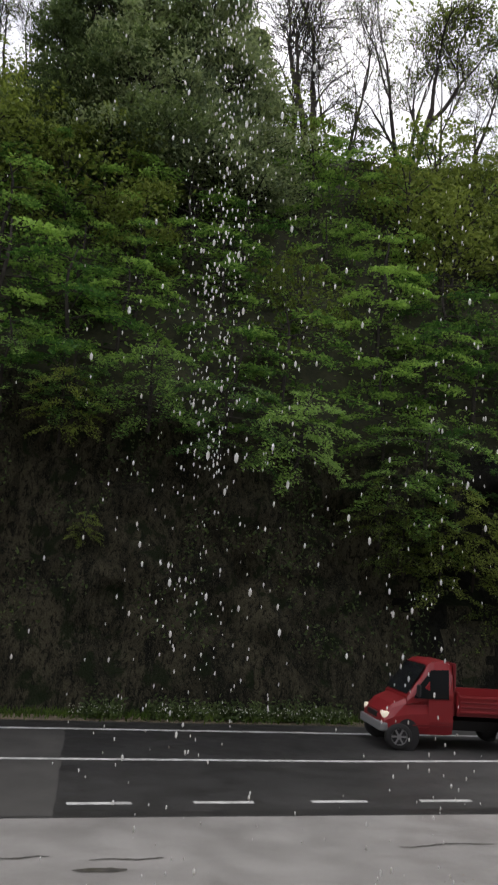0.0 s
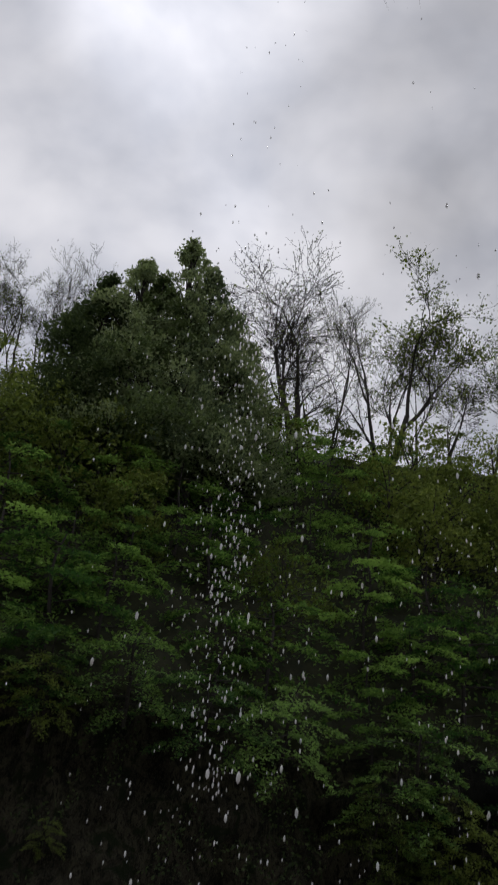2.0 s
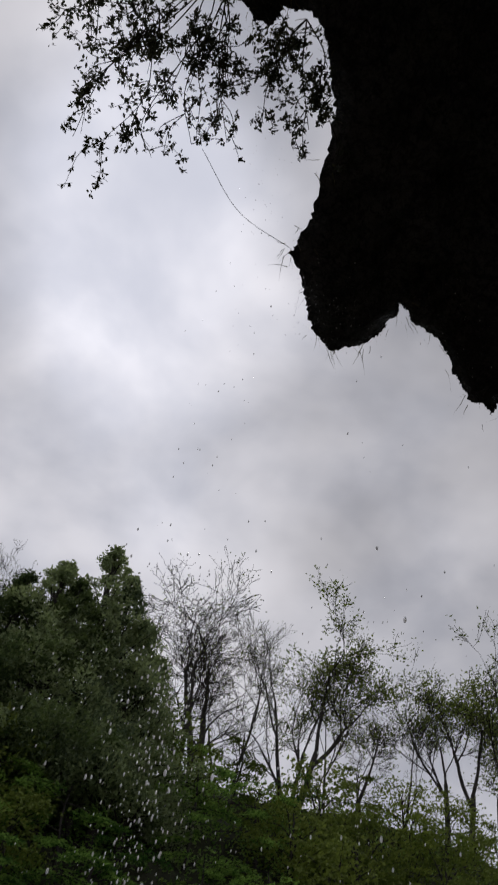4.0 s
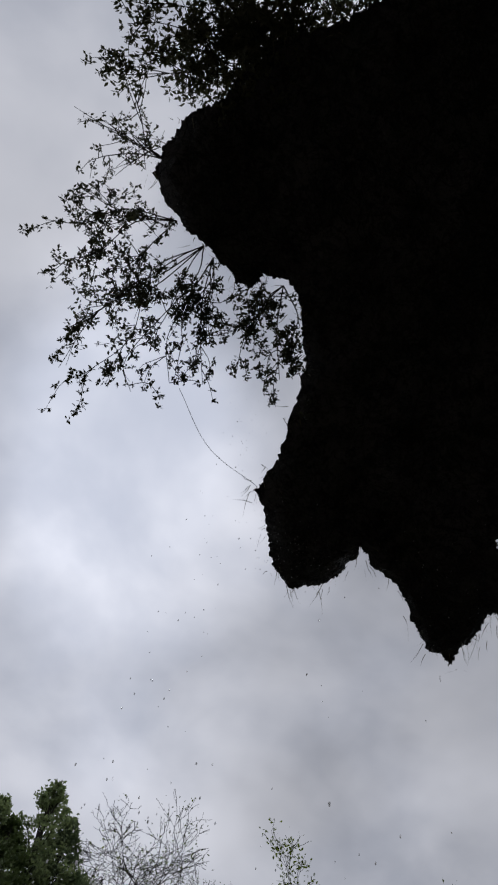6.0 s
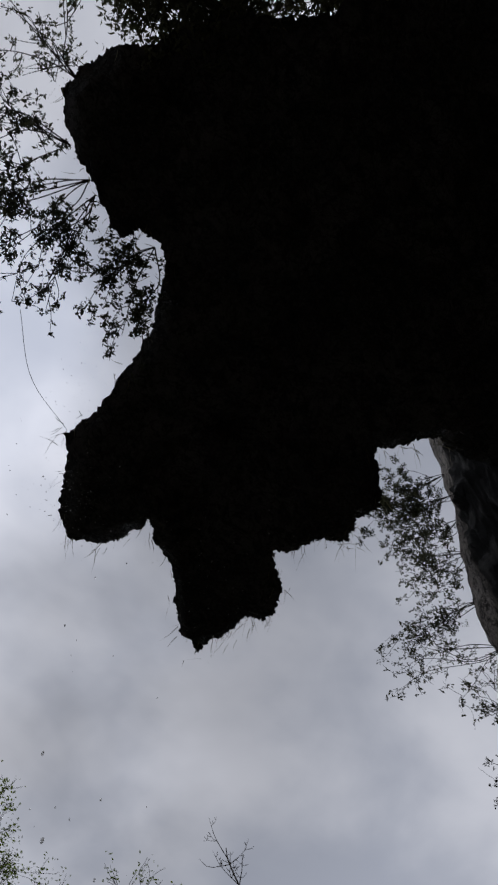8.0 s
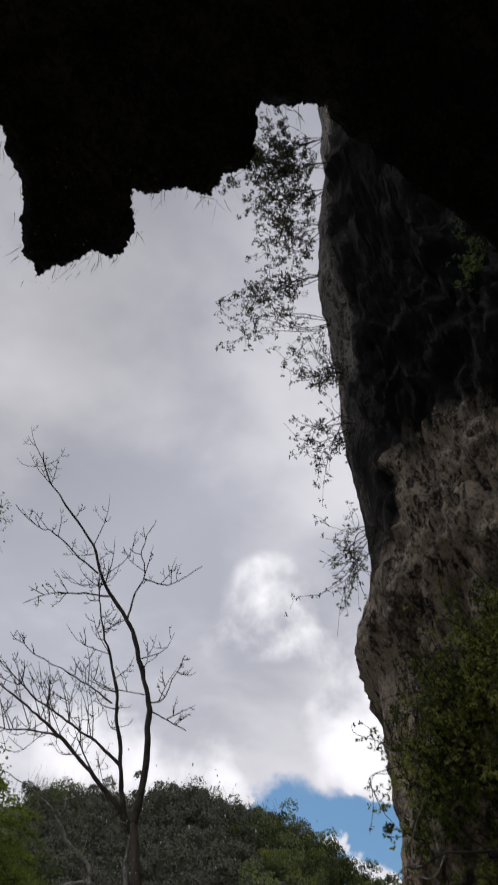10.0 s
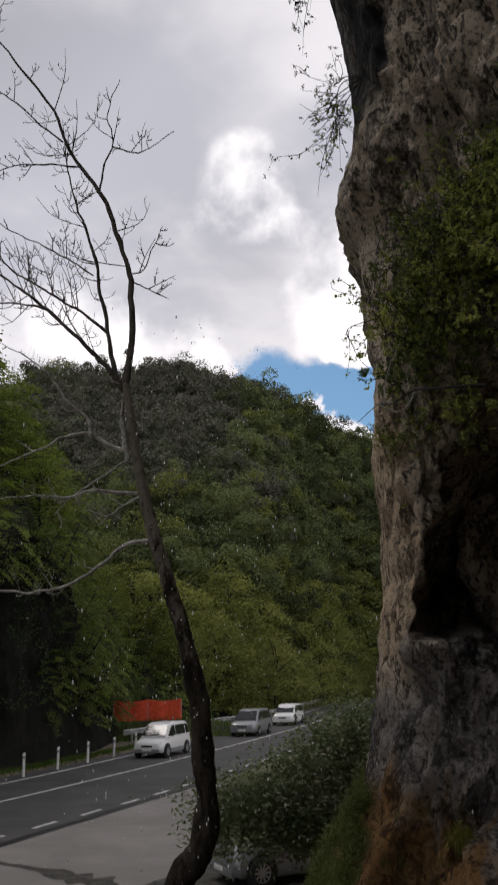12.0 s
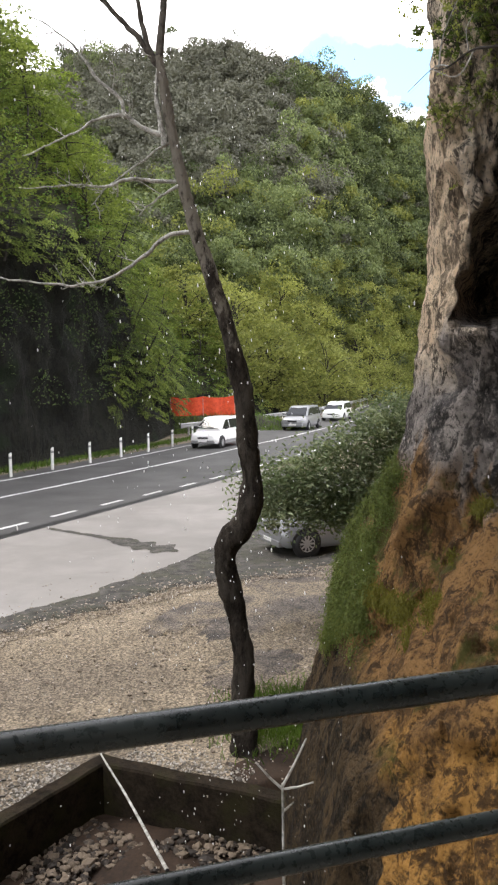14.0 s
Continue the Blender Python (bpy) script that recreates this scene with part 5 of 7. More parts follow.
def stones(name, P, size, mat, label, category, seed):
    """Many small rounded stones in one object."""
    q = np.random.default_rng(seed)
    bm = bmesh.new()
    bmesh.ops.create_icosphere(bm, subdivisions=1, radius=1)
    base = np.array([v.co[:] for v in bm.verts])
    faces = np.array([[v.index for v in f.verts] for f in bm.faces])
    bm.free()
    n = len(P)
    sc = size * np.exp(q.normal(size=(n, 1, 1)) * 0.4) * q.uniform(0.6, 1.2, (n, 1, 3)) * [1, 1, 0.65]
    a = q.uniform(0, 6.28, n)
    rot = np.stack([np.stack([np.cos(a), -np.sin(a), 0 * a], 1), np.stack([np.sin(a), np.cos(a), 0 * a], 1), np.stack([0 * a, 0 * a, 1 + 0 * a], 1)], 1)
    v = np.einsum("nij,nkj->nki", rot, base[None] * sc * (1 + 0.15 * q.normal(size=(n, len(base), 1)))) + P[:, None]
    f = faces[None] + (np.arange(n) * len(base))[:, None, None]
    me = data_mesh(name, v.reshape(-1, 3), f.reshape(-1, 3), mat)
    return tagged(new(name, me), label, category, kind="stuff")


def build_stones():
    q = np.random.default_rng(3)
    # gravel on the open ground
    n = 7500
    P = np.stack([q.uniform(2.5, 15, n), q.uniform(4.5, 13.5, n), np.full(n, -0.034)], 1)
    sn = P[:, :2] @ N
    P = P[(sn < 8.6) & (sn > 2.2) & ~inside(P[:, 0], P[:, 1], PIT)]
    stones("gravel", P, 0.013, M_PEBBLE, "pale brown loose gravel on the ground", "gravel", 4)
    # rubble in the basin
    n = 9000
    P = np.stack([q.uniform(2.2, 5.6, n), q.uniform(3.2, 6.6, n), np.full(n, -0.40)], 1)
    P = P[inside(P[:, 0], P[:, 1], PIT) & (noise2(P[:, 0], P[:, 1], 1.1, 5.0) > -0.12 + 0.35 * (P[:, 0] - 4.0))]
    stones("rubble", P, 0.024, M_RUBBLE, "grey and reddish rubble stones in the basin", "rubble", 6)
    # washed pale pebbles behind the basin's wall
    n = 2600
    k, out = q.uniform(0, 1, n), np.abs(q.normal(size=n)) * 0.28 + 0.2
    a, b, c = PIT[6], PIT[0], PIT[1]
    line = np.where((k < 0.6)[:, None], a + (b - a) * (k / 0.6)[:, None], b + (c - b) * ((k - 0.6) / 0.4)[:, None])
    d = np.where((k < 0.6)[:, None], b - a, c - b)
    d = d / np.linalg.norm(d, axis=1, keepdims=True)
    P = np.column_stack([line + np.column_stack([-d[:, 1], d[:, 0]]) * out[:, None], np.full(n, -0.03)])
    stones("pebbles", P, 0.010, M_PALEPEBBLE, "washed pale grey pebbles behind the basin wall", "gravel", 9)
    # grit strewn over the worn asphalt border
    n = 5200
    s = q.uniform(6, 18, n)
    across = np.interp(s, [-40, 0, 9.8, 11.5, 14.7, 16, 18.5, 22], [9.6, 9.6, 9.15, 8.75, 8.6, 8.5, 8.7, 10.8]) - border_width(s) - 0.5 * noise2(s, s * 0, 0.5, 8.0)
    across += np.minimum(q.exponential(0.45, n), 2.5) - 0.45
    stones("grit", along(s, across, 0.0), 0.012, M_PEBBLE, "loose brown grit strewn over worn asphalt", "gravel", 8)


build_stones()


# ---------------------------------------------------------------- crooked tree in front of the terrace
def build_near_tree():
    q = random.Random(2)
    t = thing("tree", pose(0, 0, 0), "crooked nearly bare tree with a dark bent trunk below the terrace", "tree")
    trunk = [(5.80, 5.86, -0.25), (5.86, 5.90, 0.35), (5.87, 5.91, 0.89), (5.82, 5.95, 1.36), (5.75, 6.01, 1.78), (5.76, 6.01, 2.06), (5.90, 5.89, 2.29), (5.96, 5.84, 2.66), (5.94, 5.86, 3.08), (5.91, 5.88, 3.51), (5.85, 5.93, 3.88), (5.78, 5.99, 4.25), (5.68, 6.07, 4.68), (5.57, 6.17, 5.16), (5.48, 6.24, 5.64), (5.40, 6.30, 6.13), (5.33, 6.36, 6.72)]
    pts = spline(trunk, 150)
    rad = np.interp(np.linspace(0, 16, 150), [0, 1, 3, 4.5, 5.3, 6.2, 7.5, 9, 11, 14, 16], [0.15, 0.115, 0.10, 0.105, 0.135, 0.115, 0.105, 0.098, 0.078, 0.056, 0.046])
    rad = rad * (1 + 0.10 * noise2(np.linspace(0, 16, 150), np.zeros(150), 0.8, 3.0))
    v, f = tube(pts, rad, 20, 0.0)
    v = v + (pts.repeat(20, 0) - v) * (0.30 * noise3(v * [1, 1, 0.4], 7.0, 3.0, 4) + 0.10 * noise3(v * [1, 1, 0.6], 30.0, 3.0, 2))[:, None]
    me = data_mesh("trunk", v, f, M_DRYBARK, smooth=True)
    me.attributes.new("lichen", "FLOAT", "POINT").data.foreach_set("value", np.clip((v[:, 2] - 4.2 + 0.8 * noise3(v, 2.0, 9.0, 3)) / 1.2, -0.4, 1.0))
    data_part("trunk", me, t)
    limbs = [
        # the upright leaders, the long limbs to the road side, then the thin side branches
        ([(5.33, 6.36, 6.65), (5.38, 6.32, 7.23), (5.37, 6.33, 7.63), (5.35, 6.34, 7.95), (5.28, 6.4, 8.24), (5.19, 6.48, 8.63), (5.09, 6.56, 8.91), (4.93, 6.7, 9.22), (4.79, 6.81, 9.51), (4.7, 6.88, 9.88), (4.46, 7.09, 10.31), (4.31, 7.21, 10.57), (4.08, 7.4, 11.03), (4.03, 7.44, 11.3)], 0.036, 14),
        ([(5.31, 6.38, 6.66), (5.23, 6.44, 6.92), (5.19, 6.47, 7.25), (5.14, 6.52, 7.65), (5.09, 6.56, 8.02), (5.03, 6.62, 8.31), (4.91, 6.71, 8.75), (4.83, 6.78, 9.12), (4.78, 6.82, 9.45)], 0.029, 13),
        ([(5.33, 6.37, 6.64), (5.21, 6.46, 6.85), (5.03, 6.61, 7.11), (4.73, 6.86, 7.48), (4.53, 7.02, 7.68), (4.22, 7.28, 7.97), (3.91, 7.54, 8.24)], 0.031, 11),
        ([(5.18, 6.48, 7.27), (5.05, 6.6, 7.44), (4.84, 6.77, 7.6), (4.56, 7.0, 7.82), (4.34, 7.18, 8.03), (3.91, 7.54, 8.52)], 0.019, 12),
        ([(4.73, 6.86, 7.48), (4.62, 6.95, 7.55), (4.41, 7.13, 7.56), (4.28, 7.24, 7.56), (4.01, 7.46, 7.59)], 0.014, 7),
        ([(5.09, 6.56, 8.91), (5.11, 6.55, 9.21), (5.19, 6.48, 9.5), (5.17, 6.5, 9.68), (5.14, 6.52, 9.92), (5.23, 6.44, 10.37)], 0.012, 4),
        ([(5.19, 6.48, 9.5), (5.38, 6.32, 9.43), (5.45, 6.26, 9.46), (5.72, 6.04, 9.76)], 0.009, 3),
        ([(5.35, 6.34, 7.95), (5.47, 6.25, 8.01), (5.52, 6.2, 8.22), (5.63, 6.12, 8.56)], 0.009, 5),
        ([(5.38, 6.32, 7.86), (5.55, 6.18, 7.76), (5.67, 6.08, 7.68)], 0.008, 3),
        ([(4.93, 6.7, 9.22), (4.57, 6.99, 9.21), (4.35, 7.17, 9.16), (4.17, 7.32, 9.03)], 0.011, 6),
        ([(4.77, 6.82, 9.51), (4.51, 7.04, 9.79), (4.3, 7.22, 10.06), (4.15, 7.35, 10.1), (3.9, 7.55, 10.4)], 0.011, 5),
        ([(5.06, 6.59, 7.92), (4.86, 6.75, 8.09), (4.65, 6.93, 8.24), (4.36, 7.17, 8.42), (4.17, 7.32, 8.69)], 0.010, 5),
    ]
    pale = [
        ([(5.55, 6.18, 5.10), (5.34, 6.35, 5.06), (5.14, 6.52, 4.82), (4.86, 6.76, 4.64), (4.58, 6.99, 4.61), (4.26, 7.25, 4.66), (4.03, 7.45, 4.74)], 0.024, 8),
        ([(5.44, 6.27, 5.57), (5.10, 6.55, 5.59), (4.97, 6.66, 5.52), (4.78, 6.82, 5.54), (4.56, 7.0, 5.53), (4.3, 7.22, 5.51)], 0.021, 6),
        ([(5.38, 6.32, 5.98), (5.19, 6.48, 6.09), (5.06, 6.59, 6.18), (4.85, 6.76, 6.13), (4.67, 6.91, 5.99), (4.33, 7.19, 5.79)], 0.028, 4),
        ([(5.08, 6.57, 6.17), (5.03, 6.61, 6.35), (4.86, 6.75, 6.55), (4.8, 6.8, 6.7), (4.6, 6.97, 6.95), (4.34, 7.19, 7.14)], 0.022, 6),
        ([(5.36, 6.33, 5.9), (5.31, 6.38, 6.26), (5.31, 6.38, 6.53), (5.32, 6.37, 6.72)], 0.032, 1),
        ([(5.41, 6.29, 5.95), (5.17, 6.49, 5.74), (4.92, 6.7, 5.49), (4.82, 6.79, 5.35)], 0.012, 4),
        ([(5.46, 6.25, 5.54), (5.26, 6.42, 5.39), (5.15, 6.51, 5.25)], 0.016, 3),
    ]

    def twigs(pieces, path, n, length, level=0):
        for _ in range(n):
            k = q.uniform(0.25, 0.98)
            i = min(int(k * (len(path) - 1)), len(path) - 2)
            p, d = path[i], path[i + 1] - path[i]
            d = d / (np.linalg.norm(d) + 1e-9)
            side = np.array([q.gauss(0, 1), q.gauss(0, 1), q.gauss(0.5, 0.7)])
            side -= side @ d * d
            side /= np.linalg.norm(side) + 1e-9
            L = length * q.uniform(0.4, 1.1) * (1.25 - 0.75 * k)
            tip = p + (d * 0.55 + side * 0.75) * L + np.array([0, 0, 0.18 * L])
            mid = (p + tip) / 2 + side * 0.14 * L - np.array([0, 0, 0.06 * L])
            c = spline([p, mid, tip], 6)
            pieces.append(tube(c, np.linspace(0.0065 if level == 0 else 0.004, 0.002, 6), 4))
            if level < 2:
                twigs(pieces, c, 3 if level == 0 else 2, L * 0.5, level + 1)

    for group, mat, name in ((limbs, M_LIMB, "limb"), (pale, M_PALEBARK, "branch")):
        for path, r, n in group:
            c = spline(path, 44)
            c = c + np.stack([noise3(c, 5.0, 20.0 + 6 * k, 3) for k in range(3)], 1) * 0.022 * np.minimum(1, np.linspace(0, 6, 44))[:, None]
            pieces = [tube(c, np.linspace(r, max(0.004, r * 0.18), 44) * (1 + 0.22 * noise3(c, 9.0, 4.0, 2)), 7, 0.06)]
            twigs(pieces, c, int(n * 1.3) if name == "limb" else n, (0.85 if r > 0.012 else 0.4) if name == "limb" else 0.36)
            v, f = joined(pieces)
            data_part(name, data_mesh(name, v, f, mat, smooth=True), t)


build_near_tree()


# ---------------------------------------------------------------- bush over the parked car
def build_bush():
    global rng
    rng = np.random.default_rng(77)
    b = thing("bush", pose(0, 0, 0), "broad grey-green glossy-leaved bush leaning over the parked car", "bush")
    root = np.array([11.9, 8.5, -0.1])
    heads = [(9.17, 8.81, 2.10), (9.45, 8.74, 1.75), (9.65, 8.67, 2.20), (9.93, 8.58, 1.85), (10.03, 8.55, 2.28), (10.31, 8.45, 1.70), (10.41, 8.4, 2.55), (10.6, 8.33, 2.04), (10.79, 8.26, 1.72), (10.88, 8.21, 2.8), (10.98, 8.17, 2.29), (11.26, 8.04, 2.97), (11.26, 8.05, 2.45), (11.26, 8.05, 1.9), (11.46, 7.95, 3.12), (11.58, 7.89, 2.71), (11.2, 8.1, 1.5), (11.45, 8.0, 1.35), (10.9, 8.25, 1.4), (11.5, 8.0, 2.2), (9.25, 8.8, 1.68), (9.8, 8.62, 1.64), (10.3, 8.45, 1.6), (10.7, 8.3, 1.5)]
    pieces = []
    for h in heads[3::9]:
        h = np.array(h)
        m = (root + h) / 2 + [0, 0, 0.25]
        pieces.append(tube(spline([root, m, h], 8), np.linspace(0.008, 0.004, 8), 5))
    v, f = joined(pieces)
    data_part("stem", data_mesh("stem", v, f, M_BARK), b)
    H = np.array(heads)
    n = 900
    P = (H[:, None] + rng.normal(size=(len(H), n, 3)) * [0.27, 0.27, 0.17]).reshape(-1, 3)
    v, f = leaves(P, 0.088, 0.45, 0.42)
    data_part("foliage", data_mesh("foliage", v, f, M_LEAFGLOSS), b)


build_bush()


# ---------------------------------------------------------------- plants on the rock
def sprig(name, root, tips, leaf, count, mat, label, category="plant", group="", stem=0.008, spread=0.14, wood=M_BARK):
    """A small shrub: bent stems, forking side twigs and leaves in little rosettes towards their ends."""
    t = thing(name, Matrix.Translation(root), label, category, group)
    pieces, P = [], []
    root = np.array(root)
    each = max(3, int(count / (len(tips) * 10 * 6)))
    for tip in tips:
        tip = np.array(tip) - root
        L = np.linalg.norm(tip)
        c = spline([np.zeros(3), tip * 0.33 + rng.normal(size=3) * 0.07 * L, tip * 0.68 + rng.normal(size=3) * 0.08 * L, tip], 16)
        pieces.append(tube(c, np.linspace(stem, 0.002, 16), 5))
        for _ in range(10):
            i = int(rng.integers(5, 16))
            d = c[min(i + 1, 15)] - c[i - 1]
            e = c[i] + d / (np.linalg.norm(d) + 1e-6) * spread * rng.uniform(0.3, 1.4) + rng.normal(size=3) * spread * 0.95
            w = spline([c[i], (c[i] + e) / 2 + rng.normal(size=3) * spread * 0.22, e], 6)
            pieces.append(tube(w, np.linspace(0.0035, 0.0015, 6), 3))
            at = w[rng.integers(2, 6, each)] + rng.normal(size=(each, 3)) * spread * 0.2
            P.append((at[:, None] + rng.normal(size=(each, 6, 3)) * leaf * 0.22).reshape(-1, 3))
    v, f = joined(pieces)
    data_part("stem", data_mesh("stem", v, f, wood), t)
    v, f = leaves(np.concatenate(P), leaf, 0.15, 0.5, droop=0.35)
    data_part("foliage", data_mesh("foliage", v, f, mat), t)
    return t


def tuft(name, P, length, mat, label, category, droop=0.9, width=0.004, group=""):
    """Thin blades hanging or standing at the points P, one object."""
    n = len(P)
    L = length * rng.uniform(0.5, 1.3, n)
    d = rng.normal(size=(n, 3)) * 0.45
    d[:, 2] -= droop
    d /= np.linalg.norm(d, axis=1, keepdims=True)
    s = np.cross(d, rng.normal(size=(n, 3)))
    s /= np.linalg.norm(s, axis=1, keepdims=True)
    mid = P + d * (L * 0.5)[:, None] + s * 0.04 * L[:, None]
    tip = P + d * L[:, None] + [0, 0, -0.0]
    w = s * width
    v = np.stack([P - w, P + w, mid + w * 0.8, mid - w * 0.8, tip], 1).reshape(-1, 3)
    k = np.arange(n)[:, None] * 5
    f = np.concatenate([k + [0, 1, 2], k + [0, 2, 3], k + [3, 2, 4]])
    return tagged(new(name, data_mesh(name, v, f, mat)), label, category, group, "stuff")


def build_rock_plants():
    global rng
    rng = np.random.default_rng(15)
    z = ROOF_Z
    edge = "small leafy shrub growing out of the overhang's edge"
    lip_group = "shrubs on the overhang"
    sprig("shrub", (-0.96, 0.93, z + 0.05), [(-1.73, 1.08, z - 0.05), (-1.58, 0.85, z), (-1.31, 1.28, z - 0.1), (-1.57, 1.28, z - 0.1), (-1.45, 1.0, z)], 0.030, 2100, M_LEAFSILHOUETTE, edge, "shrub", lip_group, 0.0045, 0.11)
    sprig("shrub", (-0.77, 1.04, z + 0.05), [(-1.52, 1.72, z - 0.1), (-1.55, 2.0, z - 0.05), (-1.36, 1.98, z - 0.1), (-1.06, 2.05, z - 0.05), (-1.27, 1.49, z), (-1.0, 1.68, z - 0.1)], 0.030, 3000, M_LEAFSILHOUETTE, edge, "shrub", lip_group, 0.0045, 0.11)
    sprig("shrub", (-0.70, 1.10, z + 0.05), [(-0.82, 1.93, z - 0.05), (-0.6, 1.87, z - 0.1), (-0.78, 1.68, z), (-0.67, 1.5, z)], 0.029, 1500, M_LEAFSILHOUETTE, edge, "shrub", lip_group, 0.0045, 0.10)
    sprig("shrub", (-0.24, 1.17, z + 0.05), [(-0.13, 1.72, z - 0.1), (-0.41, 1.73, z - 0.05), (-0.02, 1.65, z - 0.1), (-0.41, 1.36, z), (-0.52, 1.53, z)], 0.030, 2500, M_LEAFSILHOUETTE, edge, "shrub", lip_group, 0.0045, 0.10)
    sprig("shrub", (-0.55, 0.0, z + 0.15), [(-1.41, -0.08, z), (-1.41, 0.19, z - 0.05), (-1.23, -0.23, z), (-0.99, -0.32, z + 0.1), (-0.66, -0.29, z + 0.1), (-0.43, -0.41, z + 0.1), (-1.26, 0.03, z), (-1.02, 0.07, z), (-0.79, -0.17, z + 0.1), (-0.2, -0.6, z + 0.2)], 0.034, 6600, M_LEAFSILHOUETTE, "leafy shrub growing over the rim of the overhang", "shrub", lip_group, 0.0045, 0.14)
    sprig("shrub", (-0.45, -0.05, z + 0.15), [(-0.62, -0.22, z + 0.1), (-0.78, -0.05, z + 0.05), (-0.9, 0.08, z + 0.05), (-0.5, -0.35, z + 0.1), (-0.70, -0.30, z + 0.1), (-0.85, -0.15, z + 0.1)], 0.034, 5200, M_LEAFSILHOUETTE, "leafy shrub growing over the rim of the overhang", "shrub", lip_group, 0.0045, 0.13)
    sprig("shrub", (-0.10, -0.35, z + 0.15), [(-0.38, -0.45, z + 0.1), (-0.25, -0.65, z + 0.1), (-0.15, -0.85, z + 0.1), (-0.35, -0.75, z + 0.15), (-0.10, -1.05, z + 0.1), (-0.28, -0.95, z + 0.15), (-0.15, -0.55, z + 0.1), (-0.12, -1.3, z + 0.1), (-0.3, -1.25, z + 0.15)], 0.034, 5200, M_LEAFSILHOUETTE, "leafy shrub growing over the rim of the overhang", "shrub", lip_group, 0.0045, 0.15)
    sprig("shrub", (-1.10, 0.60, z + 0.1), [(-1.46, 0.45, z), (-1.49, 0.67, z), (-1.36, 0.52, z), (-1.30, 0.30, z)], 0.024, 700, M_LEAFSILHOUETTE, "thin twiggy shrub on the overhang's edge", "shrub", lip_group, 0.0045, 0.1)
    v, f = tube(spline([(-0.12, 2.53, z), (-0.48, 2.28, z - 0.12), (-0.75, 1.95, z - 0.05)], 14), np.full(14, 0.0018), 4)
    tagged(new("root", data_mesh("root", v, f, M_BARK)), "long thin root hanging from the overhang", "root")
    # dry grass hanging from the lip
    lip = np.array(LIP[3:])
    P = lip[rng.integers(0, len(lip), 420)] + rng.normal(size=(420, 2)) * 0.04
    tuft("hanging_grass", np.column_stack([P, np.full(420, z + 0.02) + rng.normal(size=420) * 0.05]), 0.17, M_DRY, "dry grass and rootlets hanging from the overhang", "grass", 1.5, 0.0022)
    # shrubs on the cliff's corner
    for zz, reach, n, lf in ((17.0, 1.3, 1700, 0.07), (16.2, 1.0, 1300, 0.065), (15.4, 0.9, 1200, 0.065), (14.4, 0.9, 900, 0.065), (13.2, 1.2, 620, 0.06), (12.2, 1.3, 420, 0.06), (11.2, 0.6, 300, 0.055), (10.4, 0.5, 260, 0.05), (8.95, 0.34, 100, 0.042)):
        a = radians(float(nose(zz)))
        p = np.array([-math.sin(a) * 6.55, math.cos(a) * 6.55, zz])
        left = np.array([-math.cos(a), -math.sin(a), 0])
        # above 10 m the leaves are painted dark, as seen against the sky
        sprig("shrub", p - left * 0.12, [p + left * reach * rng.uniform(0.6, 1.0) + rng.normal(size=3) * [0.15, 0.15, 0.3] - np.array([0, 0, 0.15]) for _ in range(6)], lf * 0.62, n * 2.6, M_LEAFSILHOUETTE if zz > 10 else M_FIG, "small shrub rooted in the cliff's corner", "shrub", "shrubs on the cliff", 0.006, 0.15)
    # shrubs and ivy lower on the face, loose and spread along it
    face_az, face_r = [-71, -67, -62.5, -60.4, -58.2], [4.85, 5.2, 5.55, 5.75, 6.3]
    spots = [(-59.8 - 0.8 * i + rng.uniform(-0.3, 0.3), 6.45 + 0.30 * math.sin(i * 1.7) + 0.03 * i, 95, 0.26) for i in range(14)]
    spots += [(-60.5, 6.2, 110, 0.14), (-62.6, 6.25, 200, 0.18), (-64.5, 6.35, 240, 0.2), (-61.2, 5.75, 120, 0.14), (-60.0, 5.5, 90, 0.12), (-63.5, 5.6, 130, 0.16), (-66.5, 6.7, 220, 0.2), (-68.5, 6.6, 240, 0.2), (-70, 6.6, 240, 0.2), (-72, 10.4, 300, 0.26)]
    for az, zz, n, sp in spots:
        a, r = radians(az), float(np.interp(az, face_az, face_r)) - 0.05
        p = np.array([-math.sin(a) * r, math.cos(a) * r, zz])
        tips = [p + rng.normal(size=3) * [0.15, 0.19, 0.22] + np.array([-0.10, -0.06, -0.10]) for _ in range(8)]
        # the shrub above 8 m takes duller leaves, its shade painted in
        sprig("shrub", p + [0.15, 0.1, 0.0], tips, 0.027, n * 8, M_HOLM if zz > 8 else M_IVY if rng.random() < 0.75 else M_FIG, "loose yellow-green shrub spilling down the cliff face", "shrub", "shrubs on the cliff", 0.005, sp * 0.45)
    # dead branch and pale twigs that stick out from the face, clear of the rock
    terrace_side = np.array((0.2, 0.0, 3.73))
    t = thing("dead_branch", pose(0, 0, 0), "dead bare branch with pale twigs sticking out of the cliff", "branch")
    for pts, r, mat in (([(5.2, 2.40, 5.70), (5.03, 2.71, 5.71), (5.05, 2.88, 5.74), (5.14, 3.11, 5.72), (5.25, 3.32, 5.78)], 0.013, M_TWIG), ([(5.14, 3.09, 5.72), (5.2, 3.25, 5.77), (5.25, 3.5, 5.68)], 0.006, M_PALEBARK), ([(5.2, 3.22, 5.76), (5.22, 3.19, 5.98), (5.19, 3.04, 6.19)], 0.006, M_PALEBARK), ([(5.05, 2.86, 5.74), (5.03, 2.93, 5.62), (5.08, 3.05, 5.63), (5.2, 3.28, 5.77)], 0.006, M_PALEBARK), ([(5.05, 2.90, 5.74), (5.07, 2.93, 5.88), (5.1, 2.90, 5.98)], 0.004, M_PALEBARK)):
        v, f = tube(spline(pts, 16), np.linspace(r, 0.0025, 16), 6)
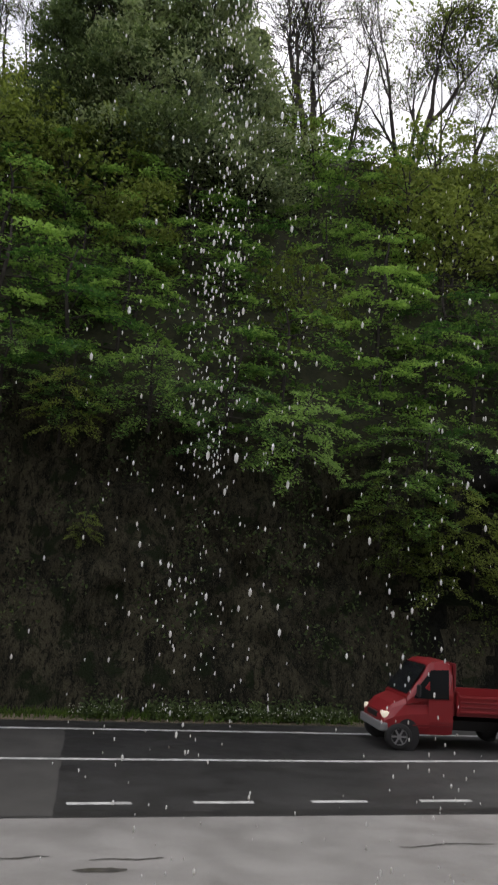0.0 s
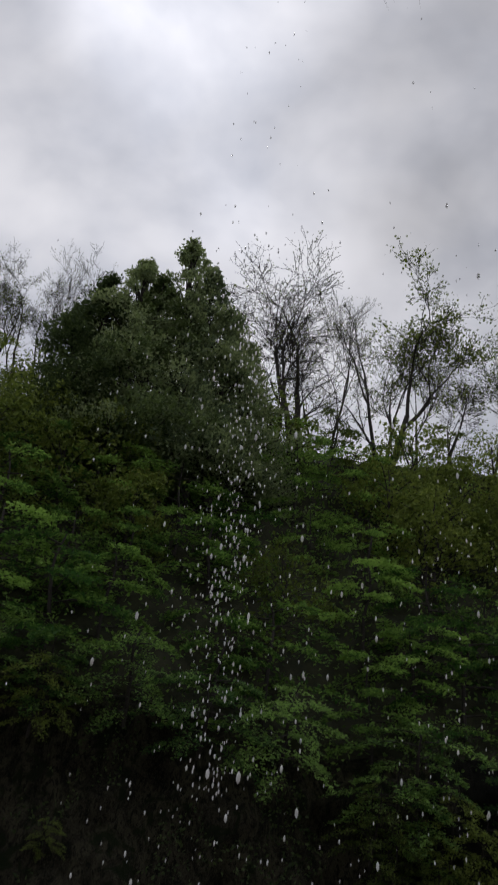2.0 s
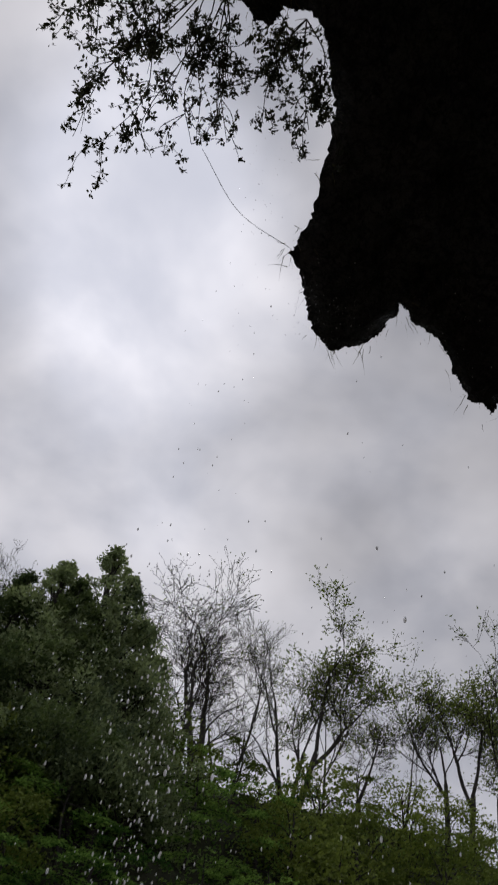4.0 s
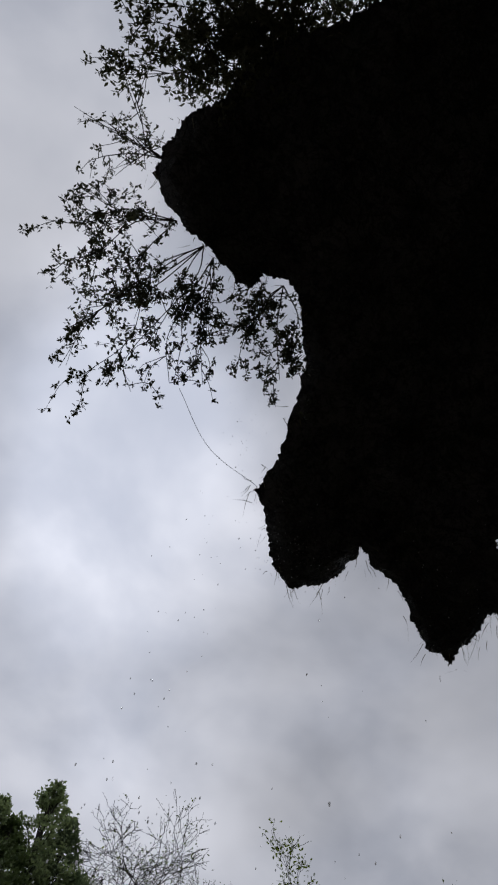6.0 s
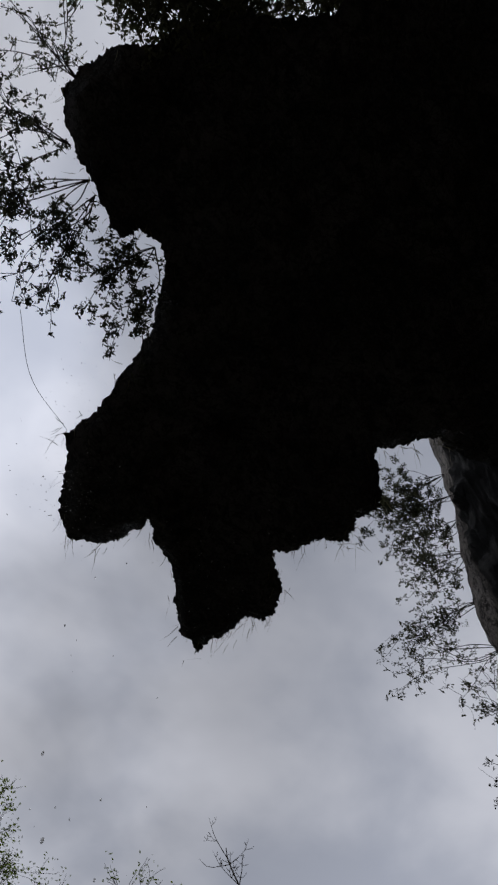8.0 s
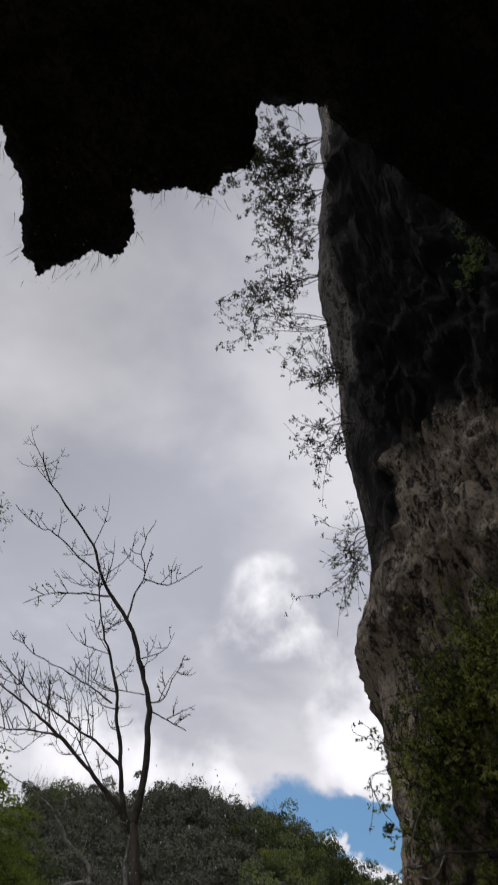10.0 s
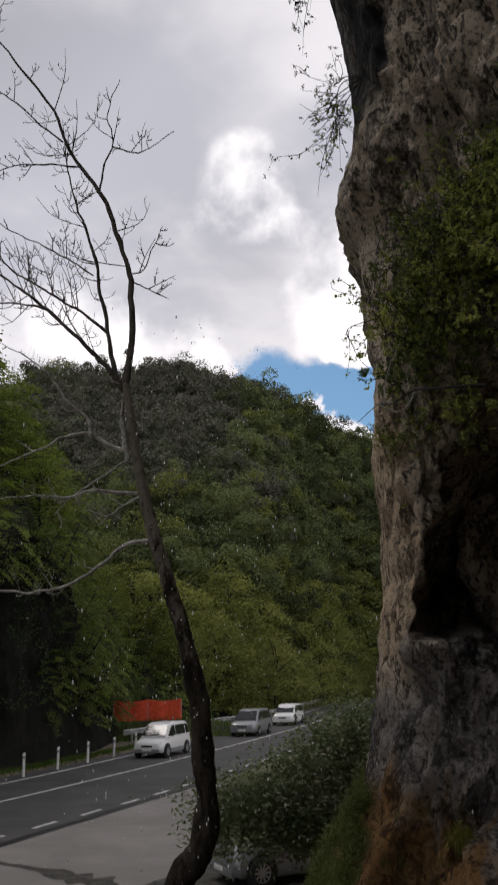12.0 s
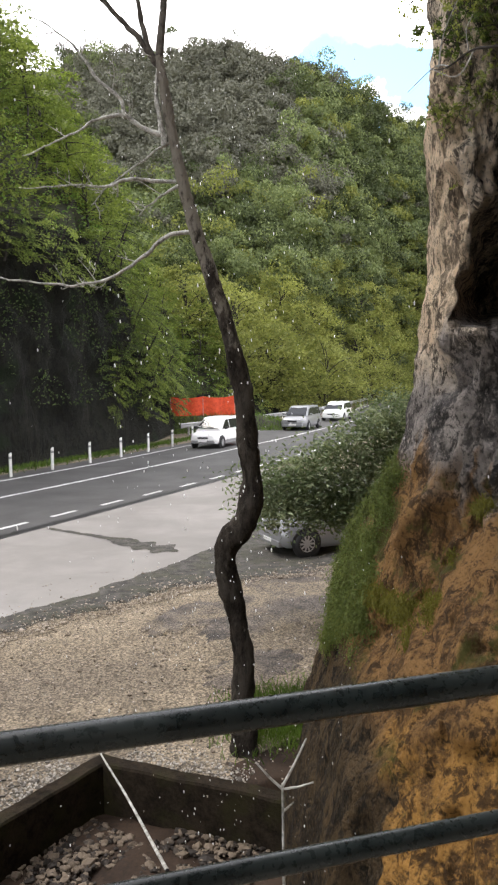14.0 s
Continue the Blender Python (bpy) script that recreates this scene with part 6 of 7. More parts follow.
        data_part("twig", data_mesh("twig", terrace_side + (v - terrace_side) * 0.88, f, mat, smooth=True), t)
    # moss and grass down the tufa's far side, grass at its foot
    spots, seam = CLIFF_SPOTS
    P = spots[rng.integers(0, len(spots), 42000)] + rng.normal(size=(42000, 3)) * 0.035
    tuft("moss", P, 0.065, M_MOSS, "brownish moss and grass hanging on the tufa's damp side", "moss", 0.9, 0.0028)
    P = seam[rng.integers(0, len(seam), 16000)] + rng.normal(size=(16000, 3)) * 0.03
    tuft("moss", P, 0.036, M_YELLOWMOSS, "yellow-green moss in the tufa's groove", "moss", 0.9, 0.003)
    high = spots[spots[:, 2] > 0.9 + 0.5 * noise3(spots, 1.5, 2.0, 2)]
    c = high[rng.integers(0, len(high), 560)]
    c = c - c * [0.018, 0.018, 0] * rng.uniform(0, 1, (560, 1))
    P = (c[:, None] + rng.normal(size=(560, 110, 3)) * [0.045, 0.045, 0.055]).reshape(-1, 3)
    tagged(new("herbs", data_mesh("herbs", *leaves(P, 0.021, 0.3, 0.45, droop=0.4), M_HERB)), "green leafy herbs in clumps on the tufa's damp side", "plants", kind="stuff")
    n = 7000
    c = np.array([(6.35, 6.0), (6.7, 6.0), (7.3, 5.8), (7.9, 6.1), (6.9, 6.4)])[rng.integers(0, 5, n)]
    P = np.column_stack([c + rng.normal(size=(n, 2)) * 0.30, np.full(n, -0.02)])
    P = P[~inside(P[:, 0], P[:, 1], PIT)]
    tuft("grass", P, 0.14, M_GRASS, "green grass tufts at the foot of the cliff", "grass", -1.0, 0.005)
    # roadside grass and low herbs under the bank
    n = 9000
    s = rng.uniform(-6, 60, n)
    P = along(s, np.minimum(toe(s) - 0.1, 24.1) - np.abs(rng.normal(size=n)) * 0.45, 0.0)
    tuft("grass", P, 0.22, M_GRASS, "green verge grass and herbs below the bank", "grass", -1.0, 0.016)
    n = 900
    s = rng.uniform(2, 17, n)
    s = s[noise2(s, s * 0, 0.45, 3.0) > -0.1]
    n = len(s)
    P = along(s, 23.6 - np.abs(rng.normal(size=n)) * 0.35, rng.uniform(0.12, 0.34, n))
    tagged(new("wild_garlic", data_mesh("wild_garlic", *leaves(P, 0.055, 0.5, 0.8), M_FLOWER)), "white wild garlic flowers on the verge", "flowers", kind="stuff")
    # broad dark leaves of the same herbs
    n = 5200
    s = rng.uniform(2.5, 11, n)
    s = s[noise2(s, s * 0, 0.45, 3.0) > -0.15]
    P = along(s, 23.75 - np.abs(rng.normal(size=len(s))) * 0.28, np.abs(rng.normal(size=len(s))) * 0.2)
    tagged(new("herbs", data_mesh("herbs", *leaves(P, 0.15, 0.35, 0.4), M_HOLM)), "lush broad-leaved herbs along the verge", "plants", kind="stuff")
    # leaf litter and ivy on the bank
    n = 34000
    s, d = rng.uniform(-6, 60, n), rng.uniform(0.3, 2.6, n)
    keep = noise2(s, d * 3, 0.5, 12.0) > 0.05
    s, d = s[keep], d[keep]
    P = along(s, toe(s) + d - 0.25, bank_z(s, d))
    tagged(new("ivy", data_mesh("ivy", *leaves(P, 0.13, 0.2), M_HOLM)), "dark ivy and creepers hanging on the rock bank", "ivy", kind="stuff")
    n = 20000
    s, d = rng.uniform(-6, 62, n), rng.uniform(1.8, 14.5, n)
    P = along(s, toe(s) + d - 0.3, bank_z(s, d) + rng.uniform(0.05, 1.0, n))
    tagged(new("undergrowth", data_mesh("undergrowth", *leaves(P, 0.19, 0.5), M_LEAF)), "green undergrowth covering the bank", "undergrowth", kind="stuff")


build_rock_plants()


def build_canes():
    c = thing("cane", pose(0, 0, 0), "thin pale cane leaning in the basin", "cane")
    v, f = tube(spline([(1.62, 1.80, 2.33), (2.4, 3.1, 1.8), (3.28, 4.62, 1.22), (3.9, 5.6, 0.85)], 20), np.full(20, 0.006), 8)
    data_part("stalk", data_mesh("stalk", v, f, M_PALEBARK, smooth=True), c)
    c = thing("dried_plant", pose(0, 0, 0), "pale dead plant stem with short side twigs", "plant")
    for pts, r in (([(2.10, 1.80, 1.1), (2.09, 1.79, 1.9), (2.09, 1.79, 2.42)], 0.007), ([(2.09, 1.79, 2.40), (2.06, 1.82, 2.44), (2.03, 1.85, 2.49)], 0.005), ([(2.09, 1.79, 2.41), (2.11, 1.76, 2.48), (2.14, 1.73, 2.57)], 0.005), ([(2.09, 1.79, 2.40), (2.12, 1.75, 2.41), (2.155, 1.715, 2.425)], 0.0045), ([(2.09, 1.79, 2.325), (2.115, 1.765, 2.355)], 0.0045)):
        v, f = tube(np.array(pts), np.linspace(r, r * 0.6, len(pts)), 6)
        data_part("twig", data_mesh("twig", v, f, M_PALEBARK), c)


build_canes()


# ---------------------------------------------------------------- roadside furniture
def build_posts():
    first = None
    for s in (12.2, 14.7, 17.2, 19.6, 22.1, 24.57, 27.1, 29.75, 32.4, 35.1, 37.8, 40.6, 43.4, 46.2, 49):
        m = Matrix.Translation(along(s, float(np.interp(s, [12, 30, 39.5, 46], [22.0, 22.0, 22.4, 23.2])), -0.02)) @ Matrix.Rotation(radians(random.uniform(-2.5, 2.5)), 4, "X")
        if first is None:
            first = thing("marker_post", m, "short white roadside marker post on the verge", "post", "marker posts along the road")
            bm = box(bmesh.new(), (-0.055, -0.035, 0), (0.055, 0.035, 0.92), 0.015)
            for v in bm.verts:
                if v.co.z > 0.85:
                    v.co.z += v.co.x * 0.5
            part("shaft", bm, M_WHITEPOST, first)
            part("band", box(bmesh.new(), (-0.058, -0.038, 0.70), (0.058, 0.038, 0.80), 0.004), M_GREYP, first, "dark band")
        else:
            copy_thing(first, m)


build_posts()


def build_guardrail():
    g = thing("guardrail", pose(0, 0, 0), "grey steel guardrail along the far side of the road", "guardrail")
    s = np.linspace(45, 165, 86)
    n = np.interp(s, [45, 50, 57, 62, 165], [25.6, 25.0, 24.2, 23.3, 23.3])
    prof = [(0.0, 0.46), (0.0, 0.50), (-0.07, 0.53), (-0.07, 0.57), (0.0, 0.60), (0.0, 0.64), (-0.07, 0.67), (-0.07, 0.72), (0.0, 0.76)]
    V = np.stack([along(s, n + a, z) for a, z in prof] + [along(s, n + 0.02, z) for _, z in prof[::-1]], 1)
    data_part("beam", data_mesh("beam", V.reshape(-1, 3), grid_faces(len(s), V.shape[1], True), M_STEEL), g)
    me = None
    for q in np.arange(46, 165, 3.0):
        nn = float(np.interp(q, [45, 50, 57, 62, 165], [25.6, 25.0, 24.2, 23.3, 23.3]))
        ob = new("post", me) if me else part("post", box(bmesh.new(), (-0.05, 0.03, -0.1), (0.05, 0.12, 0.74)), M_STEEL, g)
        me = ob.data
        ob.parent = g
        ob.matrix_world = Matrix.Translation(along(q, nn)) @ Matrix.Rotation(radians(road_turn(q)), 4, "Z")


build_guardrail()


def build_net():
    t = thing("safety_net", pose(0, 0, 0), "orange plastic safety net fence beside the bank", "fence")
    a, b = np.array([36.7, 45.0]), np.array([40.6, 42.6])
    k, rows_ = 40, 9
    u = np.linspace(0, 1, k)
    V = []
    for j in range(rows_):
        h = j / (rows_ - 1)
        sag = 0.05 * np.sin(u * 9) * h + 0.04 * np.sin(u * 23 + 2)
        x = a[0] + (b[0] - a[0]) * u
        y = a[1] + (b[1] - a[1]) * u
        V.append(np.stack([x + sag * 0.6, y + sag, 0.95 + (1.33 - 0.12 * np.abs(np.sin(u * 6.3))) * h], 1))
    V = np.stack(V)
    back = V + [0.012, 0.02, 0]
    v = np.concatenate([V.reshape(-1, 3), back.reshape(-1, 3)])
    f = grid_faces(rows_, k)
    data_part("mesh_sheet", data_mesh("mesh_sheet", v, np.concatenate([f, f[:, ::-1] + rows_ * k]), M_ORANGE, smooth=True), t)
    for i in (0.01, 0.5, 0.99):
        p = a + (b - a) * i
        pipe("stake", Vector((p[0], p[1], 0.4)), Vector((p[0], p[1], 2.3)), 0.02, M_STEEL, t, 6)
    # the grassy rise that it stands on
    d = (b - a) / np.linalg.norm(b - a)
    w = np.array([-d[1], d[0]])
    u, c = np.meshgrid(np.linspace(-4.5, 9.0, 40), np.linspace(-3.6, 4.2, 20), indexing="ij")
    hgt = 1.0 * np.exp(-((c - 0.4) / 1.7) ** 2) * np.clip((u + 4.5) / 2.5, 0, 1) * np.clip((9.0 - u) / 2.5, 0, 1)
    X, Y = a[0] + d[0] * u + w[0] * c, a[1] + d[1] * u + w[1] * c
    hgt = hgt * (1 + 0.2 * noise2(X, Y, 0.6, 4.0)) - 0.08
    me = data_mesh("grass_rise", np.stack([X, Y, hgt], -1).reshape(-1, 3), grid_faces(40, 20), M_SOIL, smooth=True)
    tagged(new("grass_rise", me), "low grassy rise beside the road below the bank", "verge", kind="structure")
    pick = rng.integers(0, X.size, 9000)
    P = np.stack([X, Y, hgt], -1).reshape(-1, 3)[pick] + rng.normal(size=(9000, 3)) * [0.2, 0.2, 0.01]
    tuft("grass", P, 0.30, M_GRASS, "green grass on the rise below the net", "grass", -1.0, 0.016)


build_net()


# ---------------------------------------------------------------- vehicles (x forward, y left, z up)
def hull(stations, sides=None):
    """Closed loft: each station (x, half width low, half width high, z low, z high)."""
    rings = []
    for x, w0, w1, z0, z1 in stations:
        h = z1 - z0
        prof = [(-w0 * 0.92, z0), (-w0, z0 + 0.18 * h), (-w0, z0 + 0.55 * h), (-w1, z1 - 0.14 * h), (-w1 * 0.9, z1 - 0.02 * h), (-w1 * 0.5, z1), (w1 * 0.5, z1), (w1 * 0.9, z1 - 0.02 * h), (w1, z1 - 0.14 * h), (w0, z0 + 0.55 * h), (w0, z0 + 0.18 * h), (w0 * 0.92, z0)]
        rings.append([(x, y, z) for y, z in prof])
    bm = bmesh.new()
    vr = [[bm.verts.new(p) for p in r] for r in rings]
    for a, b in zip(vr, vr[1:]):
        for i in range(12):
            bm.faces.new((a[i], b[i], b[(i + 1) % 12], a[(i + 1) % 12]))
    bm.faces.new(vr[0])
    bm.faces.new(vr[-1][::-1])
    return bm


def cabin_hull(stations):
    """Glasshouse: straight sides that lean in towards the roof."""
    bm = bmesh.new()
    vr = []
    for x, w0, w1, z0, z1 in stations:
        h = z1 - z0
        prof = [(-w0, z0), (-w1, z1 - 0.10 * h), (-w1 * 0.86, z1 - 0.01), (0, z1), (w1 * 0.86, z1 - 0.01), (w1, z1 - 0.10 * h), (w0, z0)]
        vr.append([bm.verts.new((x, y, z)) for y, z in prof])
    for a, b in zip(vr, vr[1:]):
        for i in range(7):
            bm.faces.new((a[i], b[i], b[(i + 1) % 7], a[(i + 1) % 7]))
    bm.faces.new(vr[0])
    bm.faces.new(vr[-1][::-1])
    return bm


def wheel(parent, x, y, r, w, spokes=8, rim=None):
    t = new("wheel")
    t.parent = parent
    t.location = (x, y, r)
    side = 1 if y > 0 else -1
    a = np.linspace(0, 2 * np.pi, 28, endpoint=False)
    prof = [(r * 0.62, -w / 2), (r * 0.9, -w / 2), (r, -w * 0.36), (r, w * 0.36), (r * 0.9, w / 2), (r * 0.62, w / 2)]
    V = np.stack([np.stack([np.cos(a) * q, np.full_like(a, z), np.sin(a) * q], 1) for q, z in prof])
    data_part("tyre", data_mesh("tyre", V.reshape(-1, 3), np.concatenate([grid_faces(6, 28, True)]), M_TYRE, smooth=True), t)
    bm = bmesh.new()
    bmesh.ops.create_cone(bm, cap_ends=True, segments=24, radius1=r * 0.63, radius2=r * 0.60, depth=w * 0.5, matrix=Matrix.Rotation(radians(90), 4, "X"))
    part("wheel_well", bm, M_BLACK, t)
    bm = bmesh.new()
    for k in range(spokes):
        b2 = bmesh.new()
        box(b2, (0.02, -0.012, -0.022), (r * 0.62, 0.012, 0.022))
        b2.transform(Matrix.Translation((0, side * w * 0.34, 0)) @ Matrix.Rotation(2 * math.pi * k / spokes, 4, "Y"))
        tmp = bpy.data.meshes.new("tmp")
        b2.to_mesh(tmp)
        b2.free()
        bm.from_mesh(tmp)
        bpy.data.meshes.remove(tmp)
    bmesh.ops.create_cone(bm, cap_ends=True, segments=12, radius1=0.06, radius2=0.05, depth=0.04, matrix=Matrix.Translation((0, side * w * 0.36, 0)) @ Matrix.Rotation(radians(90), 4, "X"))
    v, f = tube(np.array([(math.cos(q) * r * 0.61, side * w * 0.36, math.sin(q) * r * 0.61) for q in np.linspace(0, 2 * math.pi, 25)]), np.full(25, 0.014), 5)
    tmp = data_mesh("tmp", v, f, M_RIM)
    bm.from_mesh(tmp)
    bpy.data.meshes.remove(tmp)
    part("rim", bm, rim or M_RIM, t)
    return t


def pane(name, pts, mat, parent, thick=0.012, label=""):
    """A flat panel through the corner points, with thickness."""
    bm = bmesh.new()
    vs = [bm.verts.new(p) for p in pts]
    f = bm.faces.new(vs)
    bmesh.ops.recalc_face_normals(bm, faces=bm.faces)
    n = f.normal.copy()
    r = bmesh.ops.extrude_face_region(bm, geom=[f])
    for v in r["geom"]:
        if isinstance(v, bmesh.types.BMVert):
            v.co += n * thick
    return part(name, bm, mat, parent, label)


def hatchback(name, m, paint, label, length=3.6, width=1.6, height=1.54, wheelr=0.29, wheelbase=2.3, nose_z=0.86, cladding=True, spokes=8, group=""):
    t = thing(name, m, label, "car", group)
    L, W, H = length / 2, width / 2, height
    x0, x1 = -L, L
    belt = 0.60 * H
    body = part("body", hull([(x0, W * 0.86, W * 0.84, 0.34, belt * 0.96), (x0 + 0.10, W * 0.97, W * 0.93, 0.24, belt), (x0 + 0.6, W, W * 0.95, 0.2, belt), (0.35, W, W * 0.95, 0.2, belt), (L * 0.55, W, W * 0.92, 0.2, nose_z + 0.02), (x1 - 0.18, W * 0.95, W * 0.86, 0.24, nose_z - 0.08), (x1, W * 0.80, W * 0.74, 0.34, nose_z - 0.2)]), paint, t, smooth=True)
    body.modifiers.new("bevel", "BEVEL").width = 0.02
    rw = W * 0.76
    cabin = part("cabin", cabin_hull([(x0 + 0.06, W * 0.93, rw * 0.90, belt - 0.06, H * 0.92), (x0 + 0.28, W * 0.94, rw, belt - 0.06, H * 0.985), (-0.1, W * 0.94, rw, belt - 0.06, H), (0.32, W * 0.94, rw, belt - 0.06, H * 0.985), (0.52, W * 0.94, rw * 0.96, belt - 0.06, H * 0.93), (L * 0.60, W * 0.92, rw, belt - 0.08, belt + 0.02)]), paint, t, smooth=False)
    yb, yt = W * 0.925, rw * 1.0 + 0.022
    zt, zb = H * 0.905, belt + 0.03
    for sd in (1, -1):
        for a, b, c, d in ((L * 0.52, 0.30, 0.02, 0.02), (-0.04, -0.04, x0 + 0.62, x0 + 0.62), (x0 + 0.54, x0 + 0.54, x0 + 0.16, x0 + 0.24)):
            pane("side_window", [(a, sd * yb, zb), (b, sd * yt, zt), (d, sd * yt, zt), (c, sd * yb, zb)], M_GLASS, t)
        pane("headlight", [(x1 - 0.015, sd * W * 0.40, nose_z - 0.34), (x1 - 0.015, sd * W * 0.44, nose_z - 0.19), (x1 - 0.17, sd * W * 0.86, nose_z - 0.13), (x1 - 0.14, sd * W * 0.84, nose_z - 0.30)], M_LAMP, t, 0.02, "clear headlight")
        pane("tail_light", [(x0 - 0.01, sd * W * 0.72, 0.62), (x0 - 0.01, sd * W * 0.72, 0.95), (x0 + 0.02, sd * W * 0.90, 0.95), (x0 + 0.02, sd * W * 0.90, 0.62)], M_TAIL, t, 0.02, "red tail light")
        part("mirror", box(bmesh.new(), (L * 0.42, sd * (W + 0.09) - 0.08, belt + 0.02), (L * 0.42 + 0.1, sd * (W + 0.09) + 0.08, belt + 0.15), 0.02), paint if not cladding else M_BLACK, t)
        if cladding:
            part("side_trim", box(bmesh.new(), (-wheelbase / 2 + 0.36, sd * W - 0.03, 0.22), (wheelbase / 2 - 0.36, sd * W + 0.03, 0.40), 0.015), M_GREYP, t, "dark plastic side trim")
        for x in (-wheelbase / 2 - 0.03, wheelbase / 2 - 0.03):
            bm = bmesh.new()
            bmesh.ops.create_cone(bm, cap_ends=True, segments=28, radius1=wheelr + 0.06, radius2=wheelr + 0.06, depth=0.06, matrix=Matrix.Translation((x, sd * (W - 0.024), wheelr + 0.01)) @ Matrix.Rotation(radians(90), 4, "X"))
            part("wheel_arch", bm, M_BLACK, t, "black wheel arch")
            wheel(t, x, sd * (W - 0.055), wheelr, 0.19, spokes)
    pane("windscreen", [(L * 0.60 + 0.015, -W * 0.80, belt + 0.05), (L * 0.60 + 0.015, W * 0.80, belt + 0.05), (0.50, rw * 0.86, H * 0.92), (0.50, -rw * 0.86, H * 0.92)], M_GLASS, t, 0.02)
    pane("rear_window", [(x0 + 0.045, -W * 0.74, belt + 0.06), (x0 + 0.045, W * 0.74, belt + 0.06), (x0 + 0.06, rw * 0.8, H * 0.88), (x0 + 0.06, -rw * 0.8, H * 0.88)], M_GLASS, t, 0.02)
    part("bumper", box(bmesh.new(), (x1 - 0.12, -W * 0.80, 0.26), (x1 + 0.035, W * 0.80, 0.42), 0.03), M_GREYP if cladding else paint, t, "front bumper")
    part("grille", box(bmesh.new(), (x1 - 0.06, -W * 0.36, nose_z - 0.36), (x1 + 0.012, W * 0.36, nose_z - 0.27), 0.008), M_BLACK, t, "black grille slot")
    part("number_plate", box(bmesh.new(), (x1 + 0.03, -0.25, 0.34), (x1 + 0.045, 0.25, 0.44), 0.004), M_WHITE, t)
    part("rear_bumper", box(bmesh.new(), (x0 - 0.03, -W * 0.84, 0.26), (x0 + 0.12, W * 0.84, 0.44), 0.03), M_GREYP if cladding else paint, t)
    return t


def flatbed_truck(m):
    t = thing("truck", m, "red single-cab dropside truck with an empty bed on the road", "truck")
    W = 0.96
    part("cab", hull([(-0.05, W, W * 0.90, 0.42, 2.18), (0.10, W, W * 0.92, 0.40, 2.25), (0.62, W, W * 0.90, 0.40, 2.26), (0.84, W, W * 0.88, 0.40, 2.16)]), M_RED, t, smooth=False)
    part("bonnet", hull([(0.80, W, W * 0.90, 0.40, 1.36), (1.60, W, W * 0.92, 0.40, 1.28), (2.05, W * 0.98, W * 0.88, 0.42, 1.12), (2.36, W * 0.92, W * 0.80, 0.44, 0.90), (2.42, W * 0.86, W * 0.74, 0.46, 0.76)]), M_RED, t, smooth=False)
    part("windscreen_frame", hull([(0.80, W, W * 0.88, 1.10, 2.16), (1.10, W * 0.99, W * 0.90, 1.10, 1.80), (1.58, W * 0.97, W * 0.92, 1.10, 1.33)]), M_RED, t)
    pane("windscreen", [(1.57, -W * 0.84, 1.40), (1.57, W * 0.84, 1.40), (0.88, W * 0.80, 2.13), (0.88, -W * 0.80, 2.13)], M_GLASS, t, 0.02)
    for sd in (1, -1):
        pane("side_window", [(0.12, sd * (W + 0.006), 1.30), (1.36, sd * (W + 0.006), 1.30), (1.24, sd * (W - 0.015), 1.55), (0.74, sd * (W - 0.06), 2.02), (0.12, sd * (W - 0.06), 2.04)], M_GLASS, t, 0.012)
        pane("door_seam", [(-0.02, sd * (W + 0.008), 0.62), (1.38, sd * (W + 0.008), 0.62), (1.38, sd * (W + 0.008), 0.645), (-0.02, sd * (W + 0.008), 0.645)], M_REDDARK, t, 0.006)
        part("mirror", box(bmesh.new(), (1.22, sd * (W + 0.16) - 0.09, 1.36), (1.32, sd * (W + 0.16) + 0.09, 1.66), 0.03), M_BLACK, t)
        part("headlight", box(bmesh.new(), (2.16, sd * 0.72 - 0.15, 0.76), (2.385, sd * 0.72 + 0.15, 0.93), 0.05), M_HEADON, t, "lit headlight")
        for x, r in ((1.28, 0.33), (-1.80, 0.33)):
            wheel(t, x, sd * 0.89, r, 0.22, 6, M_GREYP)
        bm = bmesh.new()
        bmesh.ops.create_cone(bm, cap_ends=True, segments=28, radius1=0.42, radius2=0.42, depth=0.05, matrix=Matrix.Translation((1.556, sd * (W - 0.018), 0.36)) @ Matrix.Rotation(radians(90), 4, "X"))
        part("wheel_arch", bm, M_BLACK, t, "black wheel arch")
        v, f = tube(np.array([(-1.563 + math.cos(a) * 0.37, sd * 0.90, 0.34 + math.sin(a) * 0.42) for a in np.linspace(0.1, 3.04, 16)]), np.full(16, 0.03), 6)
        data_part("mudguard", data_mesh("mudguard", v, f, M_GREYP), t)
        side = part("side_board", box(bmesh.new(), (-2.72, sd * 1.0 - 0.02, 0.98), (-0.22, sd * 1.0 + 0.02, 1.42), 0.008), M_RED, t)
        for z in (1.02, 1.13, 1.25, 1.37):
            part("rib", box(bmesh.new(), (-2.70, sd * 1.028 - 0.012, z - 0.022), (-0.24, sd * 1.028 + 0.012, z + 0.022), 0.006), M_REDDARK if z in (1.13, 1.25) else M_RED, side)
        part("fuel_box" if sd > 0 else "battery_box", box(bmesh.new(), (-2.25, sd * 0.80 - 0.12, 0.55), (-1.85, sd * 0.80 + 0.12, 0.80), 0.02), M_GREYP, t)
    part("bumper", box(bmesh.new(), (2.20, -W * 0.95, 0.44), (2.50, W * 0.95, 0.66), 0.05), M_GREYP, t, "grey plastic front bumper")
    part("grille", box(bmesh.new(), (2.36, -W * 0.42, 0.72), (2.44, W * 0.42, 0.86), 0.02), M_BLACK, t)
    part("tailgate", box(bmesh.new(), (-2.76, -1.0, 0.98), (-2.72, 1.0, 1.42), 0.008), M_RED, t)
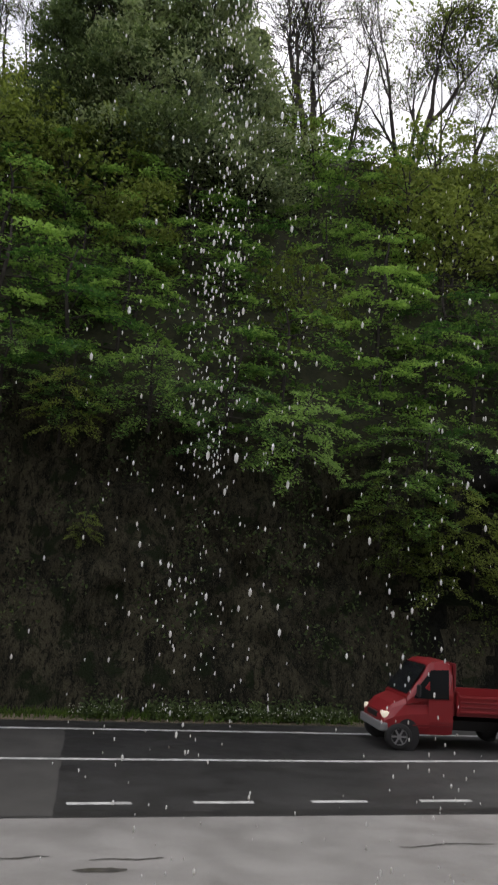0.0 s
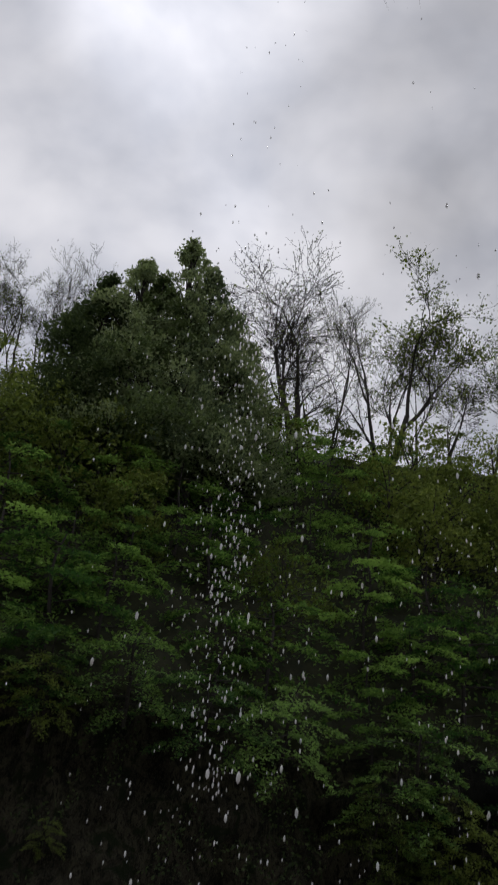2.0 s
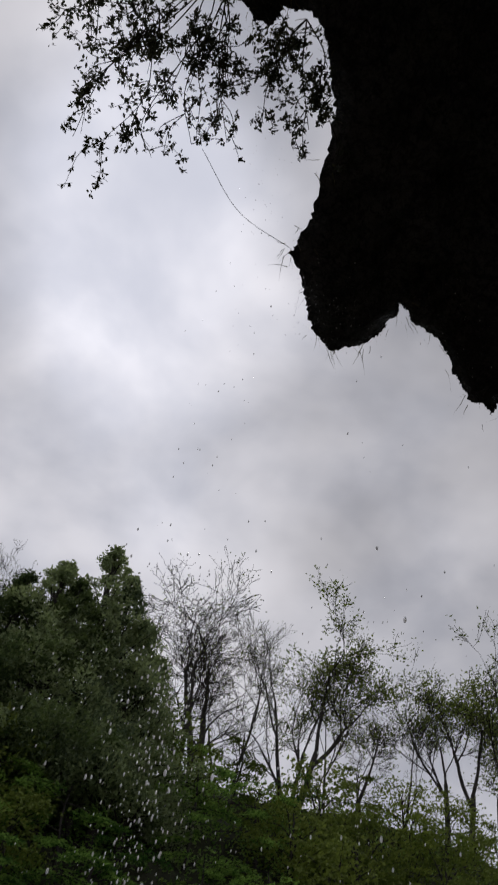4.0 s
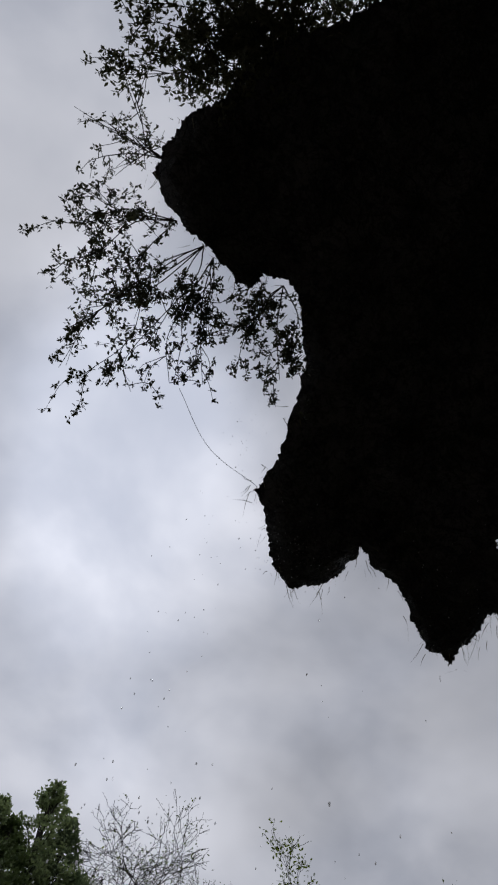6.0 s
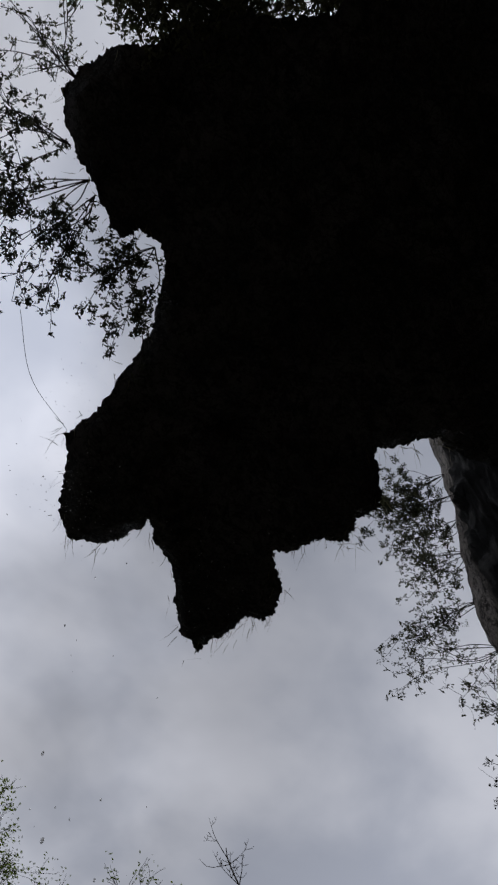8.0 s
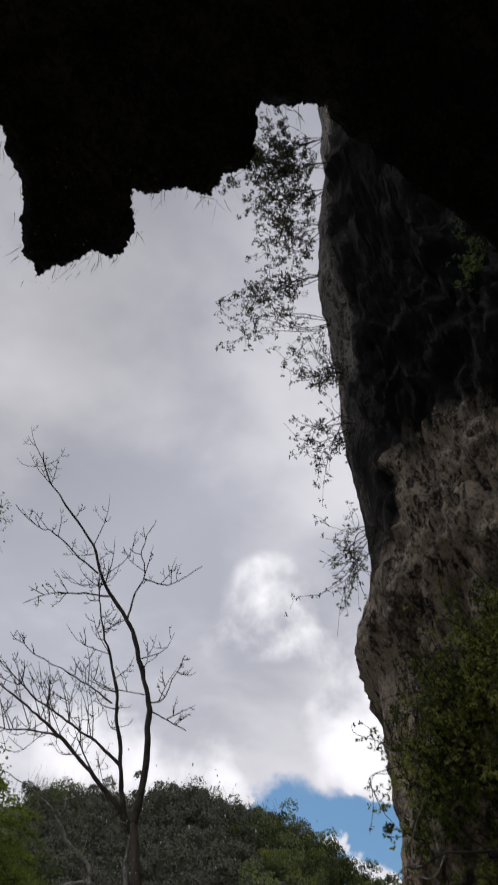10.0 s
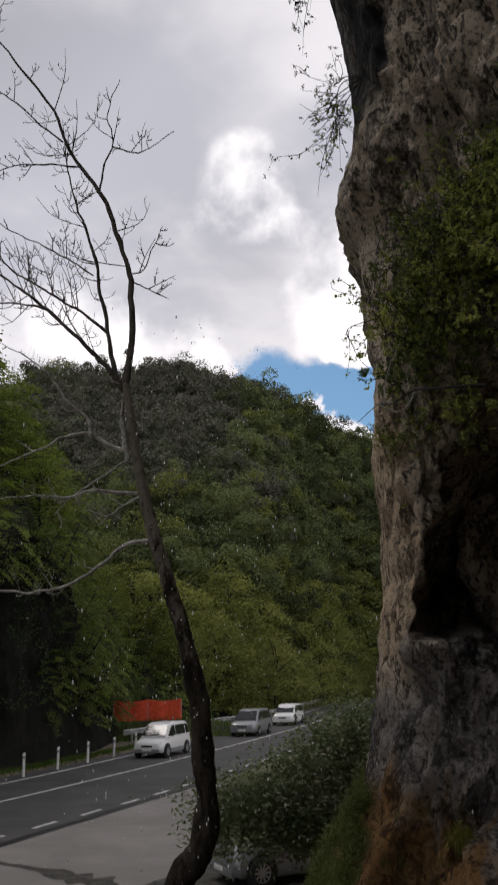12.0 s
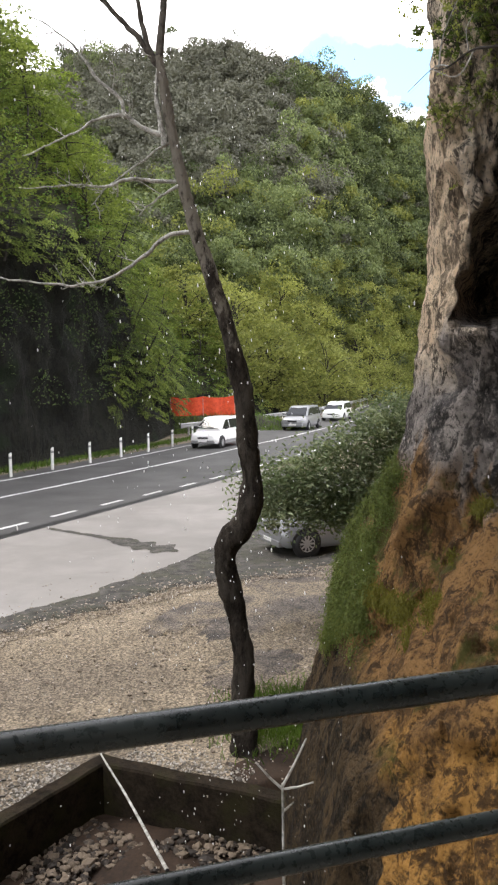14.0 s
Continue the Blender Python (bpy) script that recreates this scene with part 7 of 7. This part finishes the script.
    part("headboard", box(bmesh.new(), (-0.22, -1.0, 0.98), (-0.17, 1.0, 1.50), 0.008), M_RED, t)
    part("bed_floor", box(bmesh.new(), (-2.72, -0.98, 0.90), (-0.17, 0.98, 0.98), 0.008), M_REDDARK, t)
    part("rear_post", box(bmesh.new(), (-0.16, -0.90, 0.9), (-0.08, 0.90, 2.22), 0.02), M_REDDARK, t)
    part("chassis", box(bmesh.new(), (-2.6, -0.42, 0.46), (1.6, 0.42, 0.72), 0.02), M_BLACK, t)
    # short cab and long bed
    for ob in [o for o in t.children_recursive if o.type == "MESH" and o.parent.name.split(".")[0] != "wheel"]:
        for v in ob.data.vertices:
            x = v.co.x + 0.17
            v.co.x = -0.17 + x * (0.72 if x > 0 else 1.05)
    return t


def on_road(s, n, back=False):
    p = along(s, n)
    return Matrix.Translation((p[0], p[1], 0.006)) @ Matrix.Rotation(radians(road_turn(s) + (180 if back else 0)), 4, "Z")


flatbed_truck(on_road(11.15, 20.15, True) @ Matrix.Rotation(radians(-8), 4, "Z") @ Matrix.Diagonal((1, 1, 0.95, 1)))
hatchback("car", on_road(39.0, 20.2, True), M_WHITE, "small white tall hatchback with dark side trim on the road", 3.55, 1.6, 1.56, group="cars on the road")
hatchback("car", on_road(52.6, 20.0, True), M_SILVER, "pale silver compact car on the road", 4.0, 1.75, 1.58, nose_z=0.92, cladding=False, group="cars on the road")
hatchback("car", on_road(63.2, 20.2, True), M_WHITE, "white hatchback on the road", 3.9, 1.7, 1.48, cladding=False, group="cars on the road")
hatchback("parked_car", Matrix.Translation((14.18, 11.45, 0.0)) @ Matrix.Rotation(radians(157), 4, "Z") @ Matrix.Scale(0.80, 4), M_SILVER, "silver car with spoked alloy wheels parked under the bush", 4.3, 1.8, 1.62, 0.34, 3.0, 0.98, False, 10)


# ---------------------------------------------------------------- falling water
def build_drops():
    q = np.random.default_rng(21)
    bm = bmesh.new()
    bmesh.ops.create_icosphere(bm, subdivisions=1, radius=1)
    base = np.array([v.co[:] for v in bm.verts])
    faces = np.array([[v.index for v in f.verts] for f in bm.faces])
    bm.free()
    P = []
    # the last three groups sit just under the lip, added as its wet glints
    for x, y, n, sp, z0, z1 in ((-0.56, 6.2, 420, 0.11, 4.4, 9.4), (-0.58, 6.2, 420, 0.28, 2.4, 9.4), (-0.62, 6.25, 360, 0.65, 1.4, 9.2), (-0.58, 6.2, 110, 0.25, 9.4, 21.0), (1.14, 6.2, 300, 0.32, 1.5, 9.4), (0.95, 6.0, 150, 0.75, 1.5, 9.4), (1.14, 6.2, 24, 0.26, 9.4, 18.0), (3.5, 3.55, 520, 0.36, -0.4, 6.0), (3.2, 3.35, 300, 0.65, -0.4, 5.0), (0.12, 2.85, 130, 0.16, 8.72, 8.96), (1.2, 2.9, 60, 0.3, 8.75, 8.96), (-0.9, 0.75, 40, 0.15, 8.75, 8.96)):
        z = q.uniform(0, 1, n) ** 0.9 * (z1 - z0) + z0
        P.append(np.column_stack([x + q.normal(size=n) * sp, y + q.normal(size=n) * sp, z]))
    P = np.concatenate(P)
    P = P[np.hypot(P[:, 0], P[:, 1]) > 1.2]
    near = np.where((P[:, 0] > 1.5) & (P[:, 2] < 6), 0.42, np.where(P[:, 1] < 3.6, 0.36, 1.0))[:, None, None]
    n = len(P)
    r = 0.0056 * np.exp(q.normal(size=(n, 1, 1)) * 0.36) * near
    v = base[None] * r * np.array([1, 1, 2.4]) + P[:, None]
    f = faces[None] + (np.arange(n) * len(base))[:, None, None]
    me = data_mesh("water_drops", v.reshape(-1, 3), f.reshape(-1, 3), M_WATER, smooth=True)
    tagged(new("water_drops", me), "clear water drops falling from the overhang", "water", kind="stuff")


build_drops()
